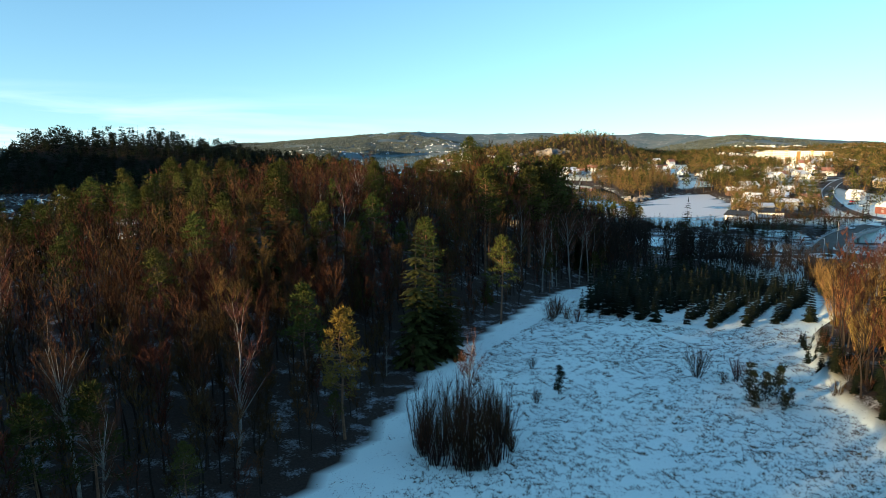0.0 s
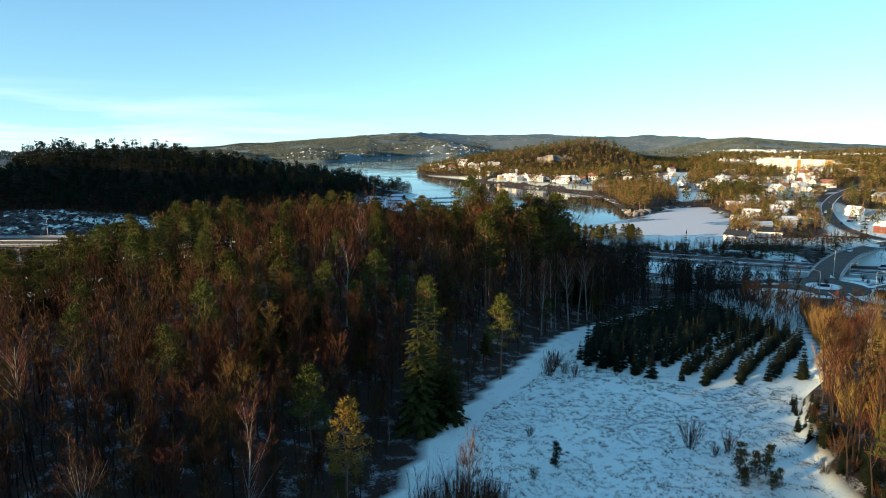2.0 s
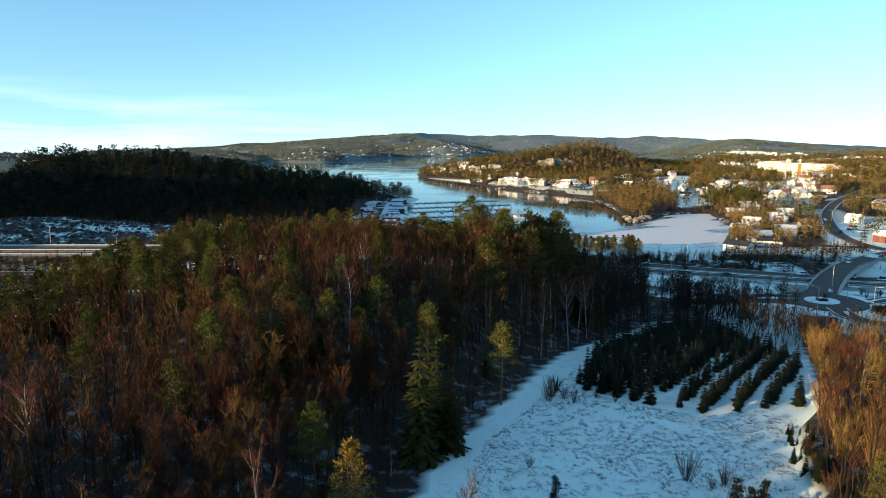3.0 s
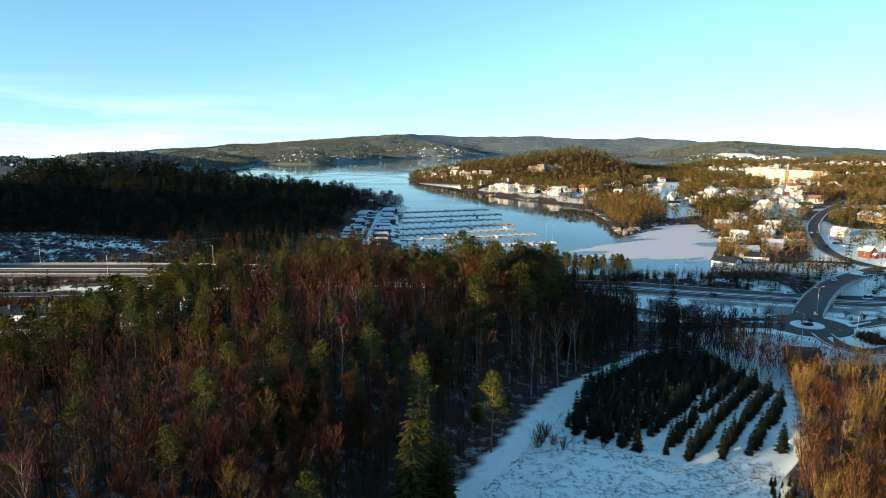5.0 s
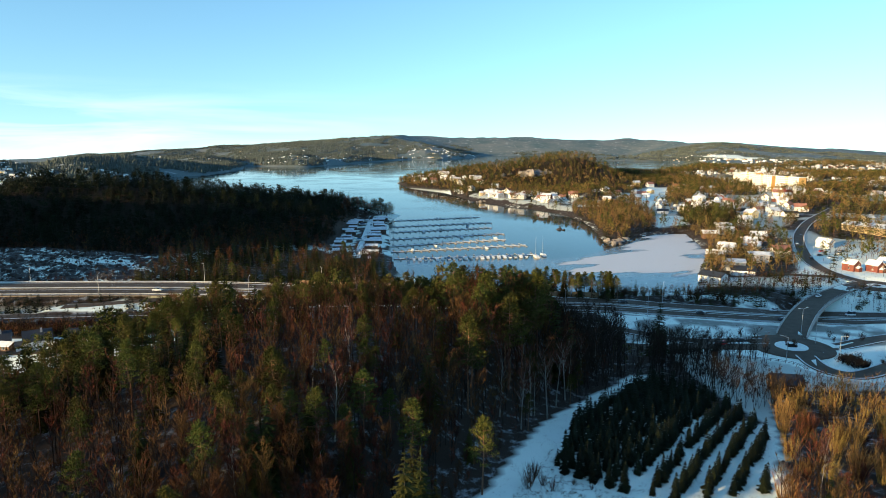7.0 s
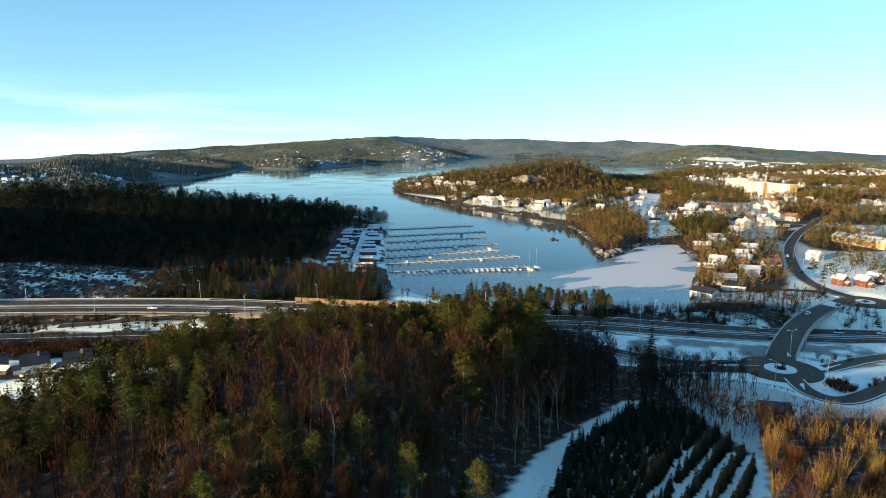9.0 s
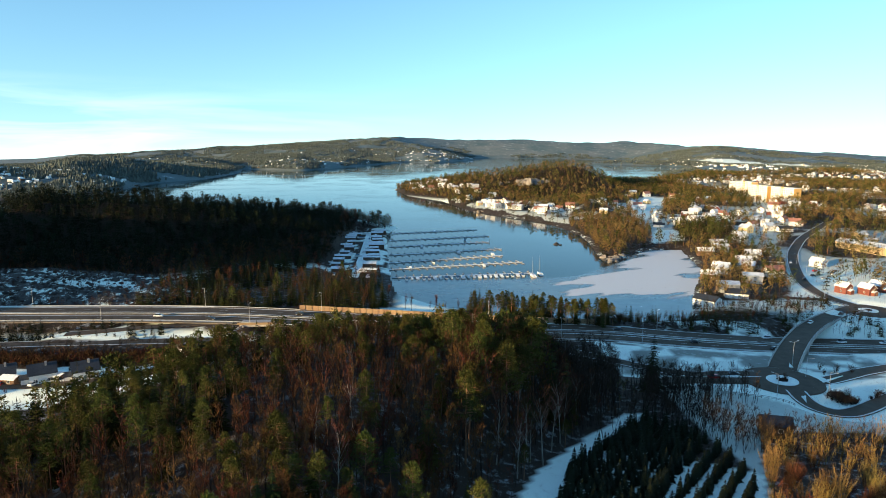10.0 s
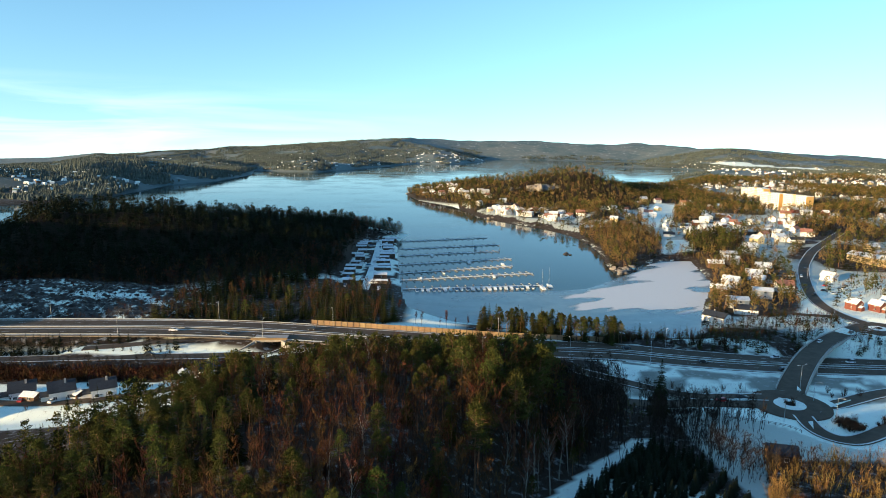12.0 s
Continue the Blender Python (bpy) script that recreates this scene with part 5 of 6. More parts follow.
def right_trees():
    """Many-stemmed trees coloured golden as if sunlit east of the field, grey-brown ones by the local road."""
    X, Y, rng = scatter(48, 140, 58, 182, 3.3, 33)
    e = edge_distance(X, Y, FIELD)
    ok = (e < -1.5) & (e > -60) & (X > 50) & (np.hypot(X - 104, Y - 176) > 10) & (Y < 172) & (rng.rand(len(X)) < 0.6) & (fbm(X, Y, 11, 2, 341) > 0.36) & (X > 46 + 0.1 * Y)
    X, Y = X[ok], Y[ok]
    order = np.argsort(np.hypot(X - 70, Y - 110))
    Z, sc = land(X, Y), rng.uniform(0.65, 1.15, len(X))
    brown = tree_prototypes("brown_shrub_tree", [bush(145 + i, 6.0, 40, 30, 0.035, 0.5) for i in range(3)], (M["bark"], M["twigs"]), "many-stemmed dark brown leafless shrub tree", "tree", "golden trees by the field")
    for i in order[:150]:
        plant(brown if (X[i] * 7.3 + Y[i] * 3.1) % 1 < 0.5 else P_GOLD, X[i], Y[i], sc[i], rng.uniform(0, 6), int(i), Z[i])
    rest = order[150:]
    wood("golden_trees", [bush(149 + i, 7.0, 16, 14, 0.09, 0.45) for i in range(3)], [M["twigs"], M["sunlit_gold_twigs"]], X[rest], Y[rest], Z[rest], sc[rest], rng.uniform(0, 6, len(rest)), rng.randint(0, 50, len(rest)), "leafless trees east of the field, coloured golden-brown as if sunlit")
    X, Y, rng = scatter(38, 112, 160, 238, 2.3, 35)
    ok = clear_of_roads(X, Y, 1.5) & ~inside(X, Y, PLANTATION) & (line_near(X, Y, [(29, 147, 0), (42, 165, 0), (64, 186, 0), (70, 200, 0), (72, 222, 0)])[0] > 3.2) & (rng.rand(len(X)) < 0.75)
    ok &= (np.hypot(X - 107, Y - 182) > 14) & (Y + 0.6 * X > 195) & (Y + 0.75 * X < 290)
    X, Y = X[ok], Y[ok]
    grey = tree_prototypes("alder_tree", [bare_tree(181 + i, 9.0, 16, 6, 5, 0.045, 3, 0.2, 2) for i in range(3)], (M["bark"], M["shaded_alder_twigs"]), "thin grey-brown leafless alder in snow", "tree", "alders by the local road")
    order = np.argsort(Y)
    Z, sc = land(X, Y), rng.uniform(0.8, 1.2, len(X)) * (1 + 0.35 * smooth((84 - X) / 14))
    for i in order[:130]:
        plant(grey, X[i], Y[i], sc[i], rng.uniform(0, 6), int(i), Z[i])
    rest = order[130:]
    wood("alder_scrub", BARE_LOW, [M["bark"], M["shaded_alder_twigs"]], X[rest], Y[rest], Z[rest], sc[rest] * 0.75, rng.uniform(0, 6, len(rest)), rng.randint(0, 50, len(rest)), "thin leafless alders beside the local road")


def shore_trees():
    rng = random.Random(12)
    for i in range(92):
        x = 22 + 70 * rng.random() ** 0.8
        y = 306.5 - 0.27 * (x - 50) + rng.uniform(-2.5, 11)
        plant(P_PINE if rng.random() < 0.6 else P_SPRUCE, x, y, rng.uniform(0.6, 0.95), rng.uniform(0, 6), i, label="conifer on the shore strip between motorway and ice")
    for i in range(26):
        x = rng.uniform(-30, 84)
        y = 308.5 - 0.27 * (x - 50) + rng.uniform(-2, 6)
        plant(P_BARE, x, y, rng.uniform(0.4, 0.7), rng.uniform(0, 6), i, label="bare tree on the shore strip by the ice")
    for i in range(40):
        x = rng.uniform(88, 150)
        y = 306 + rng.uniform(-3, 9) - 0.12 * (x - 88)
        plant(P_BUSH, x, y, rng.uniform(0.9, 1.9), rng.uniform(0, 6), i, label="tall leafless shrub on the frozen shore")


lone_trees()
plantation()
right_trees()
shore_trees()


# ---- roads: paint, barriers, bridge, islands ----
def strip(name, pts, off, half, lift, mat, label, category, thick=0.02, kind="structure", step=4.0):
    V, F = ribbon(pts, half, lift, thick, step, off)
    return tagged(new(name, mesh_of(name, V, F, M[mat])), label, category, kind=kind)


MW = [p for p in MOTORWAY if -420 <= p[0] <= 420]
for off in (-12.4, 12.4, -3.0, 3.0):
    strip("edge_line", MW, off, 0.07, 0.03, "line_white", "worn white edge line on asphalt", "road marking")
strip("median_snow", [p for p in MW if p[0] > 80], 0.0, 0.3, 0.12, "snow", "strip of packed snow along the central reserve", "snow", thick=0.15)
strip("verge_snow", [p for p in MW if p[0] < -100], 14.6, 0.5, 0.03, "snow", "ploughed snow along the road's edge", "snow", thick=0.4)
strip("verge_snow", [p for p in MW if p[0] > 80], -13.9, 0.3, 0.03, "snow", "ploughed snow along the road's edge", "snow", thick=0.4)
for off, half in ((-14.3, 0.9), (13.6, 0.45), (-1.2, 0.35), (1.2, 0.35)):
    strip("gravel_verge", [p for p in MW if p[0] < 60], off, half, 0.04, "gravel", "sandy brown gravel and dead grass along the motorway", "verge", thick=0.3)


def dashes(pts, off):
    line = dense(pts, 3.0)
    V, F = [], []
    for (p, t), (q, _) in list(zip(line, line[1:]))[::4]:
        n = Vector((-t.y, t.x, 0)).normalized()
        k = len(V)
        V += [p + n * (off - 0.08), q + n * (off - 0.08), q + n * (off + 0.08), p + n * (off + 0.08)]
        F.append((k, k + 1, k + 2, k + 3))
    V = [v + Vector((0, 0, 0.03)) for v in V]
    tagged(new("lane_dashes", mesh_of("lane_dashes", V, F, M["line_white"])), "broken white lane line on asphalt", "road marking", kind="structure")


for off in (-7.6, 7.6):
    dashes(MW, off)
for key in ("town_road", "slip_road_west", "road_south_east", "slip_road_east", "old_road"):
    pts, half = ROADS[key]
    for off in (-half + 0.25, half - 0.25):
        strip("edge_line", pts, off, 0.06, 0.03, "line_white", "worn white edge line on asphalt", "road marking", step=3.0)


def guard_rail(pts, off, x0, x1):
    """Steel rail on posts; its posts are parts of it."""
    root = empty("guard_rail")
    line = [(p, t) for p, t in dense(pts, 4.0) if x0 <= p.x <= x1]
    V, F = [], []
    post = box(0.10, 0.10, 0.75, 0, 0, 0)
    post_me = bpy.data.meshes.new("post")
    post.to_mesh(post_me)
    post.free()
    post_me.materials.append(M["steel"])
    for i, (p, t) in enumerate(line):
        n = Vector((-t.y, t.x, 0)).normalized()
        c = p + n * off
        for dn, dz in ((-0.04, 0.45), (0.04, 0.45), (0.04, 0.78), (-0.04, 0.78)):
            V.append(c + n * dn + Vector((0, 0, dz)))
        if i:
            for k in range(4):
                F.append((4 * i - 4 + k, 4 * i + k, 4 * i + (k + 1) % 4, 4 * i - 4 + (k + 1) % 4))
        if i % 3 == 0:
            o = part("post", post_me, None, root)
            o.matrix_basis = Matrix.Translation(c)
    part("rail", mesh_of("rail", V, F, M["steel"]), None, root)
    tagged(root, "galvanised steel guard rail along the motorway", "guard rail", "guard rails")


guard_rail(MW, -1.3, -330, 400)
guard_rail(MW, 13.4, -330, -60)
guard_rail(MW, -13.4, -330, 230)


def noise_fence():
    """Wooden noise screen between motorway and bay: posts and board panels."""
    root = empty("noise_screen")
    line = [p + Vector((-t.y, t.x, 0)).normalized() * 15.6 for p, t in dense(MOTORWAY, 1.0) if -66 < p.x < 84]
    pts, last = [line[0]], line[0]
    for p in line:
        if (p - last).length >= 3.0:
            pts.append(p)
            last = p
    front = [(-1.45 + 0.1208 * k, -0.03 if (k // 2) % 2 else 0.02) for k in range(25)]
    panel = prism(front + [(x, 0.07) for x, _ in front[::-1]], -2.55, -0.05)
    bmesh.ops.rotate(panel, verts=panel.verts, matrix=Matrix.Rotation(radians(-90), 3, "X"))
    bmesh.ops.recalc_face_normals(panel, faces=panel.faces)
    pm = bpy.data.meshes.new("panel")
    panel.to_mesh(pm)
    panel.free()
    pm.materials.append(M["fence_wood"])
    sm = bpy.data.meshes.new("post")
    b = box(0.2, 0.2, 2.9, 0, 0, -0.1)
    b.to_mesh(sm)
    b.free()
    sm.materials.append(M["dark_wood"])
    for a, b in zip(pts, pts[1:]):
        ang = math.degrees(math.atan2(b.y - a.y, b.x - a.x))
        z = a.z - 0.35
        o = part("panel", pm, None, root)
        o.matrix_basis = pose((a.x + b.x) / 2, (a.y + b.y) / 2, z, 0, 0, ang)
        o = part("post", sm, None, root)
        o.matrix_basis = pose(a.x, a.y, z, 0, 0, ang)
    tagged(root, "golden-brown wooden noise screen beside the motorway", "fence")


noise_fence()


def overpass():
    root = empty("road_bridge")
    V, F = ribbon(OVERPASS, 5.2, 0.0, 0.9, 3.0)
    part("deck", mesh_of("deck", V, F, M["asphalt"]), None, root)
    for off in (-5.3, 5.3):
        V, F = ribbon(OVERPASS, 0.22, 0.35, 1.3, 3.0, off)
        part("edge_beam", mesh_of("edge_beam", V, F, M["concrete"]), None, root)
        line = dense(OVERPASS, 2.0)
        bm = bmesh.new()
        prev = None
        for i, (p, t) in enumerate(line):
            c = p + Vector((-t.y, t.x, 0)).normalized() * off
            if i % 2 == 0:
                box(0.07, 0.07, 0.95, c.x, c.y, c.z + 0.3, bm=bm)
            if prev is not None:
                for dz in (0.75, 1.2):
                    rod(prev + Vector((0, 0, dz)), c + Vector((0, 0, dz)), 0.035, sides=4, bm=bm)
            prev = c
        part("railing", bm, M["steel"], root)
    for t_ in (0.40, 0.55, 0.68):
        p, way = dense(OVERPASS, 2.0)[int(len(dense(OVERPASS, 2.0)) * t_)]
        n = Vector((-way.y, way.x, 0)).normalized()
        for k in (-2.6, 2.6):
            c = p + n * k
            part("column", rod((c.x, c.y, -5.5), (c.x, c.y, p.z - 0.5), 0.5, sides=10), M["concrete"], root)
    for t_ in (0.30, 0.78):
        p, way = dense(OVERPASS, 2.0)[int(len(dense(OVERPASS, 2.0)) * t_)]
        o = part("abutment", box(3.0, 11.5, 7.0, 0, 0, -8.0), M["concrete"], root)
        o.matrix_basis = pose(p.x, p.y, p.z, 0, 0, math.degrees(math.atan2(way.y, way.x)))
    tagged(root, "concrete road bridge with asphalt deck and steel railings", "bridge")


overpass()


def roundabout_island(c, rad, name):
    root = empty(name, *c)
    part("kerb_ring", disc("kerb_ring", (0, 0, 0), rad, M["snow"], 0.22, 0.3).data, None, root, "broad snow-covered ring")
    bpy.data.objects.remove(bpy.data.objects["kerb_ring"]) if bpy.data.objects["kerb_ring"].parent is None else None
    rng = random.Random(3)
    bm = bmesh.new()
    bmesh.ops.create_icosphere(bm, subdivisions=4, radius=rad * 0.40, matrix=Matrix.Translation((0, 0, 0.1)) @ Matrix.Diagonal((1, 1, 0.16, 1)))
    for v in bm.verts:
        v.co += Vector((rng.uniform(-0.12, 0.12), rng.uniform(-0.12, 0.12), rng.uniform(-0.25, 0.3) if v.co.z > 0.2 else 0))
    part("planting", bm, M["bark"], root, "low dark planting")
    tagged(root, "round traffic island with snowy rim and dark planting", "traffic island", kind="")
    return root


roundabout_island(ROUNDABOUT, 5.6, "roundabout_island")
roundabout_island(ROUNDABOUT_2, 5.0, "roundabout_island")
for i, (dx, dy) in enumerate(((-1.4, 0.6), (1.3, 1.0), (0.4, -1.5))):
    plant(P_BUSH, ROUNDABOUT[0] + dx, ROUNDABOUT[1] + dy, 0.9, i, i, ROUNDABOUT[2] + 0.25, label="small bare tree on a roundabout island")


def splitter(points, z):
    bm = bmesh.new()
    low = [bm.verts.new((x, y, z - 0.2)) for x, y in points]
    top = [bm.verts.new((x * 0.97 + 0.03 * points[0][0], y * 0.97 + 0.03 * points[0][1], z + 0.18)) for x, y in points]
    n = len(points)
    for i in range(n):
        bm.faces.new((low[i], low[(i + 1) % n], top[(i + 1) % n], top[i]))
    bm.faces.new(top)
    bmesh.ops.recalc_face_normals(bm, faces=bm.faces)
    tagged(part("splitter_island", bm, M["snow"]), "snow-covered traffic island between lanes", "traffic island", kind="structure")


splitter([(121.9, 227.8), (105.7, 228.9), (121.9, 229.9)], 4.1)
splitter([(146.6, 238.9), (149.3, 243.3), (148.1, 238.3)], 4.15)
splitter([(149.6, 223.4), (162.9, 229.6), (149.8, 222.2)], 3.8)
splitter([(133.7, 208.5), (132.4, 203.0), (135.8, 209.1)], 4.1)
splitter([(242.1, 351.1), (240.1, 356.1), (244.1, 351.6)], 0.5)


def lamp_post(x, y, z, h, turn, double=False):
    root = empty("street_lamp", x, y, z, turn)
    part("pole", rod((0, 0, -0.3), (0, 0, h), 0.11, 0.06, 8), M["steel"], root)
    for s in ((1, -1) if double else (1,)):
        arm = part("arm", rod((0, 0, h - 0.1), (1.8 * s, 0, h + 0.35), 0.05, 0.04, 6), M["steel"], root)
        part("lamp_head", box(0.9, 0.35, 0.16, 2.1 * s, 0, h + 0.3, 0.04), M["wall_grey"], arm)
    tagged(root, "tall grey steel street lamp beside the road", "street lamp", "street lamps")


def on_road(pts, x, off):
    line = dense(pts, 1.0)
    p, t = min(line, key=lambda q: abs(q[0].x - x))
    n = Vector((-t.y, t.x, 0)).normalized()
    return p + n * off, math.degrees(math.atan2(t.y, t.x))


for x in (-245, -195, -112, -54, 30, 112, 190, 260):
    p, a = on_road(MW, x, 14.6)
    lamp_post(p.x, p.y, p.z - 0.3, 10, a - 90)
for x in (-150, -80, 60, 100, 215):
    p, a = on_road(MW, x, -14.8)
    lamp_post(p.x, p.y, p.z - 0.3, 10, a + 90)
lamp_post(146.7, 237.0, 4.1, 11, 20, True)
for x, y in ((121, 230), (147, 228), (124, 207), (146, 212), (245, 372), (262, 420), (280, 462), (300, 520)):
    lamp_post(x, y, land_at(x, y), 8, x * 7 % 360)


# ---- vehicles ----
def car(name, paint, label, van=False):
    root = empty(name)
    body = prism([(-2.15, 0.28), (2.15, 0.28), (2.2, 0.62), (2.05, 0.85), (1.1, 0.95), (-2.0, 0.98), (-2.2, 0.7)], -0.86, 0.86)
    bmesh.ops.bevel(body, geom=list(body.edges), offset=0.06, segments=1, affect="EDGES")
    part("body", body, M[paint], root)
    top = [(-1.9, 0.95), (1.05, 0.95), (0.35, 1.48), (-1.35, 1.5)] if not van else [(-2.15, 0.95), (1.5, 0.95), (0.9, 2.0), (-2.15, 2.05)]
    part("cabin", prism(top, -0.74, 0.74), M["glass"], root)
    part("roof", prism([(-1.35, top[3][1] - 0.02), (0.35, top[2][1] - 0.02), (0.3, top[2][1] + 0.05), (-1.3, top[3][1] + 0.05)], -0.72, 0.72), M[paint], root)
    for x in (-1.35, 1.35):
        for y in (-0.8, 0.8):
            wheel = part("wheel", rod((x, y - 0.1, 0.32), (x, y + 0.1, 0.32), 0.32, sides=12), M["tyre"], root)
            part("rim", rod((x, y - 0.115, 0.32), (x, y + 0.115, 0.32), 0.19, sides=10), M["steel"], wheel)
    for y in (-0.6, 0.6):
        part("headlight", box(0.06, 0.3, 0.14, 2.18, y, 0.6), M["wall_white"], root)
        part("rear_light", box(0.06, 0.26, 0.14, -2.18, y, 0.7), M["wall_red"], root)
    return tagged(root, label, "car", "cars")


CARS = [car("car", "car_dark", "dark car on the asphalt road"), car("car", "car_white", "white car on the asphalt road"),
        car("car", "car_red", "red car on the asphalt road"), car("van", "car_white", "white van on the asphalt road", True)]


def put_car(k, pts, x, off, back=False):
    p, a = on_road(pts, x, off)
    copy_thing(CARS[k], pose(p.x, p.y, p.z + 0.02, 0, 0, a + (180 if back else 0)))


for k, x, off, back in ((1, -128, -5.5, False), (0, -101, -9.5, False), (0, -62, 5.5, True), (0, 92, 5.2, True), (0, 124, -5.5, False), (1, 167, 9.2, True), (3, 205, 5.5, True), (1, 226, 5.3, True), (0, 158, -9.4, False)):
    put_car(k, MW, x, off, back)
put_car(2, ROADS["local_road"][0], 110, -1.6)
put_car(0, ROADS["slip_road_west"][0], 120, 1.6, True)
put_car(1, OVERPASS, 200, 2.2)
put_car(0, OVERPASS, 226, -2.2, True)
put_car(0, ROADS["town_road"][0], 256, -2.0)
put_car(1, ROADS["town_road"][0], 280, 2.0, True)
put_car(0, ROADS["old_road"][0], -128, 2.0)
for i, (x, y, a) in enumerate(((272, 428, 20), (276, 422, 15), (283, 444, 25), (290, 434, 30), (296, 442, 200), (-140, 219, 80), (-152, 220, 95), (-133, 222, 10))):
    copy_thing(CARS[i % 4], pose(x, y, land_at(x, y) + 0.03, 0, 0, a))
for c in CARS:
    away(c)


# ---- underpass and walls on the western road ----
def underpass():
    root = empty("underpass", -78, 288.2, 4.9, 2)
    for x in (-6.2, 6.2):
        part("side_wall", box(1.0, 9, 4.6, x, 1.5, -0.4), M["concrete"], root)
    part("lintel", box(15.5, 8, 1.1, 0, 2.0, 3.4), M["concrete"], root)
    for s in (-1, 1):
        w = part("wing_wall", prism([(0, -0.5), (9, -0.5), (9, 1.0), (0, 4.3)], -0.3, 0.3), M["concrete"], root)
        w.matrix_basis = pose(6.4 * s, -2.6, 0, 0, 0, -35 if s > 0 else 215)
    part("parapet", box(17, 0.35, 1.0, 0, -2.1, 4.4), M["fence_wood"], root)
    tagged(root, "concrete underpass beneath the motorway with wing walls", "bridge")


underpass()


# ---- houses ----
def far_house(kind, w, d, h, pitch, wall, roof, label, **k):
    return house("house", w, d, h, pitch, wall, roof, label, group="houses", **k)


HOUSES = [far_house(0, 8, 11, 4.8, 35, "wall_white", "roof_snow", "white timber house with a snow-covered gable roof"),
          far_house(1, 8.5, 10, 4.6, 32, "wall_yellow", "roof_snow", "yellow timber house with a snow-covered roof"),
          far_house(2, 8, 12, 3.2, 28, "wall_brown", "roof_snow", "brown timber house under a snow-covered roof"),
          far_house(3, 7.5, 9, 4.8, 38, "wall_red", "roof_snow", "red timber house with a snow-covered roof", wing=True),
          far_house(4, 9, 13, 3.0, 24, "wall_white", "roof_dark", "white house with a dark tiled roof"),
          far_house(5, 8.5, 11, 4.8, 35, "wall_white", "roof_red", "white house with a reddish tiled roof", wing=True),
          far_house(6, 10, 12, 5.2, 15, "wall_grey", "roof_snow", "pale grey house with a low snowy roof", chimney=False)]


def put_house(k, x, y, turn, s=1.0, z=None):
    o = copy_thing(HOUSES[k], pose(x, y, land_at(x, y) + 0.25 if z is None else z, 0, 0, turn))
    o.scale = (s, s, s)


# the three with dark blue-grey roofs by the lane, and their neighbours
near_house = house("house", 7.0, 8.4, 4.0, 38, "wall_white", "roof_dark", "pale house with a dark blue-grey roof beside a snowy lane", wing=True, group="houses", detailed=True)
for x, y, a in ((-156, 227, -62), (-139, 223, -58), (-125.5, 226.5, -60), (-173, 224, -64), (-164, 205, -60), (-94, 247, -40), (-178, 208, -60)):
    copy_thing(near_house, pose(x, y, land_at(x, y) + 0.3, 0, 0, a))
away(near_house)
garage = house("garage", 4.2, 5.5, 2.3, 22, "wall_brown", "roof_snow", "small brown garage with a snowy roof", "garage", chimney=False)
for x, y, a in ((-149, 221, 80), (-134, 224, 60), (-89, 245, 50), (-168, 217, 80), (-104, 250, 30)):
    copy_thing(garage, pose(x, y, land_at(x, y) + 0.2, 0, 0, a))
away(garage)
shed = house("shed", 6.5, 8, 3.0, 30, "dark_wood", "roof_dark", "dark timber shed with a low dark roof", "shed", chimney=False)
copy_thing(shed, pose(106, 176, land_at(106, 176) + 0.3, 0, 0, 76))
away(shed)
# eastern shore of the bay
BAY_PLOTS = ((2, 231.4, 510.8, 80), (6, 249.1, 521.3, 75), (0, 240.7, 465.0, 60), (4, 252.2, 456.7, 80), (6, 220.9, 412.9, 70), (5, 244.9, 429.6, 82), (4, 163.6, 352.5, 40), (4, 189.7, 371.2, 70), (0, 260.5, 490.0, 70), (1, 235.5, 448.3, 60), (4, 266.8, 471.2, 75), (6, 256.4, 542.1, 80), (2, 198.0, 425.4, 60), (0, 213.6, 443.1, 50), (6, 191.8, 386.8, 75))
BAY_HOUSES = [(x, y) for _, x, y, _ in BAY_PLOTS]
for k, x, y, a in BAY_PLOTS:
    put_house(k, x, y, a)
# red barns and the long yellow building by the second roundabout
for x, y, a in ((262.8, 381.1, 20), (274.7, 376.8, 20), (287.7, 385.5, 18)):
    put_house(3, x, y, a, 0.85)
long_house = house("row_building", 13, 46, 5.5, 20, "wall_yellow", "roof_snow", "long yellow building with a snow-covered roof", "building")
copy_thing(long_house, pose(367.8, 512.2, land_at(367.8, 512.2), 0, 0, 20))
away(long_house)


def town():
    rng = random.Random(22)
    for x, y in TOWN:
        put_house(rng.choice((0, 0, 0, 1, 2, 3, 4, 5, 5, 6, 6)), x, y, rng.choice((20, 75, 80, 95, 110, 160)) + rng.uniform(-15, 15), rng.uniform(0.75, 1.05))


town()


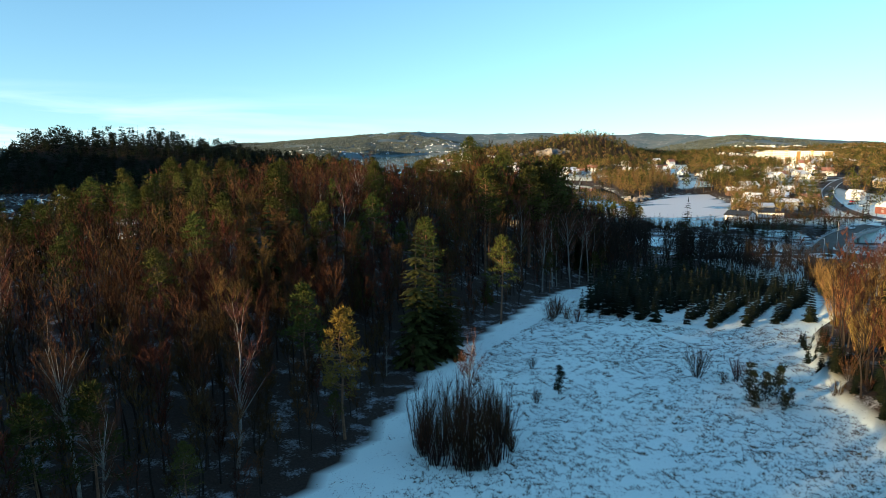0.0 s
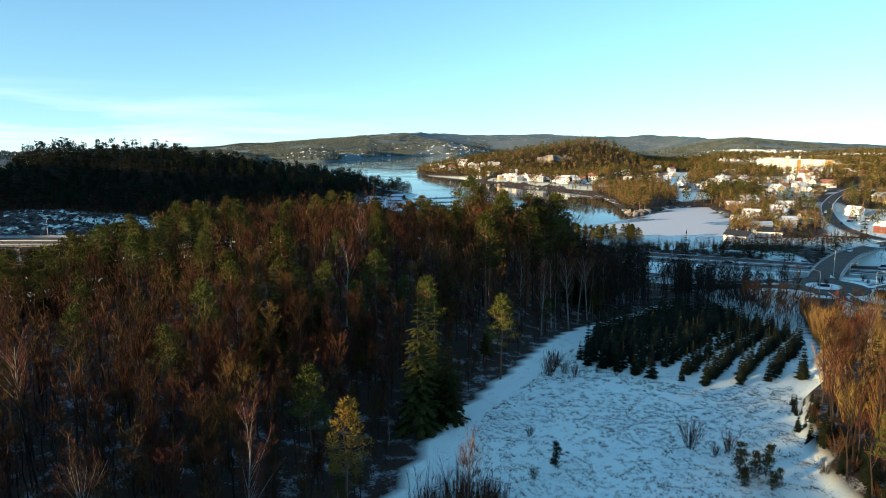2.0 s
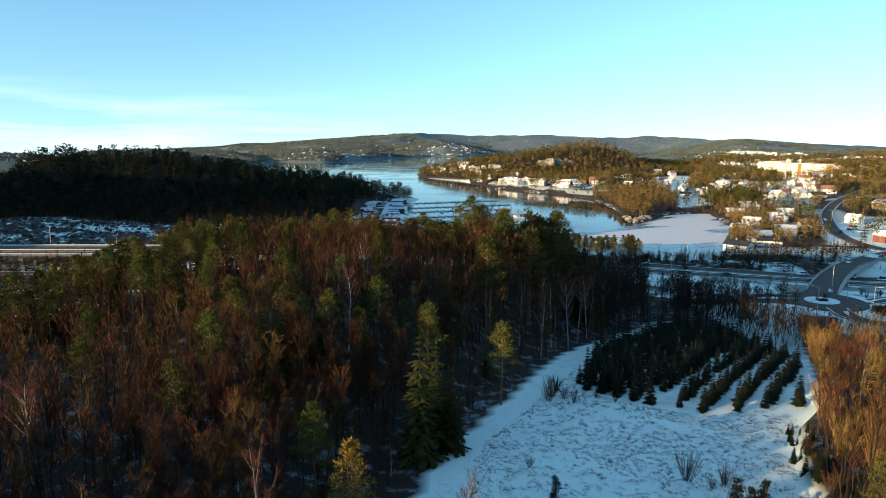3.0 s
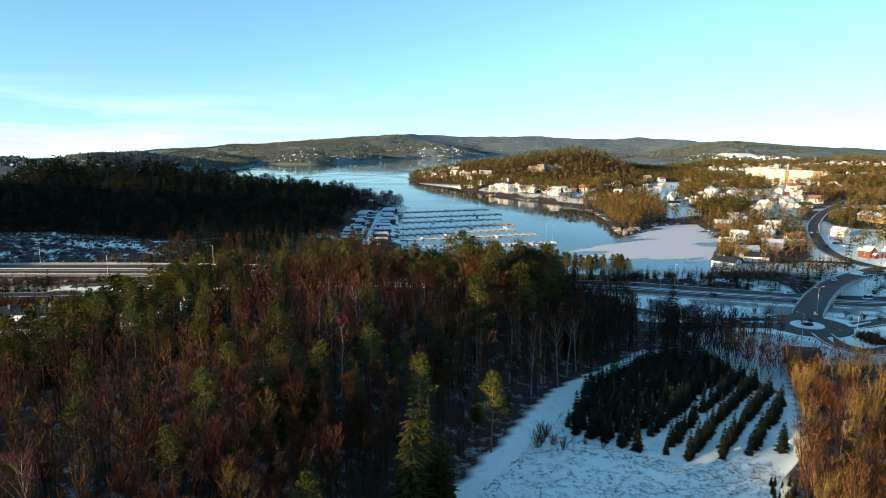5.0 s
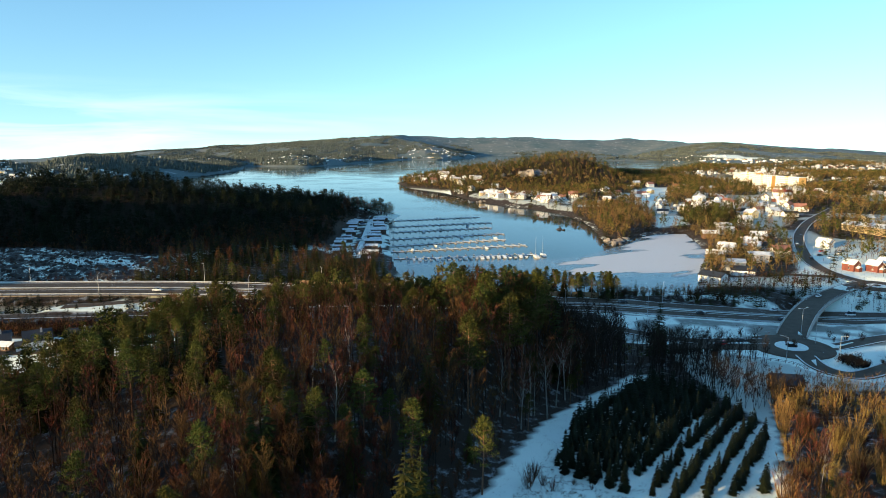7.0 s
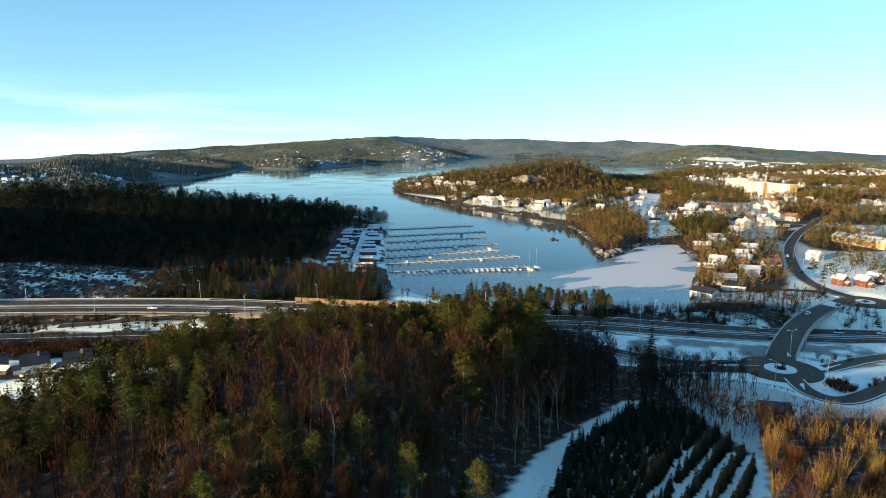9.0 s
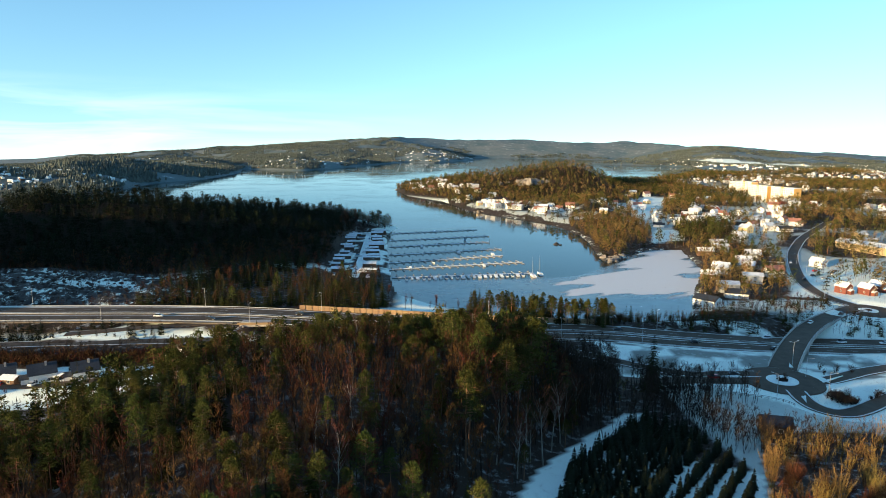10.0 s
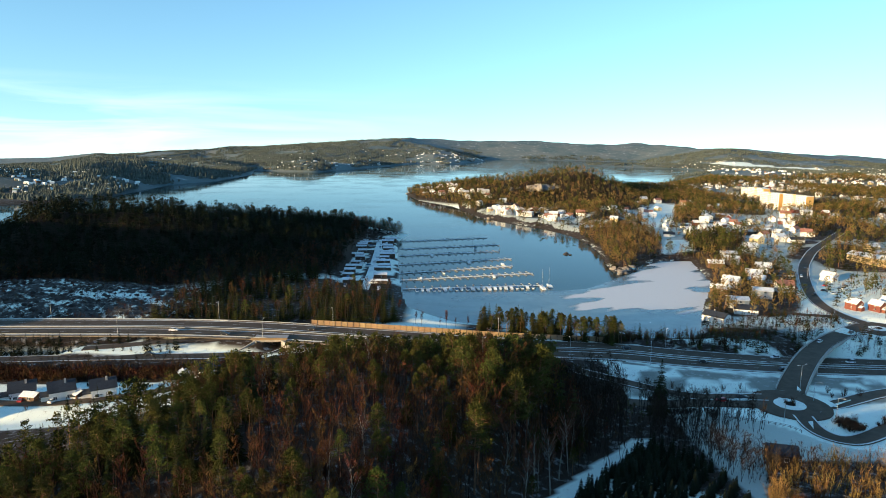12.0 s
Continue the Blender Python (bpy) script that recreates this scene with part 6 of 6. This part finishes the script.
def apartment_block(x, y, turn, length, floors, depth=13.0):
    """Slab with a grid of balconies over its long front."""
    z = land_at(x, y)
    root = empty("apartment_building", x, y, z, turn)
    h = floors * 2.9
    part("wall", box(length, depth, h + 3, 0, 0, -3), M["wall_white"], root)
    for sx in (-1, 1):
        part("gable_panel", box(0.3, depth + 0.1, h + 3, sx * (length / 2 + 0.12), 0, -3), M["ochre"], root, "ochre end wall")
    part("roof", box(length + 0.6, depth + 0.6, 0.5, 0, 0, h), M["snow"], root)
    bal = bmesh.new()
    box(3.3, 1.3, 0.18, 0, -0.65, 0, bm=bal)
    box(3.3, 0.1, 1.0, 0, -1.25, 0.18, bm=bal)
    for sx in (-1.6, 1.6):
        box(0.12, 1.2, 2.6, sx, -0.6, 0.1, bm=bal)
    k = len(bal.faces)
    box(2.4, 0.08, 1.6, 0, -0.05, 0.6, bm=bal)
    bal.faces.ensure_lookup_table()
    for face in bal.faces[k:]:
        face.material_index = 1
    bme = bpy.data.meshes.new("balcony")
    bal.to_mesh(bme)
    bal.free()
    bme.materials.append(M["wall_white"])
    bme.materials.append(M["glass"])
    n = int(length / 3.6)
    for f in range(floors):
        for i in range(n):
            px = (i - (n - 1) / 2) * 3.6
            if abs(i - n * 0.52) < 1.4 and n > 14:
                continue
            o = part("balcony", bme, None, root)
            o.matrix_basis = pose(px, -depth / 2 - 0.02, f * 2.9 + 0.1)
    part("stair_tower", box(5, 1.0, h + 1.5, 0, -depth / 2 - 0.3, 0), M["ochre"], root, "plain ochre stair tower")
    tagged(root, "large ochre apartment slab with white balconies", "building", "apartment slabs")


apartment_block(548, 953, -78, 46, 9)
apartment_block(537, 1004, -78, 42, 9)
apartment_block(579, 1132, -80, 40, 8)
apartment_block(588, 1176, -80, 40, 7)
for h_ in HOUSES:
    away(h_)


# ---- marina ----
def marina():
    finger = bpy.data.meshes.new("finger")
    b = box(0.45, 6.0, 0.35, 0, 3.0, -0.1)
    box(0.9, 0.6, 0.5, 0, 6.2, -0.25, bm=b)
    b.to_mesh(finger)
    b.free()
    finger.materials.append(M["planks"])
    ends = [((-32, 655), (58, 686)), ((-32, 606), (66, 638)), ((-31, 568), (62, 598)), ((-29, 525), (69, 558)), ((-27, 489), (66, 523)), ((-26, 463), (78, 493)), ((-22, 434), (79, 449))]
    for (ax, ay), (bx, by) in ends:
        L = math.hypot(bx - ax, by - ay)
        root = empty("floating_jetty", ax, ay, 0.35, math.degrees(math.atan2(by - ay, bx - ax)))
        part("deck", box(L, 1.7, 0.5, L / 2, 0, -0.25, 0.05), M["roof_snow"], root, "snow-covered deck")
        for i in range(int(L / 6)):
            for s in (0, 180):
                o = part("finger", finger, None, root)
                o.matrix_basis = pose(4 + i * 6.0, 1.0 if s == 0 else -1.0, 0, 0, 0, s)
        for i in range(int(L / 24) + 1):
            part("pile", rod((3 + i * 24, 1.3, -3), (3 + i * 24, 1.3, 2.2), 0.15, sides=8), M["dark_wood"], root)
        tagged(root, "snow-dusted floating jetty with side fingers", "jetty", "jetties")


def boat(length, cover, mast=False, label="white motor boat moored at a jetty"):
    root = empty("boat")
    w = length * 0.16
    bm = bmesh.new()
    rings = []
    for t, k, zb in ((0, 0.85, 0.05), (0.35, 1.0, 0.0), (0.7, 0.8, 0.05), (0.9, 0.4, 0.25), (1.0, 0.03, 0.6)):
        x = (t - 0.5) * length
        top = 0.95 + 0.45 * t * t
        rings.append([bm.verts.new(p) for p in ((x, -w * k, top), (x, -w * k * 0.75, zb + 0.1), (x, 0, zb - 0.25), (x, w * k * 0.75, zb + 0.1), (x, w * k, top))])
    for a, b in zip(rings, rings[1:]):
        for i in range(4):
            bm.faces.new((a[i], a[i + 1], b[i + 1], b[i]))
        bm.faces.new((a[4], a[0], b[0], b[4]))
    bm.faces.new(rings[0][::-1])
    bmesh.ops.recalc_face_normals(bm, faces=bm.faces)
    part("hull", bm, M["boat_white"], root)
    part("cover", prism([(-0.42 * length, 1.05), (0.2 * length, 1.1), (0.02 * length, 1.85), (-0.3 * length, 1.8)], -w * 0.72, w * 0.72), M[cover], root)
    part("windscreen", prism([(0.2 * length, 1.12), (0.24 * length, 1.12), (0.06 * length, 1.9), (0.03 * length, 1.86)], -w * 0.6, w * 0.6), M["glass"], root)
    if mast:
        mast_ob = part("mast", rod((0.05 * length, 0, 0.9), (0.05 * length, 0, length * 1.35), 0.09, 0.05, 6), M["steel"], root)
        part("boom", rod((0.03 * length, 0, 2.0), (-0.4 * length, 0, 2.0), 0.08, 0.06, 6), M["boat_blue"], mast_ob)
    return tagged(root, label, "boat", "moored boats")


def boats():
    rng = random.Random(8)
    kinds = [boat(8, "boat_white"), boat(7, "boat_blue"), boat(9, "roof_snow"), boat(6.2, "roof_snow")]
    sail = boat(10.5, "boat_white", True, "white sailing boat with a bare mast at a jetty")
    for i in range(22):
        t = i / 22
        x, y = -12 + 86 * t, 428.5 + 13.5 * t
        copy_thing(rng.choice(kinds), pose(x, y + 0.3, -0.15, 0, 0, 98 + rng.uniform(-4, 4)))
    for x, y in ((77, 440), (83, 446)):
        copy_thing(sail, pose(x, y, -0.15, 0, 0, 98))
    for x, y, a in ((12, 672, 100), (-10, 470, 98), (14, 583, 280), (30, 537, 100), (46, 478, 100), (8, 491, 280), (40, 612, 100), (58, 529, 100), (-2, 572, 98)):
        copy_thing(rng.choice(kinds), pose(x, y, -0.15, 0, 0, a))
    # laid up on the quay
    for i in range(26):
        copy_thing(rng.choice(kinds), pose(rng.uniform(-74, -36), 425 + i * 9.2, land_at(-50, 425 + i * 9.2) + 0.3, 0, 0, rng.choice((0, 90, 180)) + rng.uniform(-8, 8)))
    for b in kinds + [sail]:
        away(b)


def boat_sheds():
    root = house("boathouse", 6, 14, 3.0, 16, "dark_wood", "roof_snow", "dark boathouse with a snowy roof on the quay", "boathouse", chimney=False, group="boathouses")
    rng = random.Random(31)
    for x0, count, step in ((-37, 15, 15.5), (-61, 12, 18.0)):
        for i in range(count):
            y = 430 + i * step + rng.uniform(-3, 3)
            if rng.random() < 0.14:
                continue
            o = copy_thing(root, pose(x0 - 0.035 * (y - 424) + rng.uniform(-2, 2), y, 2.1, 0, 0, 90 + rng.uniform(-4, 4)))
            o.scale = (rng.uniform(0.6, 1.25), rng.uniform(0.5, 0.95), rng.uniform(0.7, 1.1))
    away(root)
    strip("quay_road", [(-48, 412, 2.25), (-48, 470, 2.25), (-51, 560, 2.25), (-55, 655, 2.25)], 0, 3.0, 0.0, "snow", "snow-covered quay road of the marina", "road", 0.2)


marina()
boats()
boat_sheds()


# ---- smaller natural things ----
def rocks(name, x, y, z, size, count, seed, label):
    """A few boulders lying together, each a part."""
    rng = random.Random(seed)
    root = empty(name, x, y, z)
    for _ in range(min(count, 5)):
        bm = bmesh.new()
        s = size * rng.uniform(0.55, 1.15)
        m = Matrix.Translation((rng.gauss(0, size), rng.gauss(0, size * 0.7), -s * 0.2)) @ Euler((rng.random(), rng.random(), rng.random() * 6)).to_matrix().to_4x4() @ Matrix.Diagonal((s * 1.3, s, s * 0.55, 1))
        made = bmesh.ops.create_icosphere(bm, subdivisions=2, radius=1.0, matrix=m)
        for v in made["verts"]:
            v.co += Vector((rng.uniform(-1, 1), rng.uniform(-1, 1), rng.uniform(-1, 1))) * s * 0.12
        part("boulder", bm, M["rubble" if name == "skerry" else "rockface"], root)
    return tagged(root, label, "rock")


rocks("skerry", 124, 583, 0.2, 2.4, 4, 1, "dark bare skerry rising from calm water")
rocks("skerry", 158, 652, 0.2, 1.6, 3, 2, "small dark skerry near the shore")
for i, (x, y, s) in enumerate(((150, 496, 3.0), (156, 506, 3.5), (166, 518, 2.6), (149, 512, 2.2), (172, 700, 3), (160, 735, 3), (142, 775, 3), (178, 655, 3.5), (30, 1060, 4), (78, 868, 3), (110, 815, 3))):
    rocks("shore_rock", x, y, 0.8, s, 7, 20 + i, "grey-brown bare rock along the shore")
# cliffs of the peninsula
for i, (x, y, z, s) in enumerate(((195, 772, 5, 7), (215, 765, 6, 6), (232, 770, 6, 6), (180, 780, 5, 5), (170, 1068, 30, 8), (186, 1062, 32, 7), (205, 1066, 31, 6), (130, 1090, 26, 6), (150, 1080, 22, 6))):
    rocks("cliff_rock", x, y, z, s, 9, 60 + i, "golden-lit bare rock face below trees")
d_ = disc("ice_hole_rim", (102, 331, 0), 2.6, M["snow"], 0.12, 0.1, 24)
tagged(d_, "round white snow patch on the ice", "snow", kind="structure")


def dark_thicket():
    rng = random.Random(4)
    dense_bush = tree_prototypes("hedge_shrub", [bush(191 + i, 3.2, 40, 14, 0.07, 0.75) for i in range(3)], (M["bark"], M["bark"]), "dense dark leafless shrub in a thicket", "bush", "shrubs of the dark thicket", "twigs")
    for i in range(34):
        a, r = rng.uniform(0, 6.28), math.sqrt(rng.random())
        plant(dense_bush, 145.9 + 5.0 * r * math.cos(a), 204.6 + 3.4 * r * math.sin(a), rng.uniform(0.7, 1.0), a, i)
    for i in range(22):
        plant(dense_bush, 158 + i * 1.6 + rng.uniform(-1, 1), 208 + i * 0.9 + rng.uniform(-1, 1), rng.uniform(0.5, 0.9), i, i)
    for i in range(26):
        plant(dense_bush, 94 + rng.uniform(-6, 8), 211 + rng.uniform(-3, 3), rng.uniform(0.4, 0.7), i, i)
    for x, y in ((158, 234), (164, 236), (168, 241), (160, 240), (172, 238), (150, 208), (108, 236), (116, 238), (124, 240), (96, 240), (88, 246)):
        plant(P_BUSH, x, y, rng.uniform(0.8, 1.3), x, int(y), label="small planted tree in a snowy verge")


dark_thicket()


def road_fence():
    """Low rail fence along the local road below the roundabout."""
    root = empty("rail_fence")
    pts = [(104, 206), (110, 204.5), (116, 202.5), (122, 199.5), (126, 196)]
    prev = None
    for (ax, ay), (bx, by) in zip(pts, pts[1:]):
        for i in range(3):
            x, y = ax + (bx - ax) * i / 3, ay + (by - ay) * i / 3
            z = land_at(x, y)
            part("post", box(0.14, 0.14, 1.15, x, y, z - 0.1), M["dark_wood"], root)
            if prev:
                for dz in (0.5, 0.95):
                    part("rail", rod((prev[0], prev[1], prev[2] + dz), (x, y, z + dz), 0.06, sides=4), M["dark_wood"], root)
            prev = (x, y, z)
    tagged(root, "dark wooden rail fence below the roundabout", "fence")


road_fence()


def far_houses():
    """Towns on the far shores, too small to tell apart."""
    rng = np.random.RandomState(4)
    n = 9000
    r, a = rng.uniform(1350, 3900, n), rng.uniform(-0.68, 0.76, n)
    Y = r / np.sqrt(1 + a * a)
    X = a * Y
    w = edge_distance(X, Y, FJORD)
    dens = fbm(X, Y, 330, 3, 77)
    ok = (w < -14) & (dens > np.where(a > 0.42, 0.46, np.where(X < -200, 0.49, 0.53))) & (rng.rand(n) < np.where((w > -320) | (a > 0.42), 0.75, 0.16))
    X, Y = X[ok], Y[ok]
    v = np.array([(-1, -1, -1), (1, -1, -1), (1, 1, -1), (-1, 1, -1), (-1, -1, 1), (1, -1, 1), (1, 1, 1), (-1, 1, 1), (0, -1.05, 1.8), (0, 1.05, 1.8)], np.float32) * np.array((4.5, 6.0, 2.6))
    f = np.array([(0, 1, 5), (0, 5, 4), (1, 2, 6), (1, 6, 5), (2, 3, 7), (2, 7, 6), (3, 0, 4), (3, 4, 7), (4, 5, 8), (6, 7, 9), (5, 6, 9), (5, 9, 8), (7, 4, 8), (7, 8, 9)], np.int32)
    m = np.array([0] * 10 + [1] * 4)
    k = np.where(rng.rand(len(X)) < 0.72, 0, rng.randint(1, 3, len(X)))
    for j, wall in enumerate(("wall_white", "wall_yellow", "wall_brown")):
        s = k == j
        wood("far_town_" + ("white", "yellow", "brown")[j], [(v, f, m)], [M[wall], M["snow"]], X[s], Y[s], land(X[s], Y[s]) + 2.0, rng.uniform(0.32, 0.7, s.sum()), rng.uniform(0, 6, s.sum()), k[s] * 0,
             "small houses with snowy roofs scattered over the far shore", "houses")
    n = 40000
    r, a = rng.uniform(1250, 4500, n), rng.uniform(-0.72, 0.78, n)
    Y = r / np.sqrt(1 + a * a)
    X = a * Y
    ok = (edge_distance(X, Y, FJORD) < -14) & (fbm(X, Y, 200, 4, 83) > np.where(X < -150, 0.37, 0.44)) & ((X < 0) | (r > 1750))
    for plot in MEADOWS:
        ok &= edge_distance(X, Y, plot) < -10
    X, Y = X[ok][:18000], Y[ok][:18000]
    n = len(X)
    tem = []
    for k in range(4):
        q = random.Random(210 + k)
        g = Shape()
        for _ in range(7):
            c = Vector((q.gauss(0, 9), q.gauss(0, 9), -1))
            tall, wide, turn = q.uniform(5, 10), q.uniform(2.4, 4.2), q.uniform(0, 6)
            ring = [c + Vector((math.cos(turn + i * 1.571), math.sin(turn + i * 1.571), 0.15)) * wide for i in range(4)]
            for i in range(4):
                g.tri(ring[i], ring[(i + 1) % 4], c + Vector((0, 0, tall)), 0)
        tem.append(g.arrays())
    wood("far_forest", tem, [M["hazy_far_needles"]], X, Y, land(X, Y), rng.uniform(0.75, 1.2, n), rng.uniform(0, 6, n), rng.randint(0, 40, n), "woods on the hills across the fjord, coloured pale as in haze")


far_houses()


def field_grass():
    """Dry grass tufts and weeds standing out of the snow on the open field."""
    rng = np.random.RandomState(6)
    X, Y = rng.uniform(-14, 60, 90000), rng.uniform(44, 128, 90000)
    keep = (edge_distance(X, Y, FIELD) > 0.5) & ~inside(X, Y, PLANTATION)
    keep &= 0.4 * fbm(X, Y, 9, 3, 91) + 0.6 * fbm(X, Y, 1.1, 2, 93) > 0.44
    keep &= line_near(X, Y, [(-14, 40, 0), (2, 96, 0), (19, 122, 0), (29, 147, 0)])[0] > 4.5
    X, Y = X[keep][:15000], Y[keep][:15000]
    n = len(X)
    tem = []
    for k in range(3):
        r = random.Random(300 + k)
        s = Shape()
        for _ in range(6):
            a = r.uniform(0, 6.28)
            p = Vector((math.cos(a), math.sin(a), 0)) * r.uniform(0, 0.12)
            s.blade(p, p + Vector((math.cos(a) * 0.16, math.sin(a) * 0.16, r.uniform(0.08, 0.24))), 0.05, 0, r)
        tem.append(s.arrays())
    wood("dry_grass", tem, [M["grass"]], X, Y, land(X, Y) - 0.03, rng.uniform(0.5, 1.5, n), rng.uniform(0, 6, n), rng.randint(0, 9, n), "dry brown grass tufts sticking out of the snow", "grass")


field_grass()


def rubble():
    """Blasted stone on the shelf above the motorway."""
    rng = np.random.RandomState(12)
    X, Y, r2 = scatter(-300, -125, 318, 402, 4.2, 29)
    d = np.exp(-(((X + 215) / 78.0) ** 4 + ((Y - 357) / 36.0) ** 4))
    ok = (d > 0.22) & clear_of_roads(X, Y, 2)
    X, Y = X[ok], Y[ok]
    n = len(X)
    tem = []
    for k in range(4):
        bm = bmesh.new()
        bmesh.ops.create_icosphere(bm, subdivisions=1, radius=1.0)
        q = random.Random(400 + k)
        for v in bm.verts:
            v.co = Vector((v.co.x * q.uniform(0.7, 1.3), v.co.y * q.uniform(0.7, 1.3), v.co.z * q.uniform(0.4, 0.9)))
        tem.append((np.array([tuple(v.co) for v in bm.verts], np.float32), np.array([[v.index for v in f.verts] for f in bm.faces], np.int32), np.zeros(len(bm.faces), int)))
        bm.free()
    wood("blasted_stones", tem, [M["rubble"]], X, Y, land(X, Y) + 0.1, rng.uniform(0.4, 1.5, n) ** 1.3, rng.uniform(0, 6, n), rng.randint(0, 9, n), "blasted stones, darkened as in shade, with snow between them", "stones")


rubble()


def bay_scrub():
    """Dark bushes and trees between the motorway, the frozen shore and the first houses."""
    X, Y, rng = scatter(86, 235, 284, 372, 2.6, 37)
    w = edge_distance(X, Y, FJORD)
    ok = clear_of_roads(X, Y, 1.5) & (w < -1.0) & (fbm(X, Y, 16, 2, 99) > 0.26) & (Y < 334 + 0.3 * (X - 100)) & (np.hypot(X - 164, Y - 352) > 10) & (np.hypot(X - 190, Y - 371) > 10)
    X, Y = X[ok], Y[ok]
    n = len(X)
    k = rng.rand(n)
    for sel, tem, mats, lo, hi, name, label in ((k < 0.75, BARE_LOW, [M["bark"], M["twigs"]], 0.2, 0.5, "bay_scrub", "dark leafless scrub between motorway and frozen bay"),
                                                (k >= 0.75, SPRUCE_LOW, [M["bark"], M["spruce_needles"]], 0.25, 0.6, "bay_spruces", "small dark spruces between motorway and frozen bay")):
        m = int(sel.sum())
        wood(name, tem, mats, X[sel], Y[sel], land(X[sel], Y[sel]), rng.uniform(lo, hi, m), rng.uniform(0, 6, m), rng.randint(0, 60, m), label)


bay_scrub()


def bay_woods():
    """Wood coloured a sunlit golden-brown round the houses above the frozen bay, and the dark stand behind it."""
    X, Y, rng = scatter(145, 325, 355, 750, 4.0, 61)
    knoll, stand = inside(X, Y, BAY_WOOD) | inside(X, Y, CAPE), inside(X, Y, STAND)
    ok = (knoll | stand) & clear_of_roads(X, Y, 3) & (edge_distance(X, Y, FJORD) < -2)
    for hx, hy in BAY_HOUSES:
        ok &= (X - hx) ** 2 + (Y - hy + 3) ** 2 > 6.5 ** 2
    ok &= rng.rand(len(X)) < 0.85
    X, Y, knoll, stand = X[ok], Y[ok], knoll[ok], stand[ok]
    n = len(X)
    u, Z = rng.rand(n), land(X, Y)
    scale, turn, which = rng.uniform(0.55, 1.0, n), rng.uniform(0, 6.28, n), rng.randint(0, 60, n)
    dark = np.where(stand, u < 0.72, (u < 0.16) | ((X > 232) & (Y > 400) & (u < 0.55)))
    for sel, tem, mats, name, label in ((dark & (which % 2 == 0), SPRUCE_LOW, [M["bark"], M["spruce_needles"]], "bay_wood_spruces", "tall green spruces behind the frozen bay"),
                                        (dark & (which % 2 == 1), PINE_LOW, [M["pine_bark"], M["pine_needles"]], "bay_wood_pines", "green pines behind the frozen bay"),
                                        (~dark, FAR_BARE, [M["bark"], M["sunlit_town_twigs"]], "bay_wood_broadleaves", "bare trees, twigs coloured sunlit brown, round the houses above the bay")):
        wood(name, tem, mats, X[sel], Y[sel], Z[sel], scale[sel], turn[sel], which[sel], label)


bay_woods()


def hedge_and_quay_wood():
    """Brown hedge bank below the old road, trees on the slope behind the quay, garden shrubs by the houses."""
    X, Y, rng = scatter(-235, -76, 238, 268, 1.7, 51)
    ok = (line_near(X, Y, HEDGE)[0] < 6.0) & clear_of_roads(X, Y, 1.0)
    X, Y = X[ok], Y[ok]
    n = len(X)
    shrubs = [bush(195 + i, 3.6, 13, 8, 0.2, 0.6) for i in range(3)]
    wood("hedge_bank", shrubs, [M["bark"], M["twigs"]], X, Y, land(X, Y), rng.uniform(0.8, 1.4, n), rng.uniform(0, 6, n), rng.randint(0, 60, n), "dense dark brown hedge along a bank below the road")
    X, Y, rng = scatter(-120, -16, 322, 405, 4.2, 53)
    ok = clear_of_roads(X, Y, 3) & (edge_distance(X, Y, FJORD) < -2) & (fbm(X, Y, 15, 2, 111) > 0.46)
    X, Y = X[ok], Y[ok]
    con = rng.rand(len(X)) < 0.55
    Z, sc = land(X, Y), rng.uniform(0.35, 1.05, len(X))
    for i in rng.permutation(len(X))[:70]:
        plant(P_SPRUCE if con[i] and i % 2 else P_PINE if con[i] else P_BARE, X[i], Y[i], sc[i], rng.uniform(0, 6), i, Z[i], label="dark conifer on the slope by the quay" if con[i] else "bare brown tree on the slope by the quay")
    rng = random.Random(57)
    for i in range(34):
        x, y = rng.uniform(-182, -86), rng.uniform(206, 243)
        if min(math.hypot(x - a, y - b) for a, b in ((-157, 229), (-142, 229), (-128, 233), (-172, 226), (-164, 205), (-96, 244), (-176, 210), (-149, 221), (-134, 224))) > 7 and clear_of_roads(np.array([x]), np.array([y]), 1.5)[0]:
            plant(P_BUSH if i % 3 else P_YOUNG, x, y, rng.uniform(0.5, 1.1), x, i, label="garden shrub in snow between houses")


hedge_and_quay_wood()
